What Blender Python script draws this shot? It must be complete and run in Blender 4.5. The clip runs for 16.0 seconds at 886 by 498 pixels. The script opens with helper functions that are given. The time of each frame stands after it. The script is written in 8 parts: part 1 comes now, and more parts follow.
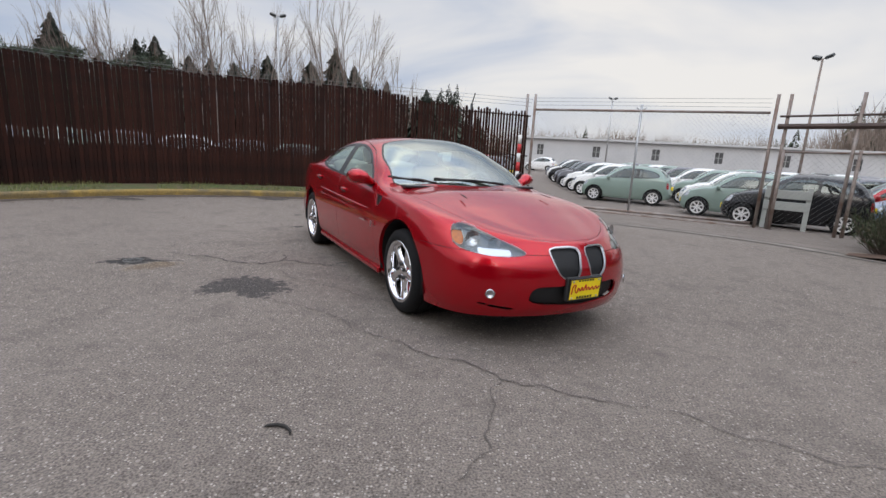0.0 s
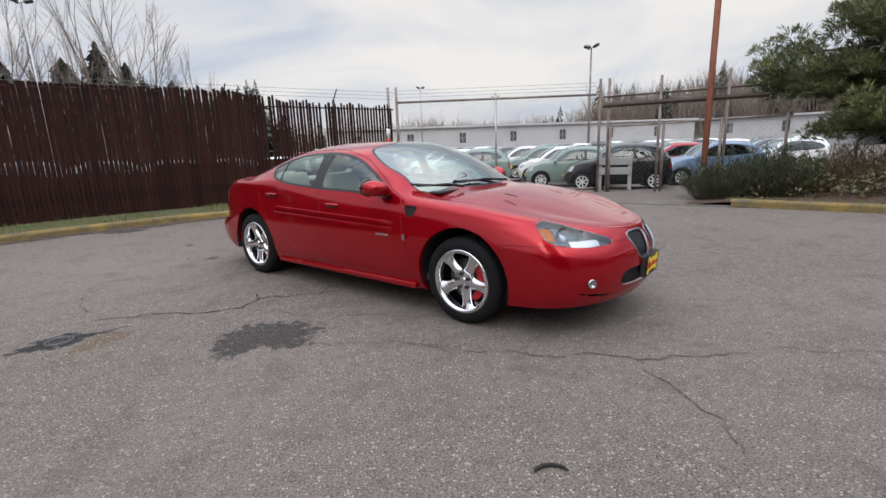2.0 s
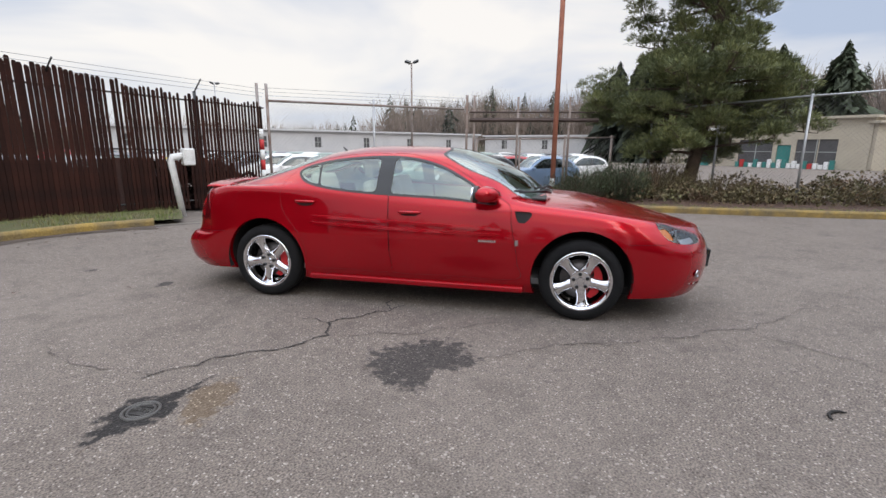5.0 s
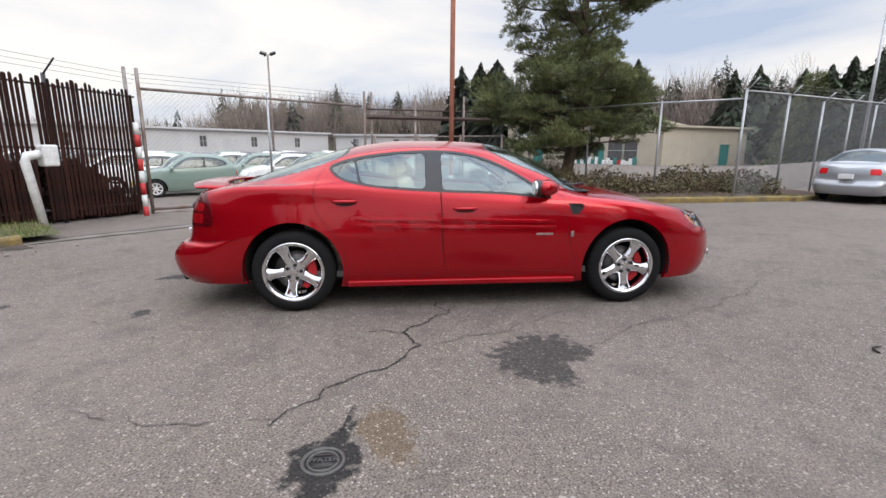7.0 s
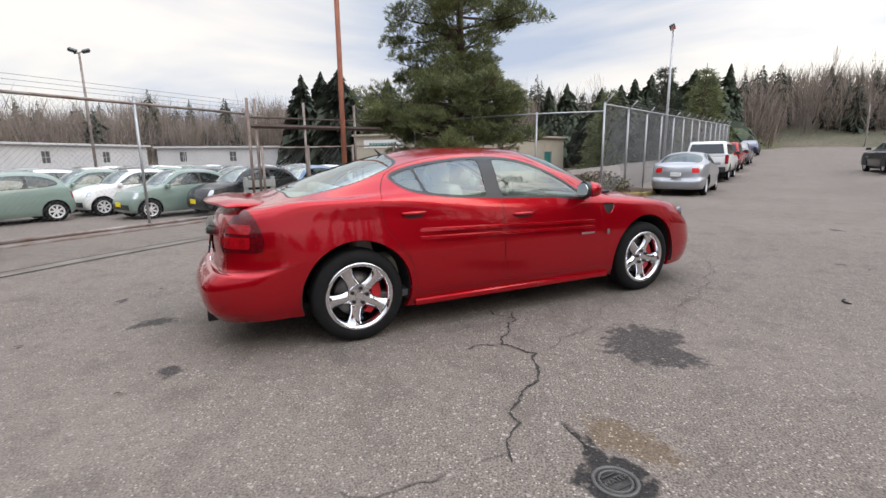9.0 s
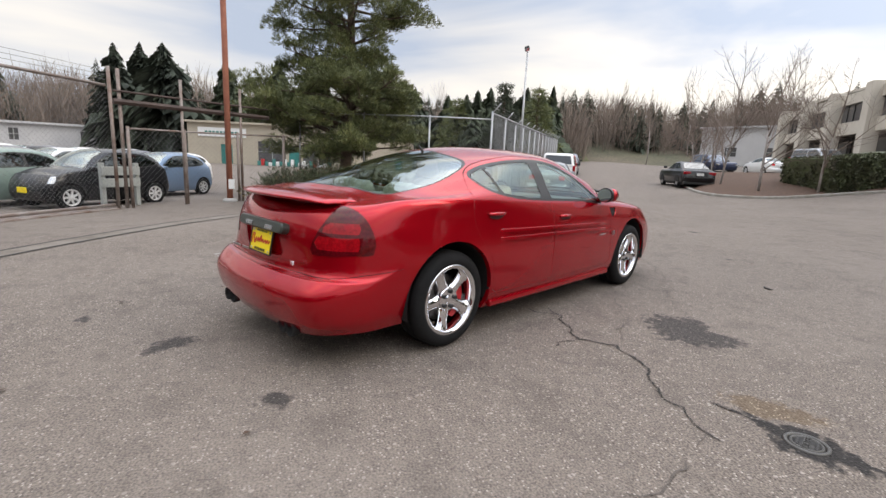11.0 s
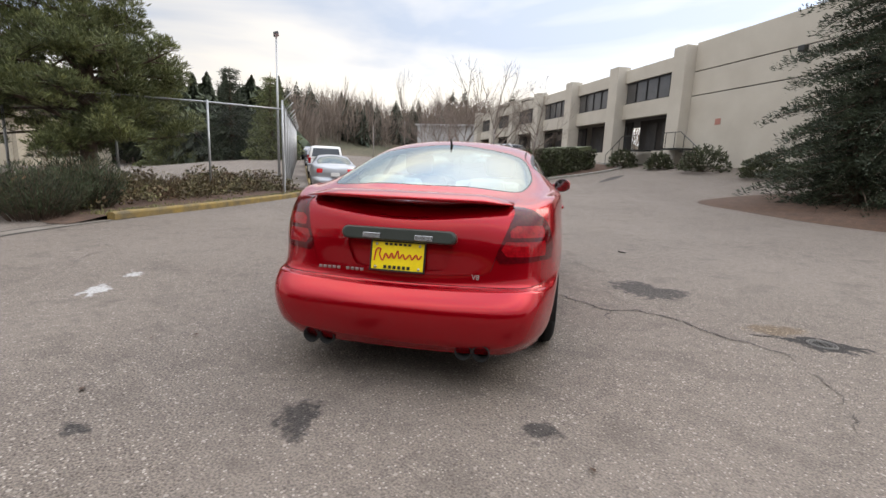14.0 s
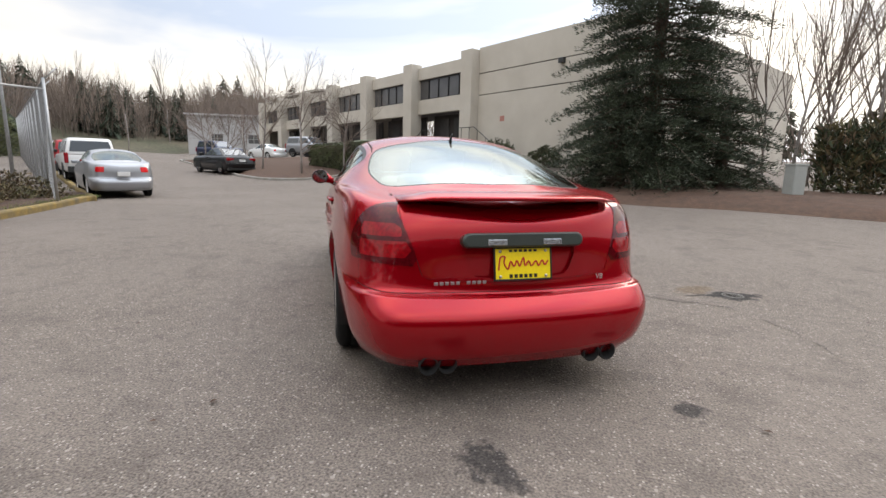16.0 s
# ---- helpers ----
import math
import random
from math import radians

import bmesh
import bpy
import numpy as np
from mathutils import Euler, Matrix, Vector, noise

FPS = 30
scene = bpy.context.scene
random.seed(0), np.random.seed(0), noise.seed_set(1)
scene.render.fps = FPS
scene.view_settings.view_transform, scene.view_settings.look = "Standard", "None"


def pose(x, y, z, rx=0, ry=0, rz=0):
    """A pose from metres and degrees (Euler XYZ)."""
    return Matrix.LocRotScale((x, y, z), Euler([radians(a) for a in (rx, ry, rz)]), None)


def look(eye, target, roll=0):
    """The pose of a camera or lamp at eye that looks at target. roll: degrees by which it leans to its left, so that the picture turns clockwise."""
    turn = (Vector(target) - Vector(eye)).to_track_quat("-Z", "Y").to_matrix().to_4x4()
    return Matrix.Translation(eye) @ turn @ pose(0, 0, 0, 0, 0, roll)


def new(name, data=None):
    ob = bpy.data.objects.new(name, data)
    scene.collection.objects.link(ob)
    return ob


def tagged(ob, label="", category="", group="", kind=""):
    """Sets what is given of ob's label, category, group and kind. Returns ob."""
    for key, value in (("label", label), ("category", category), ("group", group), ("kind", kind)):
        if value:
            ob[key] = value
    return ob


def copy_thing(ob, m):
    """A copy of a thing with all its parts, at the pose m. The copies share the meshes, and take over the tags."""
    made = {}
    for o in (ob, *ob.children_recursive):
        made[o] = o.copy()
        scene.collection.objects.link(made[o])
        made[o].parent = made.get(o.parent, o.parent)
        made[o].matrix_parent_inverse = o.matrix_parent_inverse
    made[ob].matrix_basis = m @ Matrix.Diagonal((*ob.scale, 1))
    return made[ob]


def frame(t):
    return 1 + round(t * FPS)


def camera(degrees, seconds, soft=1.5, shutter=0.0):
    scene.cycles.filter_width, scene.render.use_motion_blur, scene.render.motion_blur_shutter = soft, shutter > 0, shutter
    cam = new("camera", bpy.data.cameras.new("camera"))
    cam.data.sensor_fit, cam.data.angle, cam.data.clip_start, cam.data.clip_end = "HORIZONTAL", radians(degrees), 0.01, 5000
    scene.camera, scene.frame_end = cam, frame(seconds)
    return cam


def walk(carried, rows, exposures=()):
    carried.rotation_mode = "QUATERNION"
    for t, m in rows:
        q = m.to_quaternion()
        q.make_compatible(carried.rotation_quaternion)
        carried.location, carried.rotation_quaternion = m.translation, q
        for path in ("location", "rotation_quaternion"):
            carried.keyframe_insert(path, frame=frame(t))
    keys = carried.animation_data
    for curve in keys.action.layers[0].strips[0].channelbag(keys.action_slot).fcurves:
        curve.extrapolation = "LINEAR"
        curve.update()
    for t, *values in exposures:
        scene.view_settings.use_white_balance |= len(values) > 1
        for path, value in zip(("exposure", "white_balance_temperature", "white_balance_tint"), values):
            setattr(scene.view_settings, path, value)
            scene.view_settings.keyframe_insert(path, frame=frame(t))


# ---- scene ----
cam = camera(86.9, 16.0)
PATH = [
    (0, (0.141, -0.076, 1.286), (0.086, 1.88, 0.87), 3.1),
    (0.5, (-0.301, -0.03, 1.293), (-0.137, 1.912, 0.843), 3.9),
    (1, (-0.73, 0.075, 1.31), (-0.388, 1.997, 0.874), 2.3),
    (1.5, (-1.17, 0.231, 1.329), (-0.679, 2.119, 0.891), 3.3),
    (2, (-1.597, 0.357, 1.349), (-0.909, 2.183, 0.909), -2.1),
    (2.5, (-1.962, 0.576, 1.36), (-1.195, 2.384, 0.979), -2.9),
    (3, (-2.338, 0.785, 1.364), (-1.429, 2.529, 1.001), -1.4),
    (3.5, (-2.704, 0.992, 1.381), (-1.645, 2.649, 1.016), -0.7),
    (4, (-3.029, 1.257, 1.373), (-1.823, 2.808, 1.001), 1.2),
    (4.5, (-3.396, 1.499, 1.368), (-2.013, 2.887, 0.965), -0.5),
    (4.7, (-3.518, 1.604, 1.376), (-2.121, 2.975, 0.964), -0.1),
    (6.8, (-4.452, 3.113, 1.329), (-2.714, 4.005, 0.896), 0.8),
    (7, (-4.546, 3.272, 1.319), (-2.766, 4.082, 0.899), 0.5),
    (7.5, (-4.704, 3.69, 1.311), (-2.865, 4.338, 0.864), 0.9),
    (8, (-4.767, 4.119, 1.315), (-2.868, 4.615, 0.933), 1.1),
    (8.5, (-4.883, 4.57, 1.322), (-2.941, 4.852, 0.935), -0.2),
    (9, (-4.871, 4.993, 1.289), (-2.915, 5.168, 0.91), -0.7),
    (9.2, (-4.851, 5.171, 1.293), (-2.888, 5.292, 0.931), 0.1),
    (11.3, (-4.58, 6.963, 1.256), (-2.705, 6.38, 0.88), 2.3),
    (11.5, (-4.49, 7.121, 1.249), (-2.629, 6.489, 0.877), 2.0),
    (12, (-4.241, 7.476, 1.213), (-2.436, 6.676, 0.898), 2.3),
    (12.5, (-4.045, 7.841, 1.214), (-2.338, 6.852, 0.885), 1.0),
    (13, (-3.798, 8.149, 1.196), (-2.176, 7.033, 0.844), 2.4),
    (13.5, (-3.55, 8.461, 1.185), (-2.09, 7.136, 0.846), 2.6),
    (14, (-3.263, 8.716, 1.175), (-1.942, 7.256, 0.824), 2.3),
    (14.5, (-2.915, 8.905, 1.169), (-1.719, 7.343, 0.811), 2.9),
    (15, (-2.549, 9.128, 1.174), (-1.598, 7.417, 0.763), 1.4),
    (15.5, (-2.148, 9.225, 1.158), (-1.375, 7.426, 0.752), 0.8),
    (16, (-1.733, 9.313, 1.153), (-1.178, 7.424, 0.801), 1.3),
]
walk(cam, [(t, look(eye, target, roll)) for t, eye, target, roll in PATH], exposures=[(0, -0.4, 6900, 11), (4, -0.27, 6950, 11), (8, -0.08, 7050, 11), (12, -0.08, 7450, 11), (16, -0.08, 7450, 10)])

# ------------------------------------------------------------ sky and sun
SUN_ELEV, SUN_AZIM = radians(32), radians(200)
world = bpy.data.worlds.new("overcast_sky")
scene.world = world
world.use_nodes = True
wn, wl = world.node_tree.nodes, world.node_tree.links
wn.clear()
w_out = wn.new("ShaderNodeOutputWorld")
w_bg = wn.new("ShaderNodeBackground")
w_sky = wn.new("ShaderNodeTexSky")
w_sky.sky_type, w_sky.sun_disc = "NISHITA", False
w_sky.sun_elevation, w_sky.sun_rotation = SUN_ELEV, SUN_AZIM
w_sky.air_density, w_sky.dust_density, w_sky.ozone_density = 1.0, 2.0, 1.5
w_co = wn.new("ShaderNodeTexCoord")
w_map = wn.new("ShaderNodeMapping")
w_map.inputs["Scale"].default_value = (1.0, 1.0, 3.4)
w_map.inputs["Rotation"].default_value = (0.0, 0.12, 0.5)
w_noise = wn.new("ShaderNodeTexNoise")
w_noise.inputs["Scale"].default_value, w_noise.inputs["Detail"].default_value = 1.5, 5.0
w_noise.inputs["Roughness"].default_value = 0.5
w_noise.inputs["Distortion"].default_value = 0.5
w_ramp = wn.new("ShaderNodeValToRGB")
w_ramp.color_ramp.elements[0].position, w_ramp.color_ramp.elements[1].position = 0.37, 0.65
w_ramp.color_ramp.elements[0].color = (5.7, 7.0, 9.5, 1)
w_ramp.color_ramp.elements[1].color = (11.6, 11.7, 11.9, 1)
w_mix = wn.new("ShaderNodeMix")
w_mix.data_type = "RGBA"
w_mix.inputs["Factor"].default_value = 0.9
wl.new(w_co.outputs["Generated"], w_map.inputs["Vector"])
wl.new(w_map.outputs["Vector"], w_noise.inputs["Vector"])
wl.new(w_noise.outputs["Fac"], w_ramp.inputs["Fac"])
wl.new(w_sky.outputs["Color"], w_mix.inputs["A"])
wl.new(w_ramp.outputs["Color"], w_mix.inputs["B"])
w_sep, w_sq, w_gain, w_mul = wn.new("ShaderNodeSeparateXYZ"), wn.new("ShaderNodeMath"), wn.new("ShaderNodeMapRange"), wn.new("ShaderNodeMix")
w_sq.operation = "MAXIMUM"
w_sq.inputs[1].default_value = 0.0
w_gain.interpolation_type = "SMOOTHSTEP"
w_gain.inputs["From Min"].default_value, w_gain.inputs["From Max"].default_value = 0.38, 0.88
w_gain.inputs["To Min"].default_value, w_gain.inputs["To Max"].default_value = 1.0, 3.2    # an overcast sky is brightest overhead
w_mul.data_type, w_mul.blend_type = "RGBA", "MULTIPLY"
w_mul.inputs["Factor"].default_value = 1.0
wl.new(w_co.outputs["Generated"], w_sep.inputs["Vector"])
wl.new(w_sep.outputs["Z"], w_sq.inputs[0])
wl.new(w_sq.outputs["Value"], w_gain.inputs["Value"])
wl.new(w_mix.outputs["Result"], w_mul.inputs["A"])
w_dot, w_near, w_both = wn.new("ShaderNodeVectorMath"), wn.new("ShaderNodeMapRange"), wn.new("ShaderNodeMath")
w_dot.operation, w_both.operation = "DOT_PRODUCT", "MULTIPLY"
w_dot.inputs[1].default_value = (math.sin(SUN_AZIM) * math.cos(SUN_ELEV), math.cos(SUN_AZIM) * math.cos(SUN_ELEV), math.sin(SUN_ELEV))
w_near.inputs["From Min"].default_value, w_near.inputs["From Max"].default_value = 0.1, 0.95
w_near.inputs["To Min"].default_value, w_near.inputs["To Max"].default_value = 1.0, 1.55    # the cloud is thinner towards the sun
wl.new(w_co.outputs["Generated"], w_dot.inputs[0])
wl.new(w_dot.outputs["Value"], w_near.inputs["Value"])
wl.new(w_gain.outputs["Result"], w_both.inputs[0])
wl.new(w_near.outputs["Result"], w_both.inputs[1])
wl.new(w_both.outputs["Value"], w_mul.inputs["B"])
wl.new(w_mul.outputs["Result"], w_bg.inputs["Color"])
w_bg.inputs["Strength"].default_value = 0.1
wl.new(w_bg.outputs["Background"], w_out.inputs["Surface"])

sun = new("sun", bpy.data.lights.new("sun", "SUN"))
sun.data.energy, sun.data.angle, sun.data.color = 0.7, radians(25), (1.0, 0.96, 0.9)
sun.matrix_world = look((0, 0, 0), (-math.sin(SUN_AZIM) * math.cos(SUN_ELEV), -math.cos(SUN_AZIM) * math.cos(SUN_ELEV), -math.sin(SUN_ELEV)))
scene.view_settings.exposure = 0.0

# ------------------------------------------------------------ materials
def material(name, colour, rough=0.6, metal=0.0, vary=0.25, scale=6.0, fine=60.0, bump=0.15, coat=0.0, second=None, spread=0.5, clump=0.0, spec=0.5):
    """A surface with a broad and a fine variation of its colour, and a fine relief. Scales are per metre."""
    m = bpy.data.materials.new(name)
    m.use_nodes = True
    n, k = m.node_tree.nodes, m.node_tree.links
    b = n["Principled BSDF"]
    b.inputs["Roughness"].default_value, b.inputs["Metallic"].default_value = rough, metal
    b.inputs["Specular IOR Level"].default_value = spec
    if coat:
        b.inputs["Coat Weight"].default_value, b.inputs["Coat Roughness"].default_value = coat, 0.03
    co = n.new("ShaderNodeTexCoord")
    broad, grain = n.new("ShaderNodeTexNoise"), n.new("ShaderNodeTexNoise")
    broad.inputs["Scale"].default_value, broad.inputs["Detail"].default_value = scale, 5
    grain.inputs["Scale"].default_value, grain.inputs["Detail"].default_value = fine, 3
    k.new(co.outputs["Object"], broad.inputs["Vector"])
    k.new(co.outputs["Object"], grain.inputs["Vector"])
    mix = n.new("ShaderNodeMix")
    mix.data_type = "RGBA"
    c2 = second or tuple(c * (1 - vary) for c in colour)
    mix.inputs["A"].default_value, mix.inputs["B"].default_value = (*c2, 1), (*colour, 1)
    rng = n.new("ShaderNodeMapRange")
    rng.inputs["From Min"].default_value, rng.inputs["From Max"].default_value = 0.5 - spread * 0.4, 0.5 + spread * 0.4
    k.new(broad.outputs["Fac"], rng.inputs["Value"])
    k.new(rng.outputs["Result"], mix.inputs["Factor"])
    hsv = n.new("ShaderNodeHueSaturation")
    val = n.new("ShaderNodeMapRange")
    val.inputs["From Min"].default_value, val.inputs["From Max"].default_value = 0.25, 0.75
    val.inputs["To Min"].default_value, val.inputs["To Max"].default_value = 1 - vary, 1 + vary
    k.new(grain.outputs["Fac"], val.inputs["Value"])
    last = val.outputs["Result"]
    if clump:
        geo, oi = n.new("ShaderNodeNewGeometry"), n.new("ShaderNodeObjectInfo")
        add, mod = n.new("ShaderNodeMath"), n.new("ShaderNodeMath")
        add.operation = "ADD"
        mod.operation = "FRACT"
        k.new(geo.outputs["Random Per Island"], add.inputs[0])
        k.new(oi.outputs["Random"], add.inputs[1])
        k.new(add.outputs["Value"], mod.inputs[0])
        r2, mul = n.new("ShaderNodeMapRange"), n.new("ShaderNodeMath")
        mul.operation = "MULTIPLY"
        r2.inputs["To Min"].default_value, r2.inputs["To Max"].default_value = 1 - clump, 1 + clump
        k.new(mod.outputs["Value"], r2.inputs["Value"])
        k.new(r2.outputs["Result"], mul.inputs[0])
        k.new(last, mul.inputs[1])
        last = mul.outputs["Value"]
    k.new(last, hsv.inputs["Value"])
    k.new(mix.outputs["Result"], hsv.inputs["Color"])
    k.new(hsv.outputs["Color"], b.inputs["Base Color"])
    if bump:
        bp = n.new("ShaderNodeBump")
        bp.inputs["Strength"].default_value, bp.inputs["Distance"].default_value = bump, 0.01
        k.new(grain.outputs["Fac"], bp.inputs["Height"])
        k.new(bp.outputs["Normal"], b.inputs["Normal"])
    return m


def asphalt(name, dark, light, stones, wear, stain=0.35, over=None):
    """Worn asphalt: binder, pale and dark chips of stone, broad traffic wear and stains.
    over: the colours of a patch, that fades out raggedly where the mesh's soft attribute falls."""
    m = bpy.data.materials.new(name)
    m.use_nodes = True
    n, k = m.node_tree.nodes, m.node_tree.links
    b = n["Principled BSDF"]
    b.inputs["Roughness"].default_value, b.inputs["Specular IOR Level"].default_value = 0.85, 0.3
    co = n.new("ShaderNodeTexCoord")
    def tex(kind, scale, detail=4.0):
        t = n.new(kind)
        t.inputs["Scale"].default_value = scale
        if "Noise" in kind:
            t.inputs["Detail"].default_value = detail
        k.new(co.outputs["Object"], t.inputs["Vector"])
        return t
    def span(value, a, z, lo=0.0, hi=1.0):
        r = n.new("ShaderNodeMapRange")
        for key, v in (("From Min", a), ("From Max", z), ("To Min", lo), ("To Max", hi)):
            r.inputs[key].default_value = v
        k.new(value, r.inputs["Value"])
        return r.outputs["Result"]
    def blend(f, a, z):
        x = n.new("ShaderNodeMix")
        x.data_type = "RGBA"
        for key, v in (("Factor", f), ("A", a), ("B", z)):
            if isinstance(v, tuple):
                x.inputs[key].default_value = (*v, 1)
            else:
                k.new(v, x.inputs[key])
        return x.outputs["Result"]
    big, mid, chips, fine, mottle = tex("ShaderNodeTexNoise", 0.35, 5), tex("ShaderNodeTexNoise", 2.6, 6), tex("ShaderNodeTexVoronoi", 70), tex("ShaderNodeTexNoise", 95, 4), tex("ShaderNodeTexNoise", 13, 8)
    deep = tuple(c * 0.6 for c in dark)
    pit = tuple(c * 0.45 for c in dark)
    if over:
        soft, rag, add = n.new("ShaderNodeAttribute"), tex("ShaderNodeTexNoise", 16, 7), n.new("ShaderNodeMath")
        soft.attribute_name = "soft"
        add.operation = "ADD"
        k.new(soft.outputs["Fac"], add.inputs[0])
        k.new(span(rag.outputs["Fac"], 0.25, 0.75, -0.5, 0.5), add.inputs[1])
        mask = span(add.outputs["Value"], 0.38, 0.72)
        dark, light, stones, wear = (blend(mask, a, z) for a, z in zip((dark, light, stones, wear), over))
        deep = pit = dark
    base = blend(span(fine.outputs["Fac"], 0.35, 0.65), dark, light)
    hue = n.new("ShaderNodeSeparateColor")
    k.new(chips.outputs["Color"], hue.inputs["Color"])
    pale = n.new("ShaderNodeMath")
    pale.operation = "MULTIPLY"
    k.new(span(hue.outputs["Red"], 0.77, 0.84), pale.inputs[0])
    k.new(span(chips.outputs["Distance"], 0.42, 0.28), pale.inputs[1])
    base = blend(pale.outputs["Value"], base, stones)
    large, seen, few = tex("ShaderNodeTexVoronoi", 27), n.new("ShaderNodeSeparateColor"), n.new("ShaderNodeMath")
    few.operation = "MULTIPLY"
    k.new(large.outputs["Color"], seen.inputs["Color"])
    k.new(span(seen.outputs["Blue"], 0.94, 0.97, 0.0, 0.65), few.inputs[0])
    k.new(span(large.outputs["Distance"], 0.3, 0.2), few.inputs[1])
    base = blend(few.outputs["Value"], base, stones)
    dim = n.new("ShaderNodeMath")
    dim.operation = "MULTIPLY"
    k.new(span(hue.outputs["Green"], 0.74, 0.8), dim.inputs[0])
    k.new(span(chips.outputs["Distance"], 0.45, 0.3, 0.0, 0.7), dim.inputs[1])
    base = blend(dim.outputs["Value"], base, pit)
    base = blend(span(big.outputs["Fac"], 0.42, 0.66, 0.0, 0.4), base, wear)
    base = blend(span(mottle.outputs["Fac"], 0.5, 0.7, 0.0, 0.26), base, deep)
    base = blend(span(mottle.outputs["Fac"], 0.48, 0.3, 0.0, 0.16), base, light)
    base = blend(span(mid.outputs["Fac"], 0.52, 0.75, 0.0, stain), base, deep)
    k.new(base, b.inputs["Base Color"])
    bp = n.new("ShaderNodeBump")
    bp.inputs["Strength"].default_value, bp.inputs["Distance"].default_value = 0.9, 0.006
    k.new(chips.outputs["Distance"], bp.inputs["Height"])
    k.new(bp.outputs["Normal"], b.inputs["Normal"])
    return m


def car_paint(name, colour, flake=0.35, rough=0.35):
    m = material(name, colour, rough, 0.0, 0.06, 1.3, 900.0, 0.0, 0.75, tuple(c * 0.88 for c in colour), 0.8)
    m.node_tree.nodes["Principled BSDF"].inputs["Coat IOR"].default_value = 1.5
    b = m.node_tree.nodes["Principled BSDF"]
    b.inputs["Metallic"].default_value, b.inputs["Specular IOR Level"].default_value = flake, 0.1
    return m


def glass(name, tint, clear, rough=0.0, ior=1.7):
    """A thin pane: it lets light straight through, tinted, and mirrors more at a grazing angle, alike from both sides."""
    m = bpy.data.materials.new(name)
    m.use_nodes = True
    n, k = m.node_tree.nodes, m.node_tree.links
    n.clear()
    out, mix, fres = n.new("ShaderNodeOutputMaterial"), n.new("ShaderNodeMixShader"), n.new("ShaderNodeLayerWeight")
    tr, gl = n.new("ShaderNodeBsdfTransparent"), n.new("ShaderNodeBsdfGlossy")
    tr.inputs["Color"].default_value = (*(c * clear for c in tint), 1)
    gl.inputs["Roughness"].default_value = rough
    gl.inputs["Color"].default_value = (0.92, 1.0, 1.0, 1)
    f0 = ((ior - 1) / (ior + 1)) ** 2
    power, span = n.new("ShaderNodeMath"), n.new("ShaderNodeMapRange")
    power.operation = "POWER"
    power.inputs[1].default_value = 5.0
    fres.inputs["Blend"].default_value = 0.5
    span.inputs["To Min"].default_value = f0
    k.new(fres.outputs["Facing"], power.inputs[0])
    k.new(power.outputs["Value"], span.inputs["Value"])
    k.new(span.outputs["Result"], mix.inputs["Fac"])
    k.new(tr.outputs["BSDF"], mix.inputs[1])
    k.new(gl.outputs["BSDF"], mix.inputs[2])
    k.new(mix.outputs["Shader"], out.inputs["Surface"])
    return m


def lamp_lens(name, colour, rough=0.08):
    m = material(name, colour, rough, 0.0, 0.35, 9.0, 60.0, 0.0, 1.0)
    m.node_tree.nodes["Principled BSDF"].inputs["Specular IOR Level"].default_value = 0.1
    m.node_tree.nodes["Principled BSDF"].inputs["Coat IOR"].default_value = 1.4
    return m


TARMAC = ((0.074, 0.06, 0.051), (0.222, 0.186, 0.158), (0.37, 0.33, 0.29), (0.205, 0.174, 0.15))
ASPHALT = asphalt("worn_asphalt", *TARMAC)
ASPHALT_DARK = asphalt("damp_dark_asphalt", *TARMAC, over=((0.022, 0.019, 0.018), (0.075, 0.065, 0.058), (0.17, 0.15, 0.14), (0.05, 0.043, 0.039)))
ASPHALT_WET = asphalt("wet_black_asphalt", *TARMAC, over=((0.01, 0.009, 0.0085), (0.034, 0.03, 0.028), (0.09, 0.08, 0.075), (0.02, 0.018, 0.017)))
LEAF_DIRT = material("damp_leaf_dirt", (0.085, 0.062, 0.048), 0.95, 0, 0.4, 5, 60, 0.5, 0, (0.035, 0.026, 0.02), 0.5)
ASPHALT_STAIN = asphalt("brown_stained_asphalt", *TARMAC, over=((0.075, 0.052, 0.034), (0.165, 0.125, 0.088), (0.38, 0.31, 0.23), (0.14, 0.105, 0.07)))
PAINT_SPLASH = asphalt("old_white_paint", *TARMAC, over=((0.24, 0.23, 0.22), (0.46, 0.45, 0.44), (0.56, 0.55, 0.54), (0.38, 0.37, 0.36)))
CRACK = material("crack_dirt", (0.03, 0.027, 0.024), 0.95, 0, 0.4, 9, 120, 0.3)
CRACK_FAINT = material("sealed_crack", (0.11, 0.092, 0.08), 0.95, 0, 0.4, 5, 120, 0.3)
RED = car_paint("red_metallic_paint", (0.39, 0.0015, 0.009), 0.55, 0.24)
BLACK_TRIM = material("black_trim", (0.012, 0.012, 0.013), 0.4, 0, 0.2, 8, 200, 0.05)
BLACK_SATIN = material("dark_plastic", (0.028, 0.03, 0.03), 0.35, 0, 0.2, 8, 200, 0.05)
BAR_PLASTIC = material("grey_green_plastic", (0.035, 0.042, 0.036), 0.3, 0, 0.2, 8, 200, 0.05)
GAP_DARK = material("panel_gap", (0.03, 0.003, 0.004), 0.7, 0, 0.2, 8, 100, 0.0)
UNDER = material("underbody", (0.012, 0.012, 0.012), 0.9, 0, 0.3, 6, 60, 0.2)
RUBBER = material("tyre_rubber", (0.009, 0.009, 0.0095), 0.85, 0, 0.3, 12, 160, 0.2, spec=0.25)
CHROME = material("polished_chrome", (0.78, 0.78, 0.8), 0.06, 1.0, 0.04, 6, 80, 0.0)
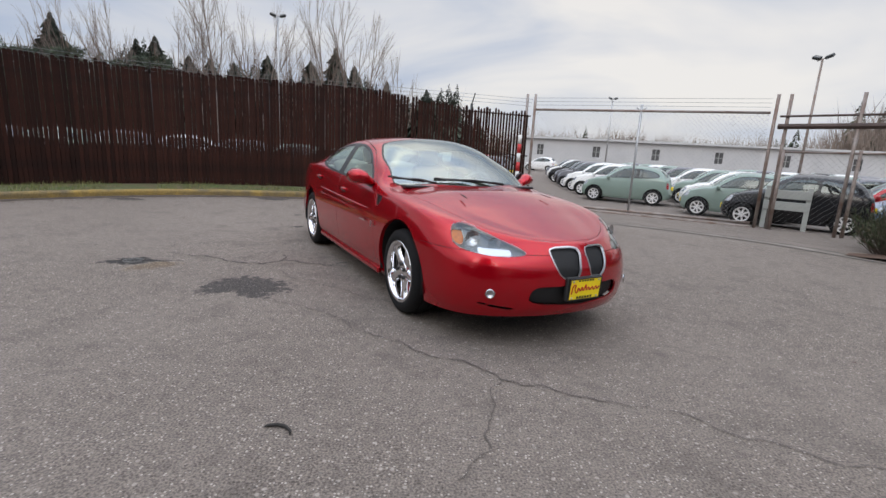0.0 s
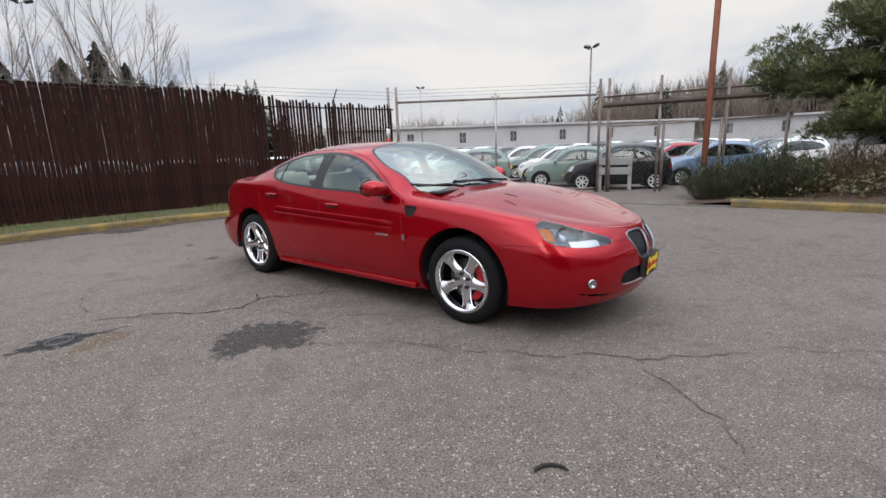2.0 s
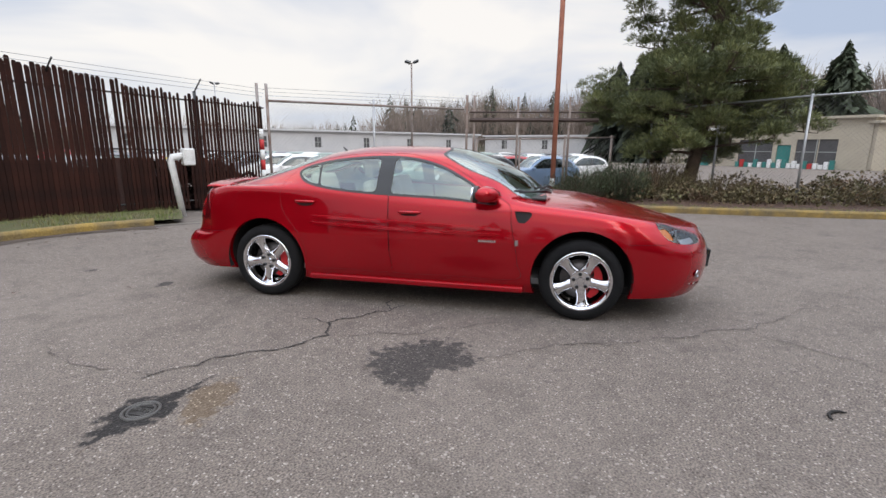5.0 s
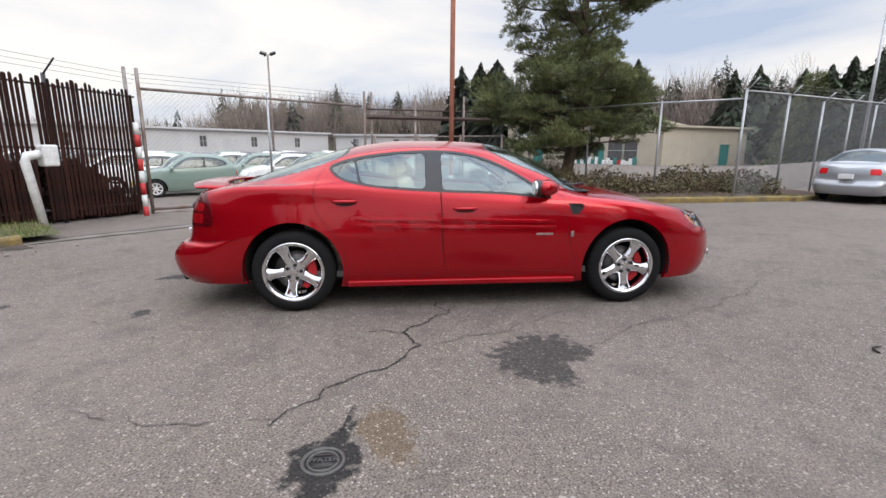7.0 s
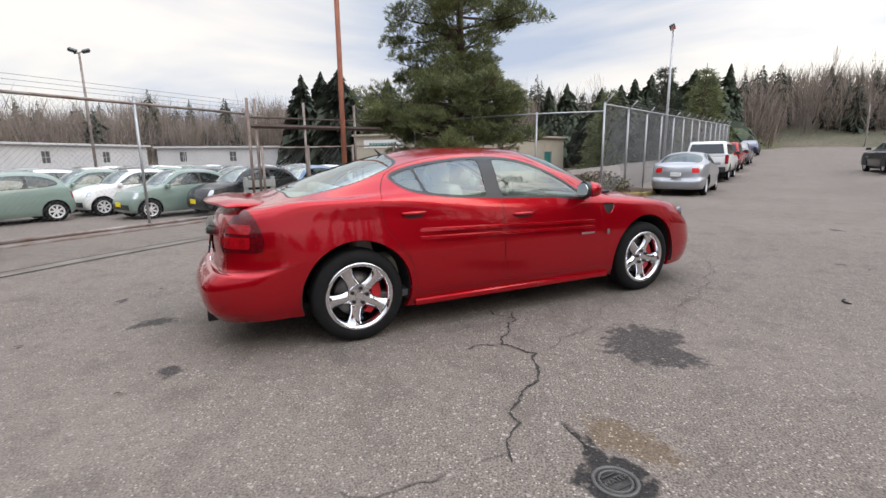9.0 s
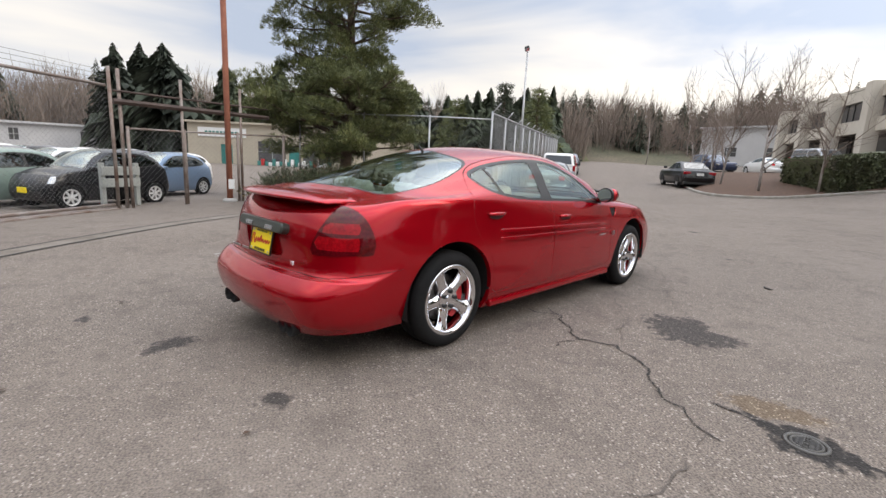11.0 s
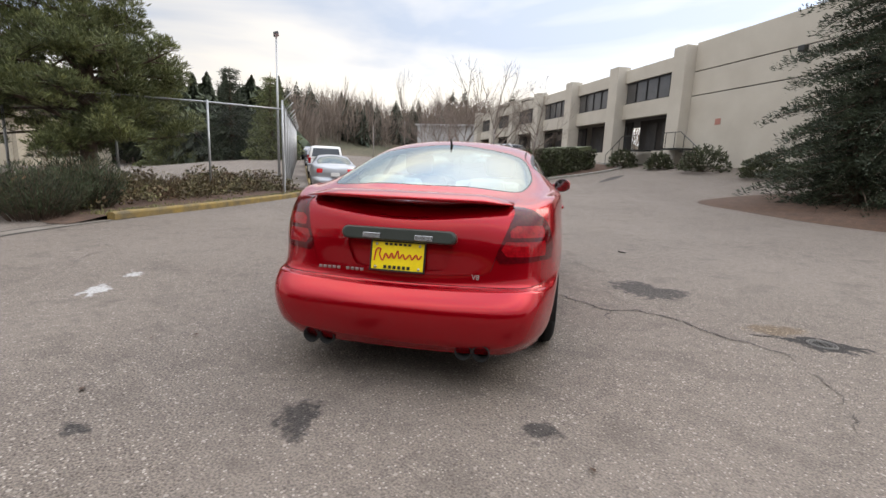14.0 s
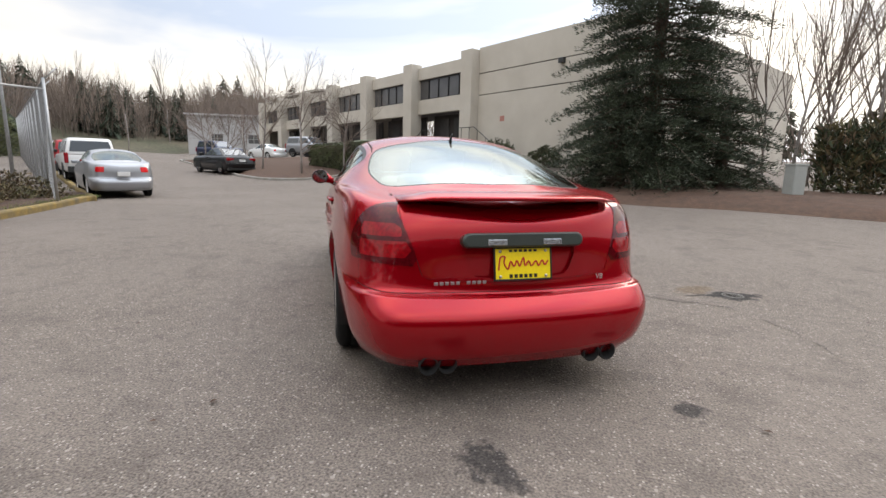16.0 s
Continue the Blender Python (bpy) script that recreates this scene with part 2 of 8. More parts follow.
SILVER = material("satin_alloy", (0.5, 0.5, 0.51), 0.3, 1.0, 0.1, 6, 80, 0.05)
PALE_ALLOY = material("pale_alloy", (0.72, 0.72, 0.72), 0.4, 0.3, 0.08, 6, 80, 0.05)
STEEL_DARK = material("brake_steel", (0.16, 0.15, 0.15), 0.45, 0.9, 0.25, 9, 90, 0.1)
CALIPER = material("red_caliper", (0.4, 0.01, 0.015), 0.4, 0, 0.1, 9, 90, 0.05)
GLASS_CAR = glass("green_car_glass", (0.78, 0.88, 0.8), 0.95, 0.0, 2.0)
GLASS_WIND = glass("windscreen_glass", (0.74, 0.88, 0.84), 0.85, 0.0, 3.0)
GLASS_REAR = glass("rear_window_glass", (0.74, 0.9, 0.88), 0.8, 0.0, 3.3)
GLASS_CLEAR = glass("clear_lens", (0.95, 0.97, 0.98), 0.95)
GLASS_DARK = glass("dark_car_glass", (0.4, 0.45, 0.46), 0.5)
TAIL_RED = lamp_lens("red_lamp_lens", (0.33, 0.004, 0.009))
TAIL_DARK = lamp_lens("smoked_lamp_lens", (0.1, 0.002, 0.005))
TAIL_BRIGHT = lamp_lens("bright_red_reflector", (0.75, 0.015, 0.02))
AMBER = lamp_lens("amber_reflector", (0.45, 0.13, 0.02))
REFLECTOR = material("lamp_reflector", (0.5, 0.5, 0.52), 0.15, 0.9, 0.1, 9, 60, 0.1)
LAMP_DARK = material("dark_lamp_bowl", (0.07, 0.07, 0.072), 0.25, 0.6, 0.3, 9, 60, 0.1)
LAMP_BOWL = material("lamp_bowl", (0.42, 0.43, 0.44), 0.22, 0.8, 0.2, 9, 60, 0.1)
MESH_BLACK = material("black_grille_mesh", (0.006, 0.006, 0.007), 0.6, 0, 0.4, 60, 300, 0.4)
BEIGE = material("beige_upholstery", (0.55, 0.5, 0.42), 0.85, 0, 0.12, 6, 120, 0.2)
DASH_GREY = material("grey_dashboard", (0.13, 0.13, 0.13), 0.7, 0, 0.15, 6, 120, 0.2)
PLATE_YELLOW = material("yellow_plate", (0.88, 0.66, 0.01), 0.45, 0, 0.05, 9, 90, 0.0)
PLATE_RED = material("red_print", (0.5, 0.02, 0.02), 0.5, 0, 0.05, 9, 90, 0.0)
FENCE_BROWN = material("brown_vinyl_slat", (0.036, 0.011, 0.0065), 0.8, 0, 0.35, 3, 70, 0.15, 0, (0.016, 0.0055, 0.004), 0.5, 0.35, 0.2)
SCREEN_BROWN = material("brown_ivy_screen", (0.04, 0.016, 0.011), 0.9, 0, 0.4, 2.2, 30, 0.4, 0, (0.018, 0.009, 0.008), 0.5, 0.4)
GALV = material("galvanised_steel", (0.42, 0.43, 0.44), 0.42, 0.6, 0.2, 5, 70, 0.1)
GALV_RUST = material("rusty_galvanised_steel", (0.3, 0.27, 0.25), 0.6, 0.4, 0.3, 3.5, 70, 0.15, 0, (0.17, 0.11, 0.085), 0.5)
WIRE = material("chain_link_wire", (0.2, 0.205, 0.21), 0.7, 0.2, 0.2, 9, 90, 0.0)
BEAM_BROWN = material("dark_brown_steel", (0.075, 0.05, 0.042), 0.7, 0.2, 0.3, 2.5, 60, 0.2)
RUST_POLE = material("rust_brown_pole", (0.4, 0.155, 0.095), 0.75, 0, 0.25, 2.5, 60, 0.25, 0, (0.26, 0.09, 0.06), 0.5)
KERB_YELLOW = material("worn_yellow_kerb", (0.28, 0.185, 0.045), 0.85, 0, 0.35, 3.5, 50, 0.25, 0, (0.12, 0.095, 0.055), 0.5)
KERB_GREY = material("grey_concrete_kerb", (0.3, 0.29, 0.27), 0.9, 0, 0.25, 3.5, 50, 0.25, 0, (0.2, 0.18, 0.15), 0.5)
CONCRETE = material("grey_concrete", (0.36, 0.35, 0.33), 0.9, 0, 0.15, 1.6, 50, 0.2)
TILT_UP = material("beige_tilt_up_concrete", (0.56, 0.52, 0.455), 0.9, 0, 0.1, 0.7, 40, 0.15, 0, (0.47, 0.43, 0.37), 0.6)
GREY_WALL = material("pale_grey_metal_wall", (0.5, 0.5, 0.5), 0.7, 0, 0.1, 0.6, 20, 0.1, 0, (0.42, 0.42, 0.43), 0.6)
TAN_WALL = material("tan_block_wall", (0.44, 0.39, 0.31), 0.9, 0, 0.12, 0.8, 20, 0.15)
ROOF_DARK = material("dark_roof", (0.08, 0.08, 0.085), 0.8, 0, 0.2, 1.5, 20, 0.1)
# Dark panes, greyed: some of the mirrored sky is put into the colour.
WINDOW_SKY_GREY = material("dark_window_sky_tone", (0.1, 0.098, 0.1), 0.12, 0, 0.2, 1.5, 20, 0.0)
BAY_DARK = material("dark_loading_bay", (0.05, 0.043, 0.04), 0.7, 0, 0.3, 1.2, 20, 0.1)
SOIL = material("brown_bark_mulch", (0.1, 0.055, 0.035), 0.95, 0, 0.4, 5, 45, 0.8, 0, (0.06, 0.035, 0.024), 0.5)
TURF = material("winter_grass_ground", (0.06, 0.085, 0.025), 0.95, 0, 0.35, 2.5, 60, 0.6, 0, (0.1, 0.075, 0.04), 0.5)
GRASS = material("grass_blades", (0.1, 0.16, 0.03), 0.7, 0, 0.25, 2.2, 40, 0.0, 0, (0.2, 0.17, 0.07), 0.45, 0.35)
GUTTER = material("stained_gutter_concrete", (0.2, 0.175, 0.15), 0.95, 0, 0.35, 2.5, 50, 0.3, 0, (0.11, 0.092, 0.075), 0.5)
NEEDLES = material("pine_needles", (0.17, 0.185, 0.066), 0.65, 0, 0.25, 1.5, 30, 0.0, 0, (0.075, 0.095, 0.04), 0.5, 0.5)
NEEDLES_DARK = material("spruce_needles", (0.05, 0.066, 0.034), 0.7, 0, 0.25, 1.5, 30, 0.0, 0, (0.028, 0.04, 0.026), 0.5, 0.45)
# The haze of distance is put into this lighter green.
FAR_GREEN_HAZE = material("far_conifer_haze", (0.065, 0.08, 0.05), 0.9, 0, 0.2, 0.3, 4, 0.0, 0, (0.035, 0.047, 0.036), 0.5, 0.4)
FIR_DARK = material("dark_fir_needles", (0.044, 0.055, 0.037), 0.9, 0, 0.2, 0.3, 4, 0.0, 0, (0.018, 0.026, 0.019), 0.5, 0.45)
FIR_GREEN = material("green_fir_needles", (0.07, 0.088, 0.05), 0.9, 0, 0.2, 0.3, 4, 0.0, 0, (0.04, 0.052, 0.032), 0.5, 0.45)
DARK_WOOD = material("dark_brown_wood", (0.075, 0.045, 0.034), 0.9, 0, 0.2, 0.2, 4, 0.0, 0, (0.04, 0.024, 0.019), 0.5, 0.35)
FAR_BROWN = material("far_bare_wood", (0.26, 0.21, 0.175), 0.9, 0, 0.2, 0.2, 4, 0.0, 0, (0.15, 0.115, 0.095), 0.5, 0.35)
SCRUB = material("brown_winter_scrub", (0.13, 0.1, 0.07), 0.95, 0, 0.35, 0.12, 2.5, 0.5, 0, (0.06, 0.062, 0.035), 0.5)
BARK = material("brown_bark", (0.1, 0.07, 0.05), 0.95, 0, 0.35, 6, 40, 0.6)
BARK_PALE = material("pale_grey_bark", (0.3, 0.27, 0.25), 0.9, 0, 0.3, 5, 40, 0.3)
HEDGE_LEAF = material("hedge_leaf", (0.06, 0.075, 0.03), 0.7, 0, 0.25, 2, 40, 0.0, 0, (0.045, 0.045, 0.024), 0.5, 0.45)
BROOM_LEAF = material("broom_shoots", (0.045, 0.06, 0.024), 0.8, 0, 0.25, 2, 40, 0.0, 0, (0.026, 0.034, 0.015), 0.5, 0.45)
COVER_LEAF = material("low_ground_cover", (0.1, 0.1, 0.04), 0.8, 0, 0.25, 2, 40, 0.0, 0, (0.11, 0.062, 0.036), 0.5, 0.45)
TWIG = material("bare_twigs", (0.21, 0.165, 0.14), 0.9, 0, 0.25, 4, 40, 0.0)
IRON = material("cast_iron", (0.045, 0.042, 0.04), 0.5, 0.5, 0.3, 14, 120, 0.3)
IRON_PALE = material("pale_worn_iron", (0.1, 0.096, 0.09), 0.4, 0.3, 0.3, 30, 200, 0.3)
MINT = car_paint("mint_green_paint", (0.2, 0.27, 0.235), 0.1)
WHITE_PAINT = car_paint("white_paint", (0.75, 0.75, 0.74), 0.0)
BLACK_PAINT = car_paint("black_paint", (0.012, 0.012, 0.014), 0.1)
GREY_PAINT = car_paint("grey_paint", (0.13, 0.13, 0.145), 0.3)
BLUE_PAINT = car_paint("pale_blue_paint", (0.2, 0.29, 0.42), 0.15)
SILVER_PAINT = car_paint("silver_paint", (0.36, 0.37, 0.39), 0.5)
RED_PLAIN = car_paint("bright_red_paint", (0.4, 0.015, 0.02), 0.1)
NAVY_PAINT = car_paint("dark_blue_paint", (0.03, 0.04, 0.08), 0.2)
WHITE_MARK = material("white_marking", (0.7, 0.7, 0.68), 0.7, 0, 0.2, 9, 60, 0.1)
RED_MARK = material("red_marking", (0.5, 0.03, 0.03), 0.6, 0, 0.2, 9, 60, 0.1)
SIGN_FADED = material("faded_red_sign", (0.45, 0.2, 0.16), 0.6, 0, 0.2, 9, 60, 0.0)
SIGN_WHITE = material("white_sign", (0.75, 0.75, 0.74), 0.5, 0, 0.06, 4, 60, 0.0)
TEAL = material("teal_door_paint", (0.03, 0.2, 0.18), 0.6, 0, 0.15, 4, 60, 0.1)
UTIL_GREY = material("pale_utility_cabinet", (0.36, 0.38, 0.36), 0.6, 0, 0.1, 4, 60, 0.1)
GLASS_TINT = material("dark_tinted_car_glass", (0.05, 0.06, 0.07), 0.04, 0, 0.1, 4, 30, 0.0, 1.0)

# ------------------------------------------------------------ building tools
def mesh_from(name, verts, faces, mats, index=None, smooth=False):
    me = bpy.data.meshes.new(name)
    me.from_pydata([tuple(v) for v in verts], [], faces)
    for m in (mats if isinstance(mats, (list, tuple)) else [mats]):
        me.materials.append(m)
    if index is not None:
        me.polygons.foreach_set("material_index", index)
    if smooth:
        me.polygons.foreach_set("use_smooth", [True] * len(me.polygons))
    me.update()
    return me


def thing(name, label, category, m=None, group="", kind=""):
    """An empty at the base of a thing that carries its parts."""
    ob = tagged(new(name), label, category, group, kind)
    ob.matrix_world = m or Matrix()
    return ob


def piece(name, me, parent=None, label="", m=None):
    ob = new(name, me)
    if parent:
        ob.parent = parent
    if m:
        ob.matrix_local = m
    return tagged(ob, label)


class Poly:
    """Collects vertices and faces of simple solids."""
    def __init__(self):
        self.v, self.f, self.mi = [], [], []

    def add(self, verts, faces, mat=0):
        n = len(self.v)
        self.v += [Vector(v) for v in verts]
        self.f += [tuple(i + n for i in f) for f in faces]
        self.mi += [mat] * len(faces)
        return self

    def box(self, lo, hi, m=None, bevel=0.0, mat=0):
        bm = bmesh.new()
        bmesh.ops.create_cube(bm, size=1)
        for v in bm.verts:
            v.co = Vector([lo[i] + (v.co[i] + 0.5) * (hi[i] - lo[i]) for i in range(3)])
        if bevel:
            bmesh.ops.bevel(bm, geom=bm.edges[:], offset=bevel, segments=2, affect="EDGES", profile=0.5)
        bm.verts.index_update()
        self.add([(m @ v.co) if m else v.co.copy() for v in bm.verts], [tuple(v.index for v in f.verts) for f in bm.faces], mat)
        bm.free()
        return self

    def tube(self, points, radii, sides=8, caps=True, mat=0):
        """A round bar along points."""
        pts = [Vector(p) for p in points]
        if not isinstance(radii, (list, tuple)):
            radii = [radii] * len(pts)
        rings, base, prev = [], len(self.v), None
        for i, p in enumerate(pts):
            d = (pts[min(i + 1, len(pts) - 1)] - pts[max(i - 1, 0)]).normalized()
            if prev is None:
                prev = Vector((1, 0, 0)) if abs(d.x) < 0.9 else Vector((0, 1, 0))
            a = (prev - d * prev.dot(d)).normalized()
            prev, b = a, d.cross(a)
            self.v += [p + (a * math.cos(t) + b * math.sin(t)) * radii[i] for t in (2 * math.pi * s / sides for s in range(sides))]
        n = len(pts)
        for i in range(n - 1):
            for s in range(sides):
                t = (s + 1) % sides
                self.f.append((base + i * sides + s, base + i * sides + t, base + (i + 1) * sides + t, base + (i + 1) * sides + s))
                self.mi.append(mat)
        if caps:
            self.f += [tuple(base + s for s in reversed(range(sides))), tuple(base + (n - 1) * sides + s for s in range(sides))]
            self.mi += [mat, mat]
        return self

    def lathe(self, profile, m=None, sides=32, mat=0, arc=None):
        """Turns (radius, height) pairs round z; m places it."""
        base = len(self.v)
        for r, h in profile:
            for s in range(sides):
                a = 2 * math.pi * s / sides
                p = Vector((r * math.cos(a), r * math.sin(a), h))
                self.v.append(m @ p if m else p)
        for i in range(len(profile) - 1):
            for s in range(sides):
                t = (s + 1) % sides
                self.f.append((base + i * sides + s, base + i * sides + t, base + (i + 1) * sides + t, base + (i + 1) * sides + s))
                self.mi.append(mat)
        return self

    def prism(self, outline, z0, z1, m=None, mat=0):
        """An outline in x, y between two heights."""
        n = len(outline)
        v = [(x, y, z0) for x, y in outline] + [(x, y, z1) for x, y in outline]
        f = [tuple(reversed(range(n))), tuple(range(n, 2 * n))] + [(i, (i + 1) % n, n + (i + 1) % n, n + i) for i in range(n)]
        return self.add([m @ Vector(p) if m else p for p in v], f, mat)

    def done(self, name, mats, smooth=False):
        return mesh_from(name, self.v, self.f, mats, self.mi, smooth)


def spline(pts, per=8, closed=False):
    """A smooth line through points of any dimension."""
    p = [np.array(q, float) for q in pts]
    n, out = len(p), []
    for i in range(n if closed else n - 1):
        if closed:
            a, b, c, d = p[i - 1], p[i], p[(i + 1) % n], p[(i + 2) % n]
        else:
            b, c = p[i], p[i + 1]
            a = p[i - 1] if i else 2 * b - c
            d = p[i + 2] if i + 2 < n else 2 * c - b
        for j in range(per):
            t = j / per
            out.append(0.5 * (2 * b + (c - a) * t + (2 * a - 5 * b + 4 * c - d) * t * t + (3 * b - a - 3 * c + d) * t ** 3))
    if not closed:
        out.append(p[-1])
    return out


def smoothstep(a, b, x):
    t = min(1.0, max(0.0, (x - a) / (b - a)))
    return t * t * (3 - 2 * t)


# ------------------------------------------------------------ lie of the land
ROAD = Vector((0.857, -0.515))          # the street leads away along this line
TOBLD = Vector((-0.562, -0.827))        # towards the concrete building


def land(x, y):
    """Height of the ground: level round the car, up to the building, and up the street."""
    s, d = x * ROAD.x + y * ROAD.y, x * TOBLD.x + y * TOBLD.y
    up = 1.6 * (max(0.0, min(1.3, (d + 1.0) / 14.0))) ** 1.6 * (0.22 + 0.78 * smoothstep(-4, 13, s))
    street = 0.036 * max(0.0, s - 13.0) * (1.0 - smoothstep(-2, 12, d) * 0.6) * smoothstep(-26, -10, d) if s < 120 else 0.036 * 107 * smoothstep(-26, -10, d)
    dip = -0.27 * smoothstep(10.0, 19.0, y + 0.45 * x)
    far = 0.02 * max(0.0, math.hypot(x, y) - 120)
    return up + street + dip + min(far, 6.0)


def hill(x, y):
    """Wooded rising ground, far off beyond the street and the yard."""
    r, az = math.hypot(x + 2, y - 4), math.degrees(math.atan2(y - 4, x + 2))
    return 7.5 * smoothstep(74, 128, r) * smoothstep(56, 36, az) * smoothstep(-78, -62, az)


KERB = [(-10.6, 3.0), (-9.6, 5.4), (-7.75, 8.0), (-6.05, 9.75), (-3.2, 10.85), (-1.6, 10.95), (-0.2, 10.6), (2.4, 9.75), (5.0, 8.4), (6.5, 6.55), (8.5, 3.3), (10.7, 0.25), (11.7, -0.75), (20.0, -5.7), (40.0, -17.7)]
KERB_LINE = [Vector(p[:2]) for p in spline(KERB, 14)]


def offset_line(line, dist):
    """The line moved to its left."""
    out = []
    for i, p in enumerate(line):
        d = (line[min(i + 1, len(line) - 1)] - line[max(i - 1, 0)]).normalized()
        out.append(p + Vector((-d.y, d.x)) * dist)
    return out


def ribbon(name, left, right, mat, lift=0.0, rise=None, across=1):
    """A strip of ground between two lines, which follows the land."""
    v, f, n = [], [], len(left)
    for i, (a, b) in enumerate(zip(left, right)):
        for j in range(across + 1):
            q = a.lerp(b, j / across)
            v.append((q.x, q.y, land(q.x, q.y) + lift + (rise(i, j / across) if rise else 0)))
    for i in range(n - 1):
        for j in range(across):
            o = i * (across + 1) + j
            f.append((o, o + 1, o + across + 2, o + across + 1))
    return mesh_from(name, v, f, mat, smooth=True)

# ------------------------------------------------------------ ground
def ground_sheet():
    rings = [0.0] + [1.2 * 1.085 ** i for i in range(72)]
    rings = [r for r in rings if r < 420] + [600, 1200, 3500]
    v, f, seg = [(0, 2, land(0, 2))], [], 96
    for r in rings[1:]:
        for s in range(seg):
            a = 2 * math.pi * s / seg
            x, y = r * math.cos(a), 2 + r * math.sin(a)
            v.append((x, y, land(x, y)))
    for s in range(seg):
        f.append((0, 1 + s, 1 + (s + 1) % seg))
    for i in range(len(rings) - 2):
        for s in range(seg):
            t, o = (s + 1) % seg, 1 + i * seg
            f.append((o + s, o + seg + s, o + seg + t, o + t))
    tagged(new("ground", mesh_from("ground", v, f, ASPHALT, smooth=True)), "worn grey asphalt yard with pale stone chips", "ground", kind="structure")


ground_sheet()


def kerb_piece(name, line, mat, label, width=0.16, high=0.14):
    """A rounded kerb along a line."""
    prof = [(0.0, -0.1), (0.0, high - 0.04), (0.015, high - 0.012), (0.045, high), (width - 0.03, high), (width, high - 0.03), (width, -0.1)]
    v, f, n, k = [], [], len(line), len(prof)
    lines = [offset_line(line, o) for o, _ in prof]
    for i in range(n):
        wob = 0.012 * noise.noise(Vector((line[i].x * 0.9, line[i].y * 0.9, 3.0)))
        for j, (o, h) in enumerate(prof):
            q = lines[j][i]
            v.append((q.x, q.y, land(q.x, q.y) + h + wob * (h > 0)))
    for i in range(n - 1):
        f += [(i * k + j, (i + 1) * k + j, (i + 1) * k + j + 1, i * k + j + 1) for j in range(k - 1)]
    f += [tuple(range(k)), tuple((n - 1) * k + j for j in reversed(range(k)))]
    return tagged(new(name, mesh_from(name, v, f, mat, smooth=False)), label, "kerb", kind="structure")


def near(line, x0, y0):
    return min(range(len(line)), key=lambda i: (line[i].x - x0) ** 2 + (line[i].y - y0) ** 2)


iA, iB, iC = near(KERB_LINE, -1.3, 10.9), near(KERB_LINE, 6.5, 6.5), near(KERB_LINE, 13.0, -1.6)
kerb_piece("kerb_1", KERB_LINE[:iA + 1], KERB_YELLOW, "worn yellow concrete kerb along the brown fence")
kerb_piece("kerb_2", KERB_LINE[iB:], KERB_YELLOW, "worn yellow concrete kerb round the planted corner")
# damp dirt and rotting leaves along the foot of the fence kerb
v_, f_, foot = [], [], KERB_LINE[:iA + 1]
for i, q in enumerate(foot):
    reach = -0.2 + 0.2 * noise.noise(Vector((q.x * 1.3, q.y * 1.3, 5.0))) + 0.09 * noise.noise(Vector((q.x * 7.0, q.y * 7.0, 2.0)))
    for o, h in ((0.02, 0.022), (0.5 * reach, 0.018), (reach, 0.006)):
        e = offset_line(foot, o)[i]
        v_.append((e.x, e.y, land(e.x, e.y) + h))
    f_ += [(3 * i + j, 3 * i + j + 3, 3 * i + j + 4, 3 * i + j + 1) for j in range(2) if i < iA]
tagged(new("gutter_dirt", mesh_from("gutter_dirt", v_, f_, LEAF_DIRT)), "dark damp dirt and leaf litter along the kerb", "dirt", kind="structure")
# planted verge behind the kerbs
back_1 = offset_line(KERB_LINE[:iA + 6], 3.2)
tagged(new("verge_1", ribbon("verge_1", offset_line(KERB_LINE[:iA + 6], 0.15), back_1, TURF, 0.06, lambda i, j: 0.03 + 0.05 * math.sin(math.pi * min(1, j * 1.6)), 6)), "narrow strip of winter grass below the fence", "grass verge", kind="structure")
back_2 = [p + Vector((3.4, 2.6)) * smoothstep(-3, 12, i) for i, p in enumerate(KERB_LINE[iB - 4:iC])]
tagged(new("verge_2", ribbon("verge_2", offset_line(KERB_LINE[iB - 4:iC], 0.15), back_2, SOIL, 0.015, lambda i, j: 0.09 * (1 - j) * smoothstep(0, 6, i) + 0.08 * math.sin(math.pi * j) * smoothstep(0, 14, i), 8)), "planted corner bed with dead leaves and low cover", "planting bed", kind="structure")
# concrete seam across the gateway
for dist in (0.0, 0.32):
    seam = offset_line(KERB_LINE[iA - 3:iB + 3], dist)
    tagged(new("drive_seam", ribbon("drive_seam", offset_line(seam, -0.025), offset_line(seam, 0.025), CRACK, 0.006)), "dark joint in the drive across the gateway", "pavement joint", kind="structure")
seam_a, seam_b = offset_line(KERB_LINE[iA - 3:iB + 3], 0.03), offset_line(KERB_LINE[iA - 3:iB + 3], 0.29)
tagged(new("drive_gutter", ribbon("drive_gutter", seam_a, seam_b, GUTTER, 0.005)), "grey concrete gutter strip across the gateway", "gutter", kind="structure")

# ------------------------------------------------------------ fences and gate
FENCE = [(-9.15, 8.9), (-8.2, 10.0), (-6.9, 11.05), (-4.6, 12.05), (-1.3, 12.85), (1.95, 13.25)]
FENCE_LINE = [Vector(p[:2]) for p in spline(FENCE, 20)]


def along(line, step, start=0.0):
    """Points at even steps along a line, with the line's direction."""
    out, want, run = [], start, 0.0
    for a, b in zip(line, line[1:]):
        seg = (b - a).length
        while want <= run + seg:
            out.append((a.lerp(b, (want - run) / seg), (b - a).normalized()))
            want += step
        run += seg
    return out


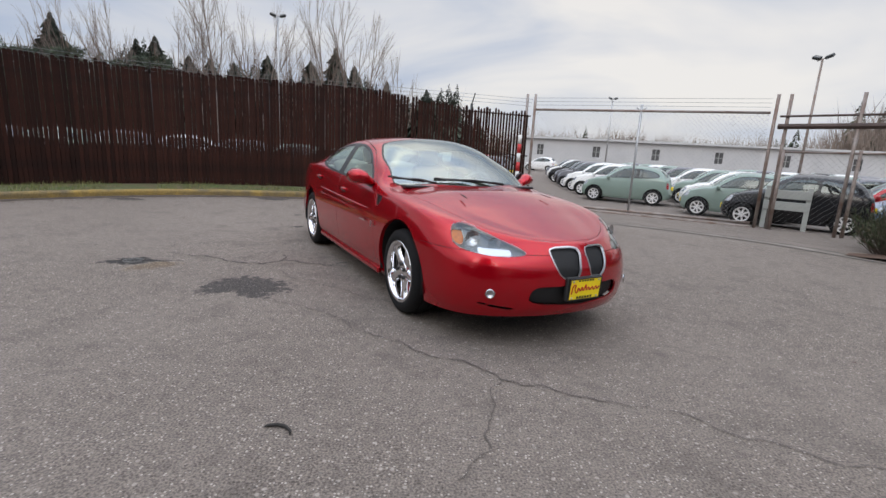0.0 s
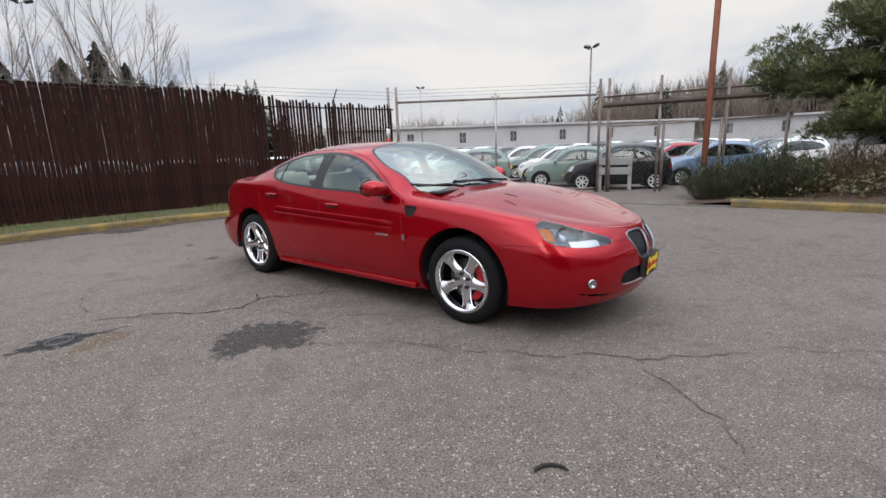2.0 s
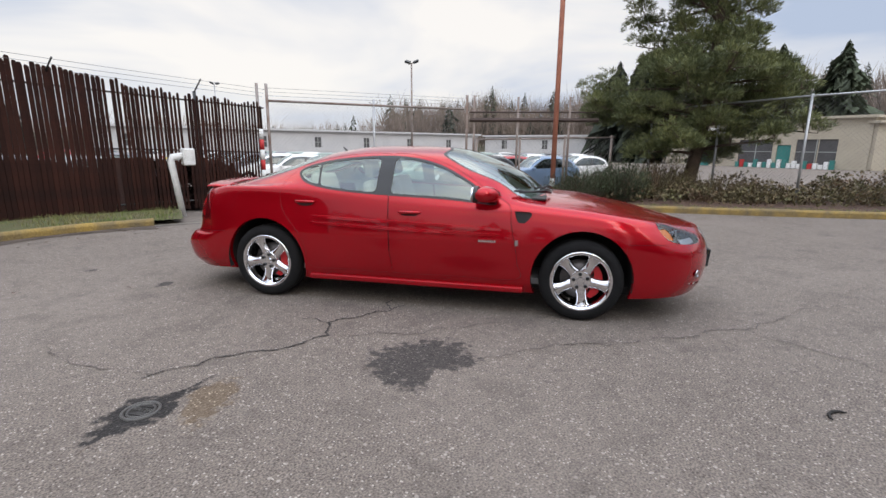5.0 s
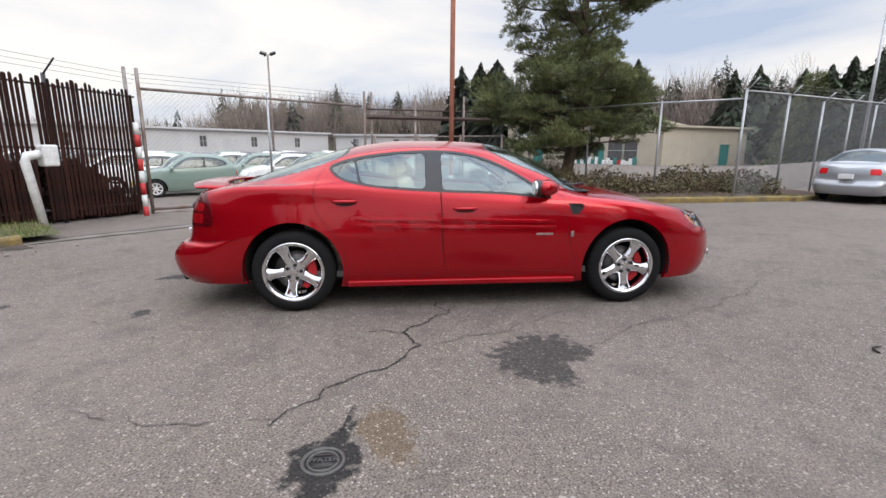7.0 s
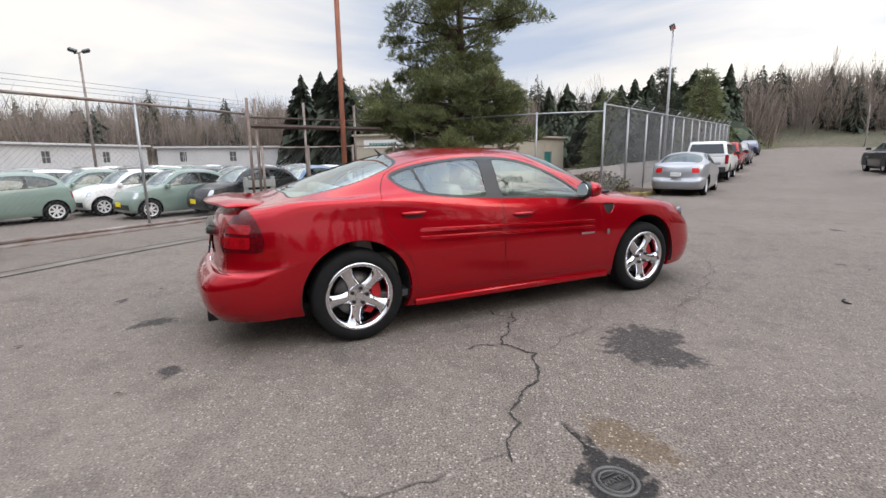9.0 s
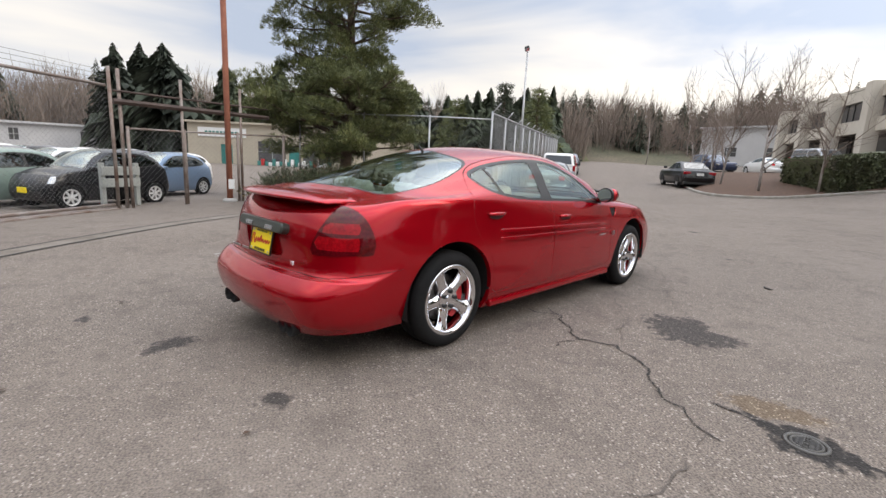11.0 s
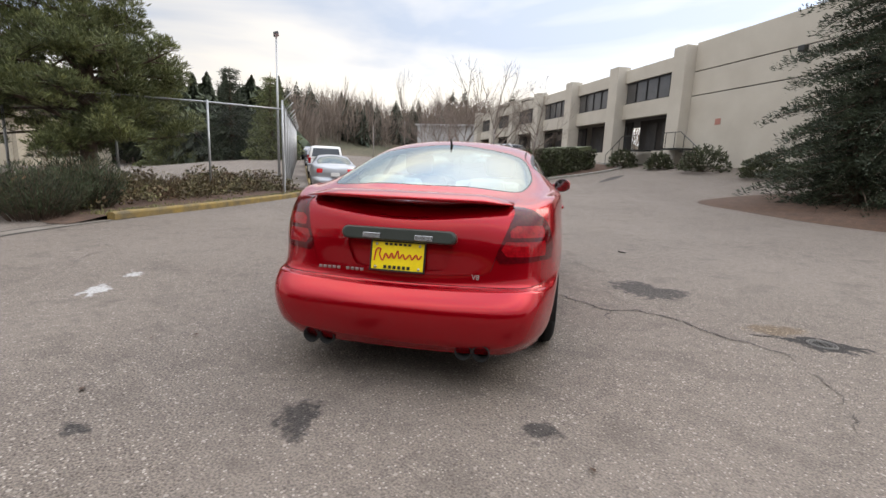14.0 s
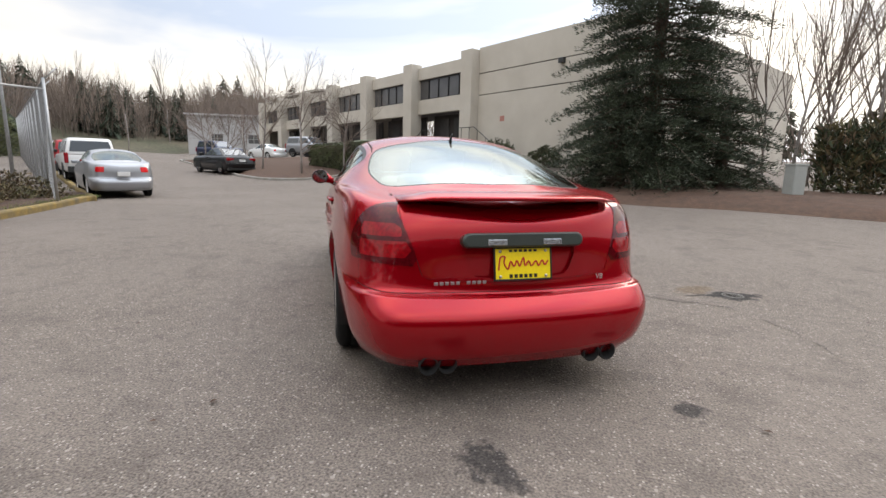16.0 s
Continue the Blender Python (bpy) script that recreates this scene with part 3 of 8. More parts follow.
def slat_fence():
    fence = thing("slat_fence", "tall chain-link fence filled with dark brown vertical slats", "fence", group="")
    rnd = random.Random(5)
    spots = along(FENCE_LINE, 0.08)
    kinds = []
    for i in range(10):
        h = 2.5 + rnd.uniform(-0.05, 0.06)
        p = Poly()
        w = 0.0262 if i < 5 else 0.0365
        top = [(-w, h - 0.02), (-w * 0.5, h + rnd.uniform(0, 0.02)), (w * 0.6, h + rnd.uniform(-0.01, 0.02)), (w, h - 0.03)]
        outline = [(-w, 0.08), *[(x, z) for x, z in top], (w, 0.08)]
        n = len(outline)
        v = [(x, -0.005, z) for x, z in outline] + [(x, 0.005, z) for x, z in outline]
        p.add(v, [tuple(range(n)), tuple(reversed(range(n, 2 * n)))] + [((i + 1) % n, i, n + i, n + (i + 1) % n) for i in range(n)])
        kinds.append(p.done("slat", FENCE_BROWN))
    for i, (q, d) in enumerate(spots[-300:]):
        a = math.degrees(math.atan2(d.y, d.x))
        if i > 100 and rnd.random() < 0.03:
            continue
        piece("slat", kinds[rnd.randrange(5) + (5 if rnd.random() > smoothstep(0.34, 0.5, i / 300) else 0)], fence, m=pose(q.x, q.y, land(q.x, q.y) + rnd.uniform(-0.015, 0.02), 0, rnd.uniform(-0.2, 0.2), a + rnd.uniform(-4, 4)) @ Matrix.Diagonal((1, 1, 1.1 - 0.1 * smoothstep(0.62, 0.86, i / len(spots)), 1)))
    for q, d in along(FENCE_LINE, 2.6, 0.3):
        z = land(q.x, q.y)
        p = Poly().tube([(0, 0.05, -0.1), (0, 0.05, 2.62)], 0.035, 10).tube([(0, 0.05, 2.6), (0.04, -0.22, 2.86)], 0.016, 6)
        piece("post", p.done("post", BLACK_SATIN, True), fence, "dark steel post", pose(q.x, q.y, z, 0, 0, math.degrees(math.atan2(d.y, d.x))))
    for h in (0.25, 1.35, 2.42):
        pts = [(q.x, q.y, land(q.x, q.y) + h) for q in offset_line(FENCE_LINE[::4] + [FENCE_LINE[-1]], 0.035)]
        piece("rail", Poly().tube(pts, 0.02, 6).done("rail", BLACK_SATIN, True), fence, "dark steel rail")
    for k in range(3):
        pts = [(q.x, q.y, land(q.x, q.y) + 2.68 + 0.08 * k) for q in offset_line(FENCE_LINE[::4] + [FENCE_LINE[-1]], -0.06 * k)]
        piece("wire", Poly().tube(pts, 0.004, 4).done("wire", WIRE), fence, "strand of barbed wire")


slat_fence()


def brown_screen():
    """Dark brambles and boards low behind the slats; the cars of the yard show above them."""
    rnd = random.Random(8)
    p = Poly()
    line = offset_line(FENCE_LINE, 0.45)
    n = len(line)
    for i, q in enumerate(line):
        t = i / (n - 1)
        top = (0.95 + 0.18 * smoothstep(0.78, 0.9, t)) * (1 - 0.75 * smoothstep(0.93, 1.0, t))
        for _ in range(70):
            z = top * rnd.random() + 0.12 * noise.noise(Vector((q.x * 1.1, q.y * 1.1, 7.0)))
            c = Vector((q.x + rnd.uniform(-0.25, 0.25), q.y + rnd.uniform(-0.12, 0.4), z + land(q.x, q.y)))
            s = rnd.uniform(0.05, 0.1)
            e = Euler((rnd.uniform(-1, 1), rnd.uniform(-1, 1), rnd.uniform(0, 6))).to_matrix()
            p.add([c + e @ Vector(w) for w in ((-s, 0, -s * 1.6), (s, 0.02, -s), (s * 0.7, 0, s * 1.5), (-s, -0.02, s))], [(0, 1, 2, 3)])
    tagged(new("bramble_bank", p.done("bramble_bank", SCREEN_BROWN)), "dense dark brown brambles behind the slatted fence", "brambles", kind="stuff")
    for u0, u1, high in ((0.66, 0.74, 1.12), (0.78, 0.84, 1.16)):
        a, b = FENCE_LINE[int(u0 * (n - 1))], FENCE_LINE[int(u1 * (n - 1))]
        d = b - a
        m = pose(a.x - 0.06 * d.normalized().y * -1, a.y - 0.06, land(a.x, a.y), 0, 0, math.degrees(math.atan2(d.y, d.x)))
        ob = tagged(new("fence_board", Poly().box((0, 0.1, 0.06), (d.length, 0.125, high), None, 0.004).done("fence_board", SCREEN_BROWN)), "dark brown board standing behind the slatted fence", "board")
        ob.matrix_world = m


brown_screen()


def link_mesh(p, a, b, z0a, z0b, high, pitch=0.11, r=0.0028):
    """Chain-link wire between two upright ends: slanted bars both ways."""
    span = (Vector(b) - Vector(a)).length
    n = int((span + high) / pitch)
    for sgn in (1, -1):
        for i in range(n):
            s0 = i * pitch - (high if sgn > 0 else 0)
            s1 = s0 + high
            c0, c1 = max(0, s0), min(span, s1)
            if c1 - c0 < 0.02:
                continue
            h0, h1 = (c0 - s0, c1 - s0) if sgn > 0 else (high - (c0 - s0), high - (c1 - s0))
            pt = []
            for c, h in ((c0, h0), (c1, h1)):
                t = c / span
                pt.append((a[0] + (b[0] - a[0]) * t, a[1] + (b[1] - a[1]) * t, z0a + (z0b - z0a) * t + h))
            p.tube(pt, r, 3, False)


def chain_fence(name, label, pts, high, posts, arm=0.0, pitch=0.11, wires=0, thick=0.03, mat=None, r=0.0028):
    """Chain-link fence along plan points (x, y), with posts at even steps."""
    mat = mat or GALV
    fence = thing(name, label, "fence")
    line = [Vector(q) for q in pts]
    p = Poly()
    for a, b in zip(line, line[1:]):
        link_mesh(p, a, b, land(*a) + 0.06, land(*b) + 0.06, high - 0.06, pitch, r)
    piece("wire_mesh", p.done("wire_mesh", WIRE), fence, "woven chain-link mesh")
    for q, d in along(line, posts):
        z = land(q.x, q.y)
        pp = Poly().tube([(0, 0, -0.1), (0, 0, high + 0.05)], thick, 10)
        if arm:
            pp.tube([(0, 0, high), (0, -arm * 0.7, high + arm * 0.8)], 0.018, 6)
        piece("post", pp.done("post", mat, True), fence, "round steel post", pose(q.x, q.y, z, 0, 0, math.degrees(math.atan2(d.y, d.x))))
    rail = [(q.x, q.y, land(q.x, q.y) + high) for q in line]
    piece("top_rail", Poly().tube(rail, 0.022, 8).done("top_rail", mat, True), fence)
    for k in range(wires):
        piece("wire", Poly().tube([(x, y, z + 0.1 + 0.09 * k) for x, y, z in rail], 0.004, 4).done("wire", WIRE), fence, "strand of barbed wire")
    return fence


GATE_L, GATE_R = Vector((2.05, 13.22)), Vector((7.0, 11.1))


def sliding_gate():
    gate = thing("sliding_gate", "wide closed chain-link sliding gate on steel posts", "gate")
    d = (GATE_R - GATE_L).normalized()
    z = land(4.5, 12.2)
    p = Poly()
    link_mesh(p, GATE_L, GATE_R, z + 0.1, z + 0.1, 2.5, 0.1, 0.0016)
    piece("wire_mesh", p.done("wire_mesh", WIRE), gate, "woven chain-link mesh")
    for h, r in ((2.6, 0.03), (0.1, 0.035)):
        piece("rail", Poly().tube([(*GATE_L, z + h), (*GATE_R, z + h)], r, 8).done("rail", GALV_RUST, True), gate, "rusty steel rail")
    mid = GATE_L.lerp(GATE_R, 0.5)
    piece("stile", Poly().tube([(*mid, z + 0.05), (*mid, z + 2.75)], 0.028, 8).tube([(mid.x - 0.12 * d.x, mid.y - 0.12 * d.y, z + 2.68), (*mid, z + 2.6), (mid.x + 0.12 * d.x, mid.y + 0.12 * d.y, z + 2.68)], 0.014, 6).done("stile", GALV, True), gate, "steel upright")
    for k in range(3):
        piece("wire", Poly().tube([(*GATE_L, z + 2.72 + 0.09 * k), (*GATE_R, z + 2.72 + 0.09 * k)], 0.004, 4).done("wire", WIRE), gate, "strand of barbed wire")
    piece("track", Poly().box((0, -0.12, 0), ((GATE_R - GATE_L).length, 0.12, 0.05), pose(*GATE_L, z - 0.01, 0, 0, math.degrees(math.atan2(d.y, d.x))), 0.01).done("track", GALV_RUST), gate, "rusty steel ground track")
    for q, off in ((GATE_L, 0.0), (GATE_L, -0.22), (GATE_R, 0.1), (GATE_R, 0.34)):
        c = q + d * off
        piece("post", Poly().tube([(c.x, c.y, z - 0.1), (c.x, c.y, z + 3.0)], 0.036, 10).done("post", GALV_RUST, True), gate, "rusty galvanised gate post")
    c = Vector((1.68, 12.88))
    for i in range(8):
        piece("marker_band", Poly().tube([(c.x, c.y, z - 0.02 + 0.24 * i), (c.x, c.y, z + 0.22 + 0.24 * i)], 0.05, 12).done("marker_band", RED_MARK if i % 2 == 0 else WHITE_MARK, True), gate, "red band" if i % 2 == 0 else "white band")


sliding_gate()
# fence right of the gate, behind the pole, and on to the planted corner
chain_fence("chain_link_fence", "chain-link fence with rusty posts beside the gate", [(7.3, 10.85), (8.3, 9.9), (9.0, 8.8), (9.7, 7.7)], 1.75, 1.3, 0, 0.12, 0, 0.035, GALV_RUST, 0.0018)
chain_fence("chain_link_fence", "tall galvanised chain-link fence on the planted corner", [(11.6, 7.4), (10.4, 3.5), (9.9, 1.45)], 2.62, 2.1, 0, 0.1, 0, 0.03, None, 0.0015)
far_end = Vector((9.9, 1.45)) + ROAD * 36
chain_fence("chain_link_fence", "tall galvanised chain-link fence along the street", [(9.9, 1.45), tuple(far_end)], 2.82, 2.6, 0.38, 0.075, 3, 0.032, None, 0.0026)


def gate_beam():
    """The overhead track on which the open gate hangs, right of the gateway."""
    beam = thing("gate_track_frame", "long brown steel track beam beside the gate", "gate track")
    a, b = Vector((7.2, 11.05)), Vector((9.5, 8.15))
    z = land(9, 10)
    for h, r in ((2.3, 0.065), (2.52, 0.025)):
        piece("beam", Poly().tube([(*a, z + h), (*b, z + h)], r, 6).done("beam", BEAM_BROWN, False), beam, "brown steel beam")
    for t in (0.38, 0.78):
        c = a.lerp(b, t)
        piece("post", Poly().tube([(c.x, c.y, z - 0.1), (c.x, c.y, z + 2.95)], 0.034, 10).done("post", GALV_RUST, True), beam, "weathered steel post")


gate_beam()

# ------------------------------------------------------------ car bodies
class Shell:
    """One smooth half-symmetric body skin, cut along lines into panels.
    A vertex is x, y, z, station, row, normal."""
    def __init__(self, stations, fine_k=7, fine_r=6):
        P = np.array(stations, float)                      # station, row, xyz
        K, R = P.shape[:2]
        flip = np.array([1, -1, 1])
        P = np.concatenate([P[1:2] * flip, P, P[-2:-1] * flip], 0)
        P = np.concatenate([2 * P[:, :1] - P[:, 1:2], P, P[:, -2:-1] * flip], 1)
        ks, rs = np.linspace(0, K - 1, (K - 1) * fine_k + 1), np.linspace(0, R - 1, (R - 1) * fine_r + 1)

        def weights(u, n):
            i = np.minimum(u.astype(int), n - 2)
            t = u - i
            w = 0.5 * np.stack([-t + 2 * t ** 2 - t ** 3, 2 - 5 * t ** 2 + 3 * t ** 3, t + 4 * t ** 2 - 3 * t ** 3, -t ** 2 + t ** 3], 1)
            m = np.zeros((len(u), n + 2))
            for j in range(4):
                m[np.arange(len(u)), i + j] += w[:, j]
            return m

        def at(a, b):
            return np.einsum("ai,bj,ijc->abc", weights(a, K), weights(b, R), P)

        S, e = at(ks, rs), 1e-3
        dk = at(np.minimum(ks + e, K - 1), rs) - at(np.maximum(ks - e, 0), rs)
        dr = at(ks, np.minimum(rs + e, R - 1)) - at(ks, np.maximum(rs - e, 0))
        N = np.cross(dr, dk)
        L = np.linalg.norm(N, axis=2, keepdims=True)
        N = np.where(L > 1e-9, N / np.maximum(L, 1e-9), 0)
        a, b = len(ks), len(rs)
        grid = np.concatenate([S, np.broadcast_to(ks[:, None, None], (a, b, 1)), np.broadcast_to(rs[None, :, None], (a, b, 1)), N], 2).reshape(-1, 8)
        # a normal that vanishes at the pinched ends follows its neighbour
        grid[:b, 5:8] = grid[b:2 * b, 5:8] * [1, 0, 1]
        grid[-b:, 5:8] = grid[-2 * b:-b, 5:8] * [1, 0, 1]
        out = np.sum(grid[:, 5:8] * (grid[:, :3] - [0, 0, 0.6]), 1).mean()
        if out < 0:
            grid[:, 5:8] *= -1
        other = grid * [1, -1, 1, 1, 1, 1, -1, 1]
        self.V = [tuple(v) for v in np.concatenate([grid, other])]
        self.F = []
        n = a * b
        for i in range(a - 1):
            for j in range(b - 1):
                q = (i * b + j, (i + 1) * b + j, (i + 1) * b + j + 1, i * b + j + 1)
                self.F.append([q[::-1], "paint"])
                self.F.append([tuple(n + w for w in q), "paint"])
        self.edges = {}

    def cut(self, f, label, only=("paint",), keep=None):
        """Faces of the labels in only, where f < 0, take the new label; faces on the line are split."""
        A = np.array(self.V)
        d = list(f(A))
        new_faces, mid = [], {}
        for face, lab in self.F:
            if lab not in only:
                new_faces.append([face, lab])
                continue
            s = [d[i] < 0 for i in face]
            if all(s):
                new_faces.append([face, label])
            elif not any(s):
                new_faces.append([face, lab])
            else:
                inside, outside = [], []
                m = len(face)
                for i in range(m):
                    p, q = face[i], face[(i + 1) % m]
                    (inside if d[p] < 0 else outside).append(p)
                    if (d[p] < 0) != (d[q] < 0):
                        key = (min(p, q), max(p, q))
                        if key not in mid:
                            t = d[key[0]] / (d[key[0]] - d[key[1]])
                            va, vb = np.array(self.V[key[0]]), np.array(self.V[key[1]])
                            w = va + (vb - va) * t
                            ln = np.linalg.norm(w[5:8])
                            w[5:8] = w[5:8] / ln if ln > 1e-9 else w[5:8]
                            mid[key] = len(self.V)
                            self.V.append(tuple(w))
                        inside.append(mid[key])
                        outside.append(mid[key])
                if len(inside) > 2:
                    new_faces.append([tuple(inside), label])
                if len(outside) > 2:
                    new_faces.append([tuple(outside), lab])
        self.F = new_faces
        return [self.V[i] for i in mid.values()]

    def take(self, name, label, mat, side=0, offset=0.0, flip=False, thick=0.0, where=None):
        """A mesh of the faces of a label, moved along the normal."""
        use, verts, faces, norms = {}, [], [], []
        for face, lab in self.F:
            if lab != label:
                continue
            cy = sum(self.V[i][1] for i in face)
            if side and cy * side < 0:
                continue
            if where and not where(np.mean([self.V[i][:5] for i in face], 0)):
                continue
            ids = []
            for i in face:
                if i not in use:
                    w = self.V[i]
                    use[i] = len(verts)
                    verts.append((w[0] + w[5] * offset, w[1] + w[6] * offset, w[2] + w[7] * offset))
                    norms.append((-w[5], -w[6], -w[7]) if flip else w[5:8])
                ids.append(use[i])
            # the faces look along their normals
            a, b, c = (Vector(verts[j]) for j in (ids[0], ids[1], ids[-1]))
            nn = Vector(norms[ids[0]])
            if (b - a).cross(c - a).dot(nn) < 0:
                ids.reverse()
            faces.append(tuple(ids))
        if not faces:
            return None
        if thick:
            count = {}
            for f in faces:
                for i in range(len(f)):
                    e = (f[i], f[(i + 1) % len(f)])
                    count[e] = 1
            rim = [e for e in count if (e[1], e[0]) not in count]
            low = {}
            for e in rim:
                for i in e:
                    if i not in low:
                        low[i] = len(verts)
                        verts.append(tuple(verts[i][c] - norms[i][c] * thick for c in range(3)))
                        norms.append(norms[i])
            faces += [(e[1], e[0], low[e[0]], low[e[1]]) for e in rim]
        me = mesh_from(name, verts, faces, mat, smooth=True)
        me.validate()
        if len(me.vertices) == len(norms):
            me.normals_split_custom_set_from_vertices([tuple(n) for n in norms])
        return me


def poly_sd(points, a, b, closed=True):
    """Signed distance to an outline in two of a vertex's numbers: below zero within."""
    pts = np.array(points, float)

    def f(A):
        u, v = np.abs(A[:, a]) if a == 1 else A[:, a], np.abs(A[:, b]) if b == 1 else A[:, b]
        best, inside = np.full(len(A), 1e9), np.zeros(len(A), bool)
        for p, q in zip(pts, np.roll(pts, -1, 0)):
            d = q - p
            t = np.clip(((u - p[0]) * d[0] + (v - p[1]) * d[1]) / (d @ d + 1e-12), 0, 1)
            best = np.minimum(best, np.hypot(u - p[0] - t * d[0], v - p[1] - t * d[1]))
            hit = (p[1] > v) != (q[1] > v)
            inside ^= hit & (u < (q[0] - p[0]) * (v - p[1]) / (q[1] - p[1] + 1e-12) + p[0])
        return np.where(inside, -best, best)
    return f


LOW_Y = (0.915, 0.965, 0.99, 1.0, 0.998, 0.972)
LOW_Z = (0.20, 0.30, 0.44, 0.585, 0.66)


def st(x, w, z5, belt, xs, ys, zs, lift=0.0):
    """A station across the cabin: lower side, belt, then five points to the middle of the roof."""
    low = [(x, w * LOW_Y[i], (LOW_Z + (z5,))[i] + (lift if i < 2 else 0)) for i in range(6)]
    return low + [(x, *belt)] + [(x + a, b, c) for a, b, c in zip(xs, ys, zs)]


def wrap(xs, ys, zs):
    return list(zip(xs, ys, zs))


NONE5 = (0, 0, 0, 0, 0)
GP = [
    wrap((2.455, 2.49, 2.515, 2.515, 2.50, 2.465, 2.42, 2.41, 2.40, 2.39, 2.375, 2.36), (0,) * 12, (0.25, 0.32, 0.43, 0.545, 0.60, 0.67, 0.72, 0.718, 0.724, 0.729, 0.733, 0.738)),
    wrap((2.412, 2.445, 2.465, 2.455, 2.435, 2.39, 2.345, 2.335, 2.325, 2.315, 2.305, 2.295), (0.31, 0.325, 0.33, 0.33, 0.328, 0.322, 0.312, 0.25, 0.19, 0.125, 0.06, 0), (0.245, 0.315, 0.43, 0.545, 0.605, 0.675, 0.728, 0.735, 0.742, 0.747, 0.75, 0.752)),
    wrap((2.287, 2.318, 2.335, 2.32, 2.29, 2.225, 2.16, 2.155, 2.15, 2.145, 2.14, 2.14), (0.593, 0.604, 0.61, 0.61, 0.605, 0.585, 0.555, 0.46, 0.35, 0.235, 0.118, 0), (0.235, 0.31, 0.43, 0.545, 0.615, 0.70, 0.762, 0.775, 0.776, 0.783, 0.787, 0.788)),
    wrap((2.088, 2.118, 2.13, 2.11, 2.075, 2.0, 1.94, 1.93, 1.925, 1.92, 1.92, 1.92), (0.772, 0.793, 0.805, 0.805, 0.80, 0.775, 0.73, 0.60, 0.46, 0.31, 0.155, 0), (0.22, 0.30, 0.42, 0.55, 0.63, 0.735, 0.812, 0.825, 0.825, 0.835, 0.84, 0.842)),
    wrap((1.78, 1.81, 1.82, 1.81, 1.79, 1.74, 1.70, 1.69, 1.69, 1.69, 1.69, 1.69), (0.855, 0.875, 0.888, 0.895, 0.893, 0.868, 0.82, 0.68, 0.52, 0.35, 0.175, 0), (0.21, 0.30, 0.43, 0.57, 0.65, 0.765, 0.85, 0.872, 0.882, 0.892, 0.897, 0.899)),
    st(1.40, 0.925, 0.80, (0.85, 0.885), NONE5, (0.70, 0.53, 0.35, 0.175, 0), (0.918, 0.938, 0.95, 0.956, 0.958)),
    st(1.02, 0.928, 0.82, (0.862, 0.912), (-0.04, 0, 0.05, 0.08, 0.09), (0.77, 0.62, 0.42, 0.21, 0), (0.95, 0.972, 0.984, 0.99, 0.992)),
    st(0.70, 0.93, 0.835, (0.868, 0.928), (-0.02, 0.02, 0.10, 0.16, 0.18), (0.80, 0.685, 0.46, 0.23, 0), (1.02, 1.11, 1.145, 1.157, 1.16)),
    st(0.40, 0.932, 0.84, (0.87, 0.94), (-0.02, 0.01, 0.10, 0.16, 0.18), (0.805, 0.70, 0.50, 0.25, 0), (1.06, 1.195, 1.275, 1.30, 1.305)),
    st(0.08, 0.934, 0.845, (0.872, 0.952), (0, 0.01, 0.06, 0.14, 0.17), (0.80, 0.71, 0.585, 0.30, 0), (1.085, 1.235, 1.335, 1.39, 1.40)),
    st(-0.27, 0.934, 0.85, (0.874, 0.965), NONE5, (0.80, 0.705, 0.60, 0.32, 0), (1.10, 1.255, 1.35, 1.405, 1.42)),
    st(-0.65, 0.934, 0.855, (0.878, 0.985), NONE5, (0.80, 0.70, 0.59, 0.31, 0), (1.11, 1.25, 1.335, 1.39, 1.405)),
    st(-1.02, 0.934, 0.865, (0.885, 1.012), NONE5, (0.81, 0.70, 0.58, 0.30, 0), (1.11, 1.21, 1.28, 1.335, 1.35)),
    st(-1.42, 0.93, 0.87, (0.888, 1.02), NONE5, (0.815, 0.70, 0.56, 0.29, 0), (1.085, 1.15, 1.195, 1.24, 1.255), 0.02),
    st(-1.80, 0.895, 0.865, (0.838, 1.01), (0, 0, 0, 0.01, 0.02), (0.755, 0.63, 0.485, 0.25, 0), (1.05, 1.082, 1.10, 1.12, 1.125), 0.03),
    wrap((-2.080, -2.105, -2.115, -2.105, -2.080, -2.060, -2.040, -2.010, -1.980, -1.950, -1.920, -1.900), (0.785, 0.83, 0.85, 0.852, 0.835, 0.822, 0.772, 0.672, 0.54, 0.382, 0.191, 0.000), (0.225, 0.315, 0.45, 0.59, 0.65, 0.85, 0.985, 1.03, 1.055, 1.068, 1.076, 1.078)),
    wrap((-2.31, -2.36, -2.382, -2.372, -2.30, -2.260, -2.210, -2.180, -2.150, -2.110, -2.070, -2.030), (0.63, 0.69, 0.715, 0.718, 0.70, 0.682, 0.635, 0.545, 0.44, 0.310, 0.160, 0.000), (0.22, 0.305, 0.45, 0.605, 0.645, 0.83, 0.96, 1.005, 1.03, 1.045, 1.055, 1.06)),
    wrap((-2.375, -2.43, -2.452, -2.443, -2.375, -2.365, -2.325, -2.280, -2.230, -2.180, -2.140, -2.110), (0.361, 0.389, 0.399, 0.399, 0.389, 0.380, 0.361, 0.314, 0.257, 0.180, 0.095, 0.000), (0.22, 0.305, 0.45, 0.60, 0.632, 0.80, 0.925, 0.965, 0.99, 1.01, 1.03, 1.04)),
    wrap((-2.39, -2.447, -2.47, -2.46, -2.405, -2.400, -2.365, -2.330, -2.300, -2.270, -2.240, -2.210), (0,) * 12, (0.22, 0.305, 0.45, 0.597, 0.625, 0.79, 0.905, 0.93, 0.955, 0.975, 0.99, 1.005)),
]


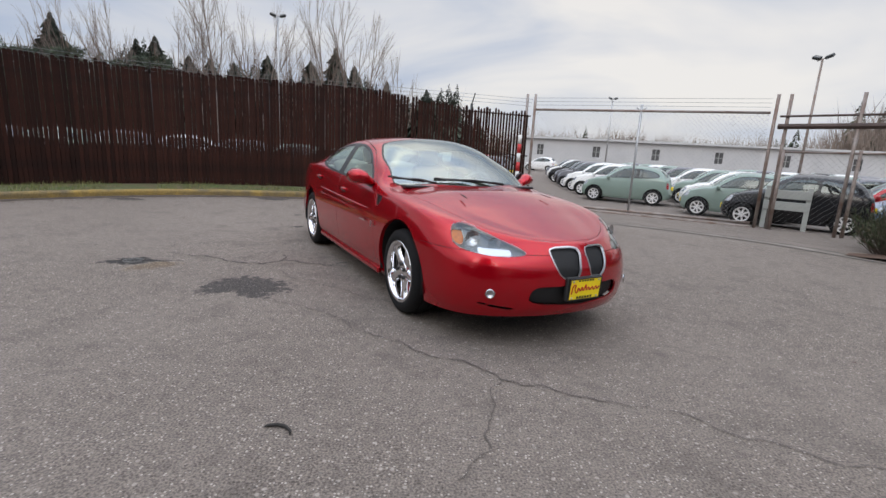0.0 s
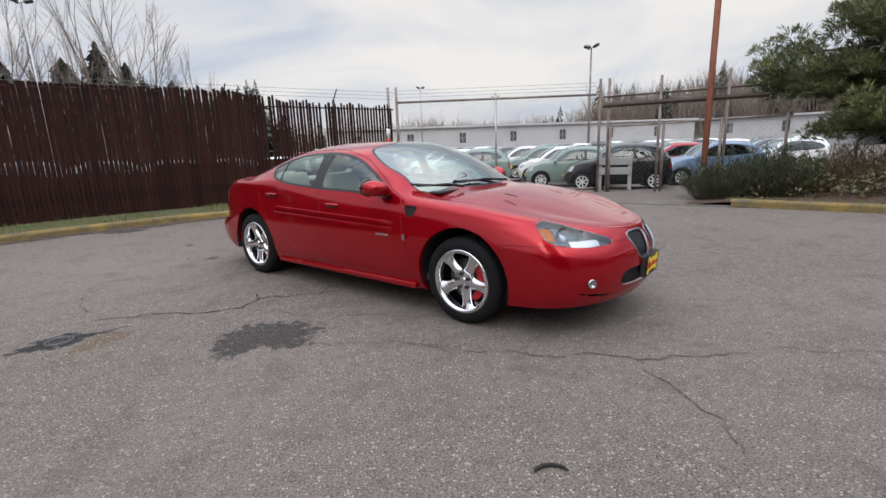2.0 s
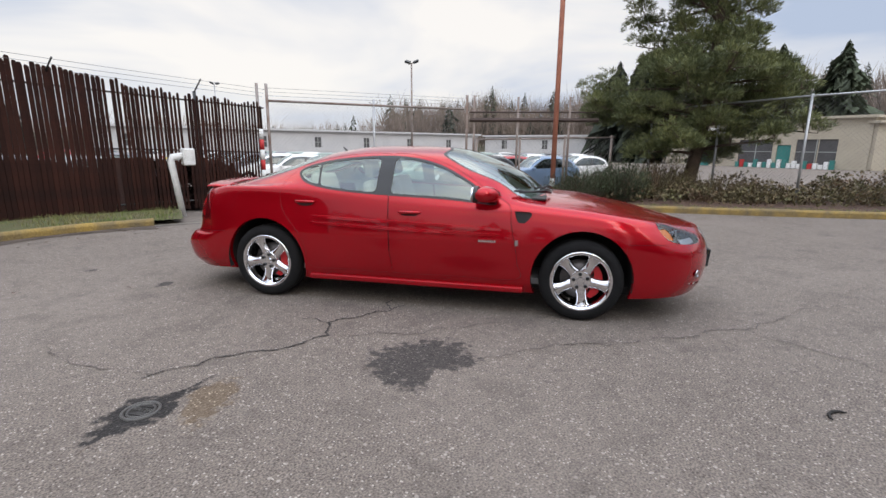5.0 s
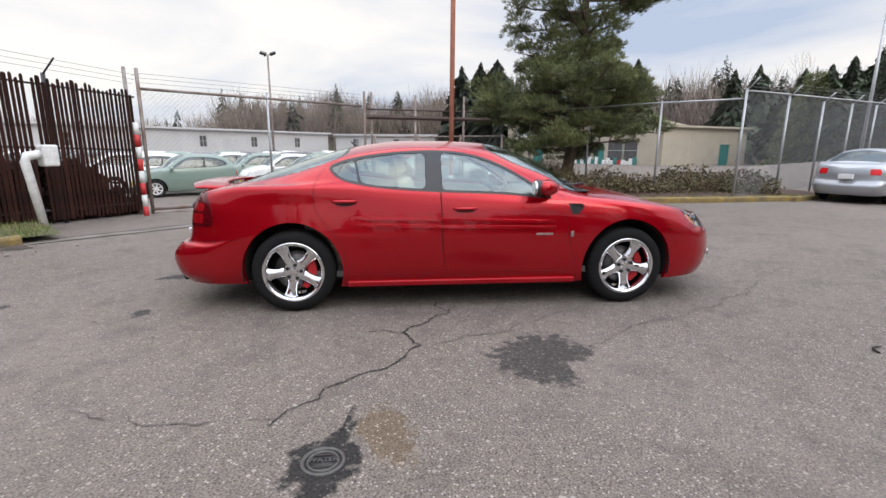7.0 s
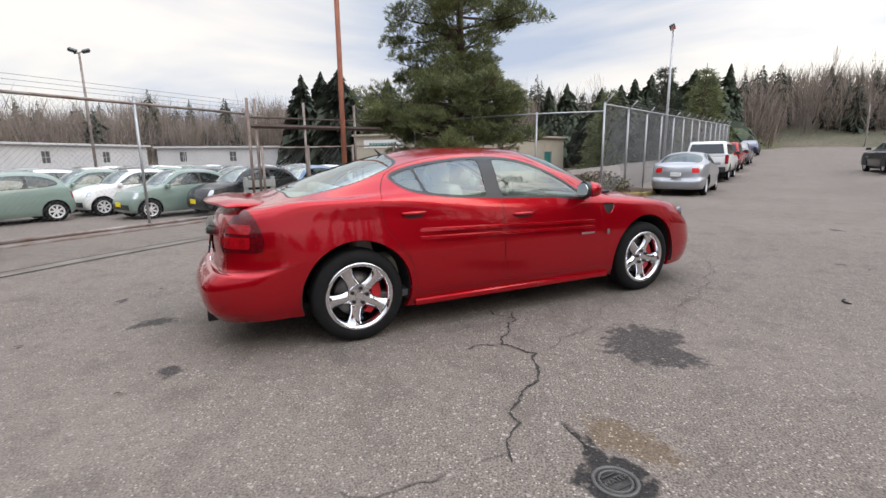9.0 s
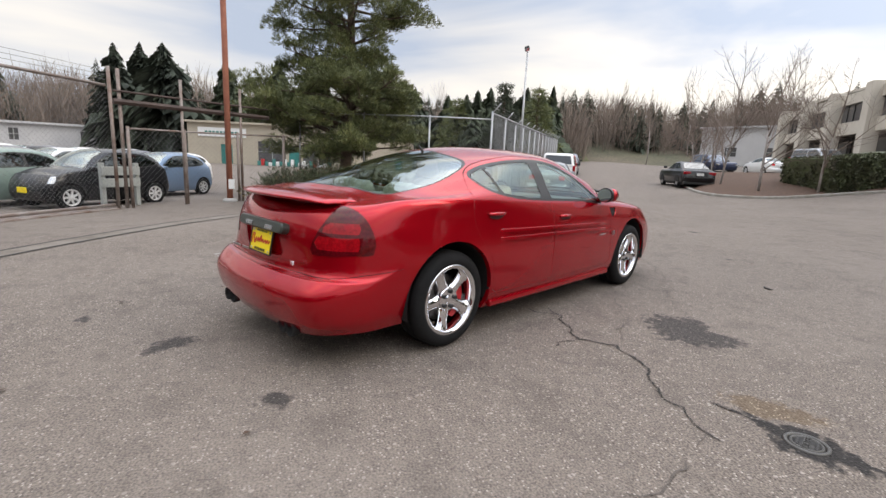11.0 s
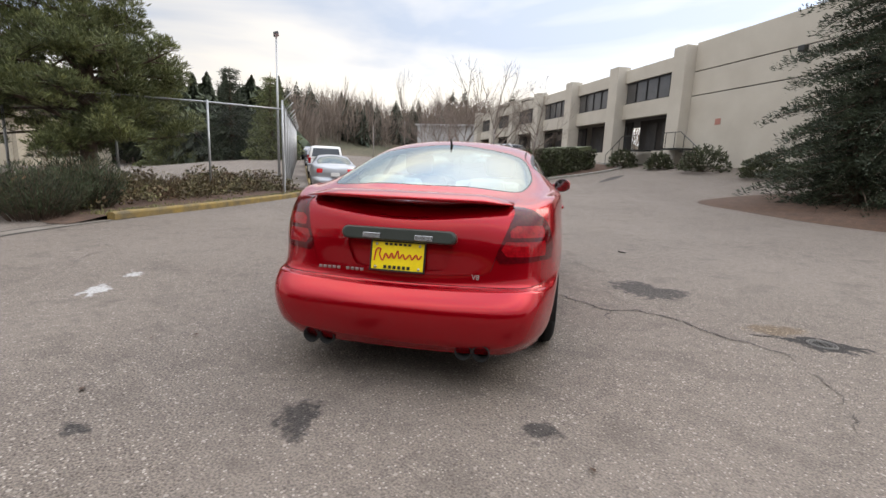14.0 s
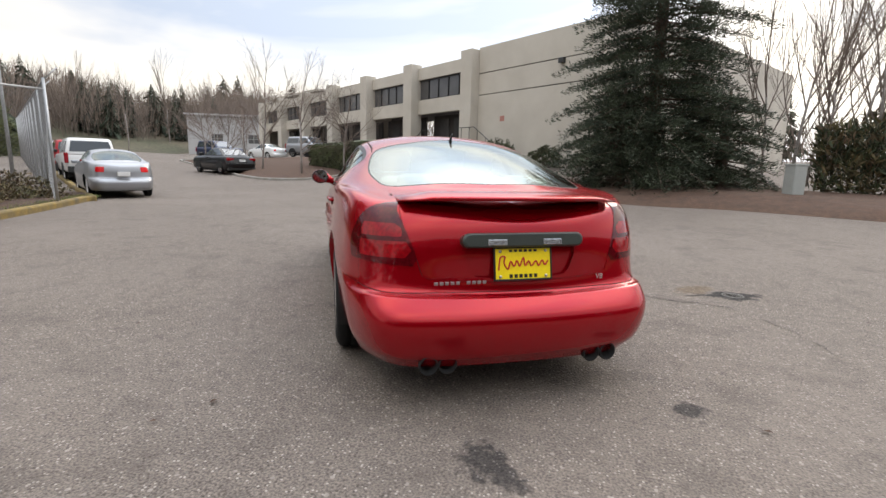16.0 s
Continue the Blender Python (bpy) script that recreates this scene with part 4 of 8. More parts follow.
def tail_x(x):
    """The rear overhang, drawn in a little."""
    return x if x > -1.6 else -1.6 + (x + 1.6) * 0.9


def bumper_x(x, z):
    """The same, with the bumper left standing out below the boot."""
    k = 0.9 + 0.075 * smoothstep(0.602, 0.57, z)
    return x if x > -1.6 else -1.6 + (x + 1.6) * k


def roof_z(x, z):
    """The roof, a little lower, and lower still towards the rear window."""
    low = z if z < 1.0 else 1.0 + (z - 1.0) * 0.93
    return low - 0.045 * smoothstep(-0.7, -1.6, x) * smoothstep(0.98, 1.1, z)


GP = [[(bumper_x(x, z), y * 0.985, roof_z(x, z) - (0.025 + 0.03 * (z < 0.66)) * smoothstep(-1.75, -2.15, x) * (z > 0.5)) for x, y, z in row] for row in GP]
AXLE_F, AXLE_R, HUB_Z = 1.4035, -1.4035, 0.335


def side_only(f, limit=0.45):
    return lambda A: np.where(np.abs(A[:, 1]) > limit, f(A), 1.0)


def arch(x0, r, z0=HUB_Z + 0.012):
    return lambda A: np.where((np.abs(A[:, 1]) > 0.5) & (A[:, 4] < 6.5), np.hypot(A[:, 0] - x0, A[:, 2] - z0) - r, 1.0)


def band(f, half):
    return lambda A: np.abs(f(A)) - half


def wheel_parts(parent, x, side, rim_r=0.242, tyre_r=0.334, width=0.225, y=0.775, spokes=5, lug=True, turn=0.0, red=True):
    """Tyre, alloy wheel with spokes, hub, nuts, brake disc and caliper, under one wheel."""
    w = thing("wheel", "chrome five-spoke alloy wheel with a low black tyre", "")
    w.parent = parent
    del w["label"]
    w.matrix_local = pose(x, side * y, HUB_Z, 0, 0, 0 if side > 0 else 180) @ pose(0, 0, 0, -90, 0, 0) @ pose(0, 0, 0, 0, 0, turn)
    h = width / 2
    tyre = [(rim_r - 0.012, -h + 0.02), (rim_r, -h), (rim_r + 0.03, -h - 0.008), (tyre_r - 0.035, -h), (tyre_r - 0.008, -h + 0.018), (tyre_r, -h + 0.05), (tyre_r, -0.045), (tyre_r - 0.008, -0.042), (tyre_r - 0.008, -0.034), (tyre_r, -0.031), (tyre_r, 0.031), (tyre_r - 0.008, 0.034), (tyre_r - 0.008, 0.042), (tyre_r, 0.045), (tyre_r, h - 0.05), (tyre_r - 0.008, h - 0.018), (tyre_r - 0.035, h), (rim_r + 0.03, h + 0.008), (rim_r, h), (rim_r - 0.012, h - 0.02)]
    piece("tyre", Poly().lathe(tyre, None, 56).done("tyre", RUBBER, True), w, "black low-profile tyre")
    lip = [(rim_r - 0.004, -h + 0.02), (rim_r - 0.03, -h + 0.03), (rim_r - 0.035, h - 0.06), (rim_r - 0.028, h - 0.02), (rim_r - 0.022, h - 0.003), (rim_r - 0.006, h + 0.004), (rim_r + 0.004, h + 0.002), (rim_r + 0.004, h - 0.012)]
    rim = piece("rim", Poly().lathe(lip, None, 56).done("rim", CHROME, True), w, "polished chrome rim")
    sp = Poly()
    prof = [(0.066, 0.05, -0.006), (0.085, 0.048, 0.0), (0.11, 0.043, 0.0), (0.15, 0.043, 0.001), (0.185, 0.05, 0.005), (0.205, 0.062, 0.009), (rim_r - 0.018, 0.086, 0.013)]
    ring = []
    for r, half, dz in prof:
        z = h - 0.032 + dz
        ring.append([(r, -half, z - 0.05), (r, -half, z - 0.02), (r, -half * 0.42, z), (r, half * 0.42, z), (r, half, z - 0.02), (r, half, z - 0.05)])
    v = [q for rr in ring for q in rr]
    f = [(i * 6 + j, (i + 1) * 6 + j, (i + 1) * 6 + (j + 1) % 6, i * 6 + (j + 1) % 6) for i in range(len(prof) - 1) for j in range(6)]
    sp.add(v, f)
    spoke = sp.done("spoke", CHROME, True)
    for i in range(spokes):
        piece("spoke", spoke, w, "chrome spoke", pose(0, 0, 0, 0, 0, 360 / spokes * i + 90))
    piece("hub", Poly().lathe([(0.085, h - 0.07), (0.085, h - 0.036), (0.08, h - 0.03), (0.032, h - 0.028), (0.028, h - 0.022), (0.001, h - 0.021)], None, 28).done("hub", CHROME, False), w, "chrome wheel centre")
    if lug:
        nut = Poly().lathe([(0.016, -0.004), (0.016, 0.01), (0.013, 0.014), (0.001, 0.014)], None, 8).done("nut", BLACK_TRIM, False)
        for i in range(5):
            a = radians(72 * i + 54)
            piece("nut", nut, w, "dark wheel nut", pose(0.057 * math.cos(a), 0.057 * math.sin(a), h - 0.027))
        piece("brake_disc", Poly().lathe([(0.06, h - 0.10), (0.162, h - 0.10), (0.162, h - 0.125), (0.06, h - 0.125)], None, 40).done("brake_disc", STEEL_DARK, True), w, "steel brake disc")
        cal = Poly().prism([(0.075 * math.cos(radians(t)) + 0.03, 0.14 * math.sin(radians(t))) for t in range(-60, 61, 20)] + [(0.175 * math.cos(radians(t)), 0.175 * math.sin(radians(t))) for t in range(50, -51, -20)], h - 0.135, h - 0.07)
        piece("caliper", cal.done("caliper", CALIPER if red else STEEL_DARK), w, "red brake caliper", pose(0, 0, 0, 0, 0, 10 - turn if side > 0 else 170 - turn))
    piece("backing", Poly().lathe([(0.001, -h + 0.03), (rim_r - 0.03, -h + 0.03)], None, 24).done("backing", UNDER), w, "dark brake backing")
    return w


def arch_lip(shell_rim, x0, z0, side, mat, deep=0.03):
    """The turned-in edge of a wheel arch."""
    pts = sorted((p for p in shell_rim if p[1] * side > 0 and abs(math.hypot(p[0] - x0, p[2] - z0) - 0.40) < 0.06), key=lambda p: math.atan2(p[2] - z0, p[0] - x0) % (2 * math.pi) if p[2] > z0 - 0.25 else (math.atan2(p[2] - z0, p[0] - x0) + 2 * math.pi if p[0] < x0 else math.atan2(p[2] - z0, p[0] - x0)))
    v, f = [], []
    for p in pts:
        v += [(p[0], p[1], p[2]), (x0 + (p[0] - x0) * 0.985, p[1] - side * deep, z0 + (p[2] - z0) * 0.985)]
    f = [(2 * i, 2 * i + 2, 2 * i + 3, 2 * i + 1) for i in range(len(pts) - 1) if (Vector(v[2 * i]) - Vector(v[2 * i + 2])).length < 0.12]
    return mesh_from("arch_lip", v, f, mat, smooth=True)


CAR = pose(-0.287, 5.100, 0.0, 0, 0, -59.1) @ Matrix.Diagonal((1, 0.962, 1, 1))


def red_saloon():
    car = thing("red_saloon", "glossy red four-door saloon with chrome wheels, parked on asphalt", "car", CAR)
    sh = Shell(GP, 8, 6)
    rims = {}
    rims["F"] = sh.cut(arch(AXLE_F, 0.40), "hole")
    rims["R"] = sh.cut(arch(AXLE_R, 0.395), "hole")
    # side windows
    dlo = [p for p in spline([(0.70, 0.925), (0.29, 0.955), (-0.24, 0.975), (-0.64, 1.0), (-0.90, 1.04), (-1.03, 1.085), (-1.11, 1.16), (-1.08, 1.205), (-0.90, 1.262), (-0.64, 1.305), (-0.30, 1.328), (-0.02, 1.31), (0.22, 1.245), (0.45, 1.125), (0.62, 1.005)], 5, True)]
    dlo = [(x, roof_z(-0.5, z)) for x, z in dlo]
    dlo_f = side_only(poly_sd(dlo, 0, 2))
    sh.cut(dlo_f, "trim")
    for name, x0, x1, skew in (("glass_f", -0.20, 0.80, 0.0), ("glass_r", -0.865, -0.335, -0.08), ("glass_q", -1.3, -0.885, -0.08)):
        def pane(A, x0=x0, x1=x1, skew=skew):
            x = A[:, 0] - skew * (A[:, 2] - 1.1) * 4 * (np.abs(x0) > 0.5)
            return np.maximum(dlo_f(A) + 0.02, np.maximum(x0 - A[:, 0], A[:, 0] - x1) if skew == 0 else np.maximum((x0 if x0 > -1.2 else -9) - (A[:, 0] + 0.25 * (A[:, 2] - 1.1) * (x0 < -0.8)), (A[:, 0] + (0.25 * (A[:, 2] - 1.1) if x1 < -0.8 else 0)) - x1))
        sh.cut(pane, name, ("trim",))
    # windscreen and rear window, by station and row
    ws = poly_sd(spline([(6.12, 7.45), (6.10, 9.0), (6.12, 11.5), (8.98, 11.5), (8.93, 9.9), (8.75, 9.05), (8.0, 8.28), (7.0, 7.92)], 5, True), 3, 4)
    sh.cut(lambda A: ws(A) - 0.07, "trim2")
    sh.cut(ws, "glass_w", ("trim2",))
    bl = poly_sd(spline([(12.05, 9.0), (11.92, 10.0), (11.86, 11.6), (14.06, 11.6), (14.08, 9.5), (14.0, 8.25), (13.6, 8.1), (12.8, 8.3)], 5, True), 3, 4)
    sh.cut(lambda A: bl(A) - 0.08, "trim3")
    sh.cut(bl, "glass_b", ("trim3",))
    # lamps
    head = poly_sd(spline([(3.0, 0.69), (3.05, 0.77), (2.96, 0.81), (2.78, 0.812), (2.5, 0.795), (2.0, 0.755), (1.62, 0.715), (1.33, 0.68), (1.26, 0.66), (1.4, 0.645), (1.65, 0.638), (2.1, 0.636), (2.55, 0.648), (2.86, 0.668)], 5, True), 3, 2)
    sh.cut(lambda A: np.where((A[:, 3] < 5) & (A[:, 4] < 6.45), head(A), 1), "head")
    sh.cut(lambda A: np.where((A[:, 3] < 5) & (A[:, 4] < 6.45), np.maximum(np.maximum(head(A) + 0.014, np.abs(A[:, 2] - 0.725) - 0.04), 2.7 - A[:, 3]), 1), "amber", ("head",))
    sh.cut(lambda A: np.where((A[:, 3] < 5) & (A[:, 4] < 6.45), np.maximum(np.maximum(head(A) + 0.014, A[:, 2] - 0.692), np.maximum(A[:, 3] - 2.4, 1.55 - A[:, 3])), 1), "glint", ("head",))
    tail = poly_sd(spline([(14.93, 0.712), (15.6, 0.70), (16.2, 0.692), (16.58, 0.695), (16.48, 0.78), (16.28, 0.88), (16.0, 0.955), (15.75, 0.972), (15.35, 0.94), (15.05, 0.855)], 5, True), 3, 2)
    tail_f = lambda A: np.where(A[:, 3] > 14, tail(A), 1)
    sh.cut(tail_f, "tail")
    sh.cut(lambda A: np.maximum(np.maximum(tail_f(A) + 0.02, np.abs(A[:, 2] - 0.762) - 0.038), 15.3 - A[:, 3]), "tail_low", ("tail",))
    sh.cut(lambda A: np.maximum(np.maximum(tail_f(A) + 0.025, np.abs(A[:, 2] - 0.85) - 0.03), 15.3 - A[:, 3]), "tail_high", ("tail",))
    # grilles, intake, fog lamp pockets
    kid = poly_sd(spline([(0.035, 0.69), (0.14, 0.70), (0.235, 0.69), (0.245, 0.655), (0.225, 0.58), (0.175, 0.515), (0.08, 0.50), (0.055, 0.53), (0.04, 0.60)], 4, True), 1, 2)
    front = lambda f: (lambda A: np.where(A[:, 0] > 2.0, f(A), 1))
    sh.cut(front(lambda A: kid(A) - 0.0065), "chrome_ring")
    sh.cut(front(kid), "grille", ("chrome_ring",))
    low = poly_sd(spline([(-0.2, 0.46), (0.2, 0.46), (0.36, 0.452), (0.40, 0.41), (0.385, 0.35), (0.22, 0.325), (-0.2, 0.32)], 4, True), 1, 2)
    sh.cut(front(low), "intake")
    slot = poly_sd(spline([(0.47, 0.305), (0.58, 0.318), (0.69, 0.335), (0.71, 0.325), (0.60, 0.298), (0.49, 0.288)], 4, True), 1, 2)
    sh.cut(front(slot), "slot")
    # fender vent
    vent = poly_sd([(0.855, 0.885), (1.005, 0.878), (0.985, 0.835), (0.945, 0.79), (0.89, 0.79), (0.868, 0.83)], 0, 2)
    sh.cut(side_only(vent), "vent")
    # panel gaps
    d_r = spline([(-0.215, 0.97), (-0.205, 0.70), (-0.20, 0.50), (-0.20, 0.315), (-0.55, 0.312), (-0.93, 0.31), (-0.985, 0.40), (-1.01, 0.55), (-1.10, 0.68), (-1.19, 0.80), (-1.225, 0.93), (-1.20, 1.08), (-1.12, 1.20), (-0.95, 1.275), (-0.65, 1.332), (-0.33, 1.352), (-0.225, 1.3)], 3, True)
    d_f = spline([(0.815, 0.93), (0.835, 0.78), (0.875, 0.60), (0.895, 0.45), (0.89, 0.315), (0.3, 0.313), (-0.20, 0.315), (-0.20, 0.50), (-0.205, 0.70), (-0.215, 0.97), (-0.225, 1.3), (-0.215, 1.352), (-0.02, 1.338), (0.24, 1.268), (0.48, 1.142), (0.67, 1.01)], 3, True)
    for nm, line in (("door_r", d_r), ("door_f", d_f)):
        f = side_only(poly_sd([(x, roof_z(-0.5, z)) for x, z in line], 0, 2))
        sh.cut(f, nm)
        sh.cut(lambda A, f=f: -0.005 - f(A), "gap", (nm,))
    hood = poly_sd([(2.385, 0.0), (2.372, 0.16), (2.315, 0.30), (2.235, 0.42), (2.13, 0.53), (1.98, 0.62), (1.75, 0.68), (1.4, 0.745), (1.1, 0.79), (0.985, 0.80), (1.02, 0.66), (1.08, 0.42), (1.105, 0.2), (1.11, 0.0), (1.11, -0.3), (2.385, -0.3)], 0, 1)
    hood_f = lambda A: np.where(A[:, 4] > 5.6, hood(A), 1)
    sh.cut(hood_f, "hood")
    sh.cut(lambda A: -0.006 - hood_f(A), "gap", ("hood",))
    lid = poly_sd([(14.12, 11.5), (14.12, 8.3), (14.5, 7.75), (15.2, 7.4), (15.75, 6.9), (16.05, 6.3), (16.31, 5.42), (16.53, 4.75), (16.66, 4.27), (18.5, 4.22), (18.5, 11.5)], 3, 4)
    lid_f = lambda A: np.where(A[:, 3] > 13.9, lid(A), 1)
    sh.cut(lid_f, "lid")
    sh.cut(lambda A: -0.014 - lid_f(A), "gap", ("lid",))
    niche = poly_sd([(-0.3, 0.775), (0.285, 0.775), (0.305, 0.765), (0.262, 0.65), (0.235, 0.632), (-0.3, 0.632)], 1, 2)
    sh.cut(lambda A: np.where(A[:, 0] < -2.0, niche(A), 1), "niche", ("lid",))
    for nm, f, on in (("bumper_f", lambda A: np.where((A[:, 3] < 4.4), np.maximum(A[:, 4] - 5.0, np.maximum(A[:, 2] - 0.655, 1.73 - A[:, 0])), 1), "paint"), ("bumper_r", lambda A: np.where((A[:, 3] > 14), np.maximum(A[:, 2] - 0.617 + 0.05 * np.clip((np.abs(A[:, 0]) - 1.7) / 0.6, 0, 1), A[:, 0] + 1.76), 1), "paint")):
        sh.cut(f, nm)
        sh.cut(lambda A, f=f: -0.004 - f(A), "gap", (nm,))

    piece("body", sh.take("body", "paint", RED, thick=0.012), car, "glossy red body shell")
    piece("panel_gap", sh.take("panel_gap", "gap", GAP_DARK, offset=-0.006), car, "dark gaps between the panels")
    piece("hood", sh.take("hood", "hood", RED, thick=0.014), car, "glossy red bonnet")
    lid_ob = piece("trunk_lid", sh.take("trunk_lid", "lid", RED, thick=0.014), car, "glossy red boot lid")
    piece("plate_niche", sh.take("plate_niche", "niche", RED, offset=-0.016, thick=-0.016), lid_ob, "shallow red recess round the plate")
    piece("front_bumper", sh.take("front_bumper", "bumper_f", RED, thick=0.012), car)
    piece("rear_bumper", sh.take("rear_bumper", "bumper_r", RED, thick=0.012), car)
    piece("windscreen", sh.take("windscreen", "glass_w", GLASS_WIND), car, "large raked windscreen")
    piece("windscreen_seal", sh.take("windscreen_seal", "trim2", BLACK_TRIM), car)
    piece("rear_window", sh.take("rear_window", "glass_b", GLASS_REAR), car, "sloping rear window")
    piece("rear_window_seal", sh.take("rear_window_seal", "trim3", BLACK_TRIM), car)
    for side, word in ((1, "left"), (-1, "right")):
        for nm, gl in (("door_f", "glass_f"), ("door_r", "glass_r")):
            door = piece("front_door" if nm == "door_f" else "rear_door", sh.take("door", nm, RED, side, thick=0.012), car, "red car door")
            piece("window", sh.take("window", gl, GLASS_CAR, side, -0.004), door, "tinted side window")
            x0 = -0.02 if nm == "door_f" else -0.98
            z0 = 0.845 if nm == "door_f" else 0.905
            h = Poly()
            arc = [(x0 - 0.095, -0.004), (x0 - 0.08, 0.006), (x0 - 0.03, 0.012), (x0 + 0.03, 0.012), (x0 + 0.08, 0.006), (x0 + 0.095, -0.004)]
            h.tube([(x, side * (0.899 + o), z0) for x, o in arc], [0.009, 0.012, 0.014, 0.014, 0.012, 0.009], 8)
            # Flat dark oval: the shade in the handle's recess, put into the colour.
            shade_oval = Poly().prism([(0.078 * math.cos(2 * math.pi * t / 20), 0.026 * math.sin(2 * math.pi * t / 20)) for t in range(20)], -0.004, 0.004, pose(x0, side * 0.896, z0 - 0.012, 90, 0, 0))
            piece("handle_cup", shade_oval.done("handle_cup", GAP_DARK), door, "flat dark oval, painted shade of the handle recess")
            piece("handle", h.done("handle", RED, True), door, "red pull handle")
        piece("quarter_window", sh.take("quarter_window", "glass_q", GLASS_CAR, side, -0.004), car)
        piece("window_trim", sh.take("window_trim", "trim", BLACK_TRIM, side), car, "black window surround")
        piece("fender_vent", sh.take("fender_vent", "vent", MESH_BLACK, side, -0.018), car, "black mesh vent")
        for nm, rim, x0, r in (("F", rims["F"], AXLE_F, 0.40), ("R", rims["R"], AXLE_R, 0.395)):
            piece("arch_lip", arch_lip(rim, x0, HUB_Z + 0.012, side, RED), car)
            v, f, n = [], [], 24
            for i in range(n + 1):
                a = math.pi * (-0.07 + 1.14 * i / n)
                v += [(x0 + 0.398 * math.cos(a), side * 0.885, HUB_Z + 0.012 + 0.398 * math.sin(a)), (x0 + 0.40 * math.cos(a), side * 0.42, HUB_Z + 0.012 + 0.40 * math.sin(a)), (x0, side * 0.42, HUB_Z)]
            f = [(3 * i, 3 * i + 3, 3 * i + 4, 3 * i + 1) for i in range(n)] + [(3 * i + 1, 3 * i + 4, 3 * i + 2) for i in range(n)]
            piece("wheel_arch_liner", mesh_from("wheel_arch_liner", v, f, UNDER, smooth=False), car, "black wheel arch liner")
        # body side moulding, two bright edges
        for z0, z1, out in ((0.722, 0.768, 0.02), (0.672, 0.708, 0.018)):
            m = sh_strip(sh, [(0.78, z0), (0.78, z0 + 0.022), (-0.97, z1 + 0.022), (-0.97, z1)], side, out, RED)
            piece("side_moulding", m, car, "red rubbing strip")
        # mirror
        mir = Poly()
        prof = [(0.66, 0.965, 0.84, 0.045), (0.665, 0.985, 0.88, 0.048), (0.66, 1.008, 0.915, 0.066), (0.63, 1.018, 0.965, 0.078), (0.61, 1.018, 1.025, 0.068), (0.59, 1.015, 1.055, 0.04)]
        v, f = [], []
        for xc, zc, yy, rr in prof:
            for t in range(12):
                a = 2 * math.pi * t / 12
                v.append((xc + (rr * 1.4 if math.cos(a) > 0 else 0.85 * rr) * math.cos(a), side * yy, zc + 0.86 * rr * math.sin(a)))
        f = [(i * 12 + j, (i + 1) * 12 + j, (i + 1) * 12 + (j + 1) % 12, i * 12 + (j + 1) % 12) for i in range(5) for j in range(12)] + [tuple(range(12)), tuple(60 + j for j in reversed(range(12)))]
        mo = piece("door_mirror", mesh_from("door_mirror", v, f, RED, smooth=True), car, "red door mirror with a black face")
        face = Poly().prism([(0.078 * math.cos(2 * math.pi * t / 20) * (0.85 if math.cos(2 * math.pi * t / 20) < 0 else 1), 0.058 * math.sin(2 * math.pi * t / 20)) for t in range(20)], -0.037, 0.0, pose(0.562, side * 0.975, 1.016, 90, 0, 90 + side * 4))
        piece("mirror_glass", face.done("mirror_glass", CHROME), mo, "silvered mirror glass")
        rim_ = Poly().prism([(0.088 * math.cos(2 * math.pi * t / 20) * (0.85 if math.cos(2 * math.pi * t / 20) < 0 else 1), 0.068 * math.sin(2 * math.pi * t / 20)) for t in range(20)], -0.03, 0.004, pose(0.57, side * 0.975, 1.016, 90, 0, 90 + side * 4))
        piece("mirror_rim", rim_.done("mirror_rim", BLACK_TRIM), mo, "black mirror rim")
        # lamps
        h_ob = piece("headlight", sh.take("headlight", "head", LAMP_DARK, side, -0.045), car, "large swept clear headlight")
        piece("lens", sh.take("lens", "head", GLASS_CLEAR, side, 0.001), h_ob, "clear lens")
        for (cx, cy, cz, r) in ((2.10, 0.66, 0.725, 0.05), (2.19, 0.545, 0.695, 0.042)):
            bowl = Poly().lathe([(0.004, -0.01), (r * 0.5, 0.0), (r, 0.03), (r + 0.004, 0.03)], pose(cx - 0.012, side * cy, cz, 0, 90, side * 18), 20)
            piece("reflector", bowl.done("reflector", REFLECTOR, True), h_ob, "bright round reflector")
        piece("turn_reflector", sh.take("turn_reflector", "amber", AMBER, side, -0.006), h_ob, "amber side reflector")
        piece("lower_reflector", sh.take("lower_reflector", "glint", SILVER, side, -0.035), h_ob, "bright lower reflector")
        piece("lens", sh.take("lens", "glint", GLASS_CLEAR, side, 0.001), h_ob, "clear lens")
        t_ob = piece("tail_light", sh.take("tail_light", "tail", TAIL_DARK, side, 0.004, thick=0.02), car, "large smoked red tail light")
        piece("lamp_band", sh.take("lamp_band", "tail_low", TAIL_RED, side, 0.003), t_ob, "bright red lamp band")
        piece("lamp_band", sh.take("lamp_band", "tail_high", TAIL_RED, side, 0.003), t_ob, "bright red lamp band")
        piece("grille", sh.take("grille", "grille", MESH_BLACK, side, -0.02), car, "black mesh grille")
        piece("grille_surround", sh.take("grille_surround", "chrome_ring", SILVER, side, 0.003, thick=0.014), car, "chrome grille surround")
        piece("bumper_slot", sh.take("bumper_slot", "slot", BLACK_TRIM, side, -0.03), car)
        fog = Poly().lathe([(0.001, 0.0), (0.018, 0.004), (0.024, 0.012), (0.029, 0.013), (0.032, 0.004)], pose(2.312, side * 0.635, 0.40, 0, 90, side * 34), 24)
        piece("fog_light", fog.done("fog_light", REFLECTOR, True), car, "small round fog light")
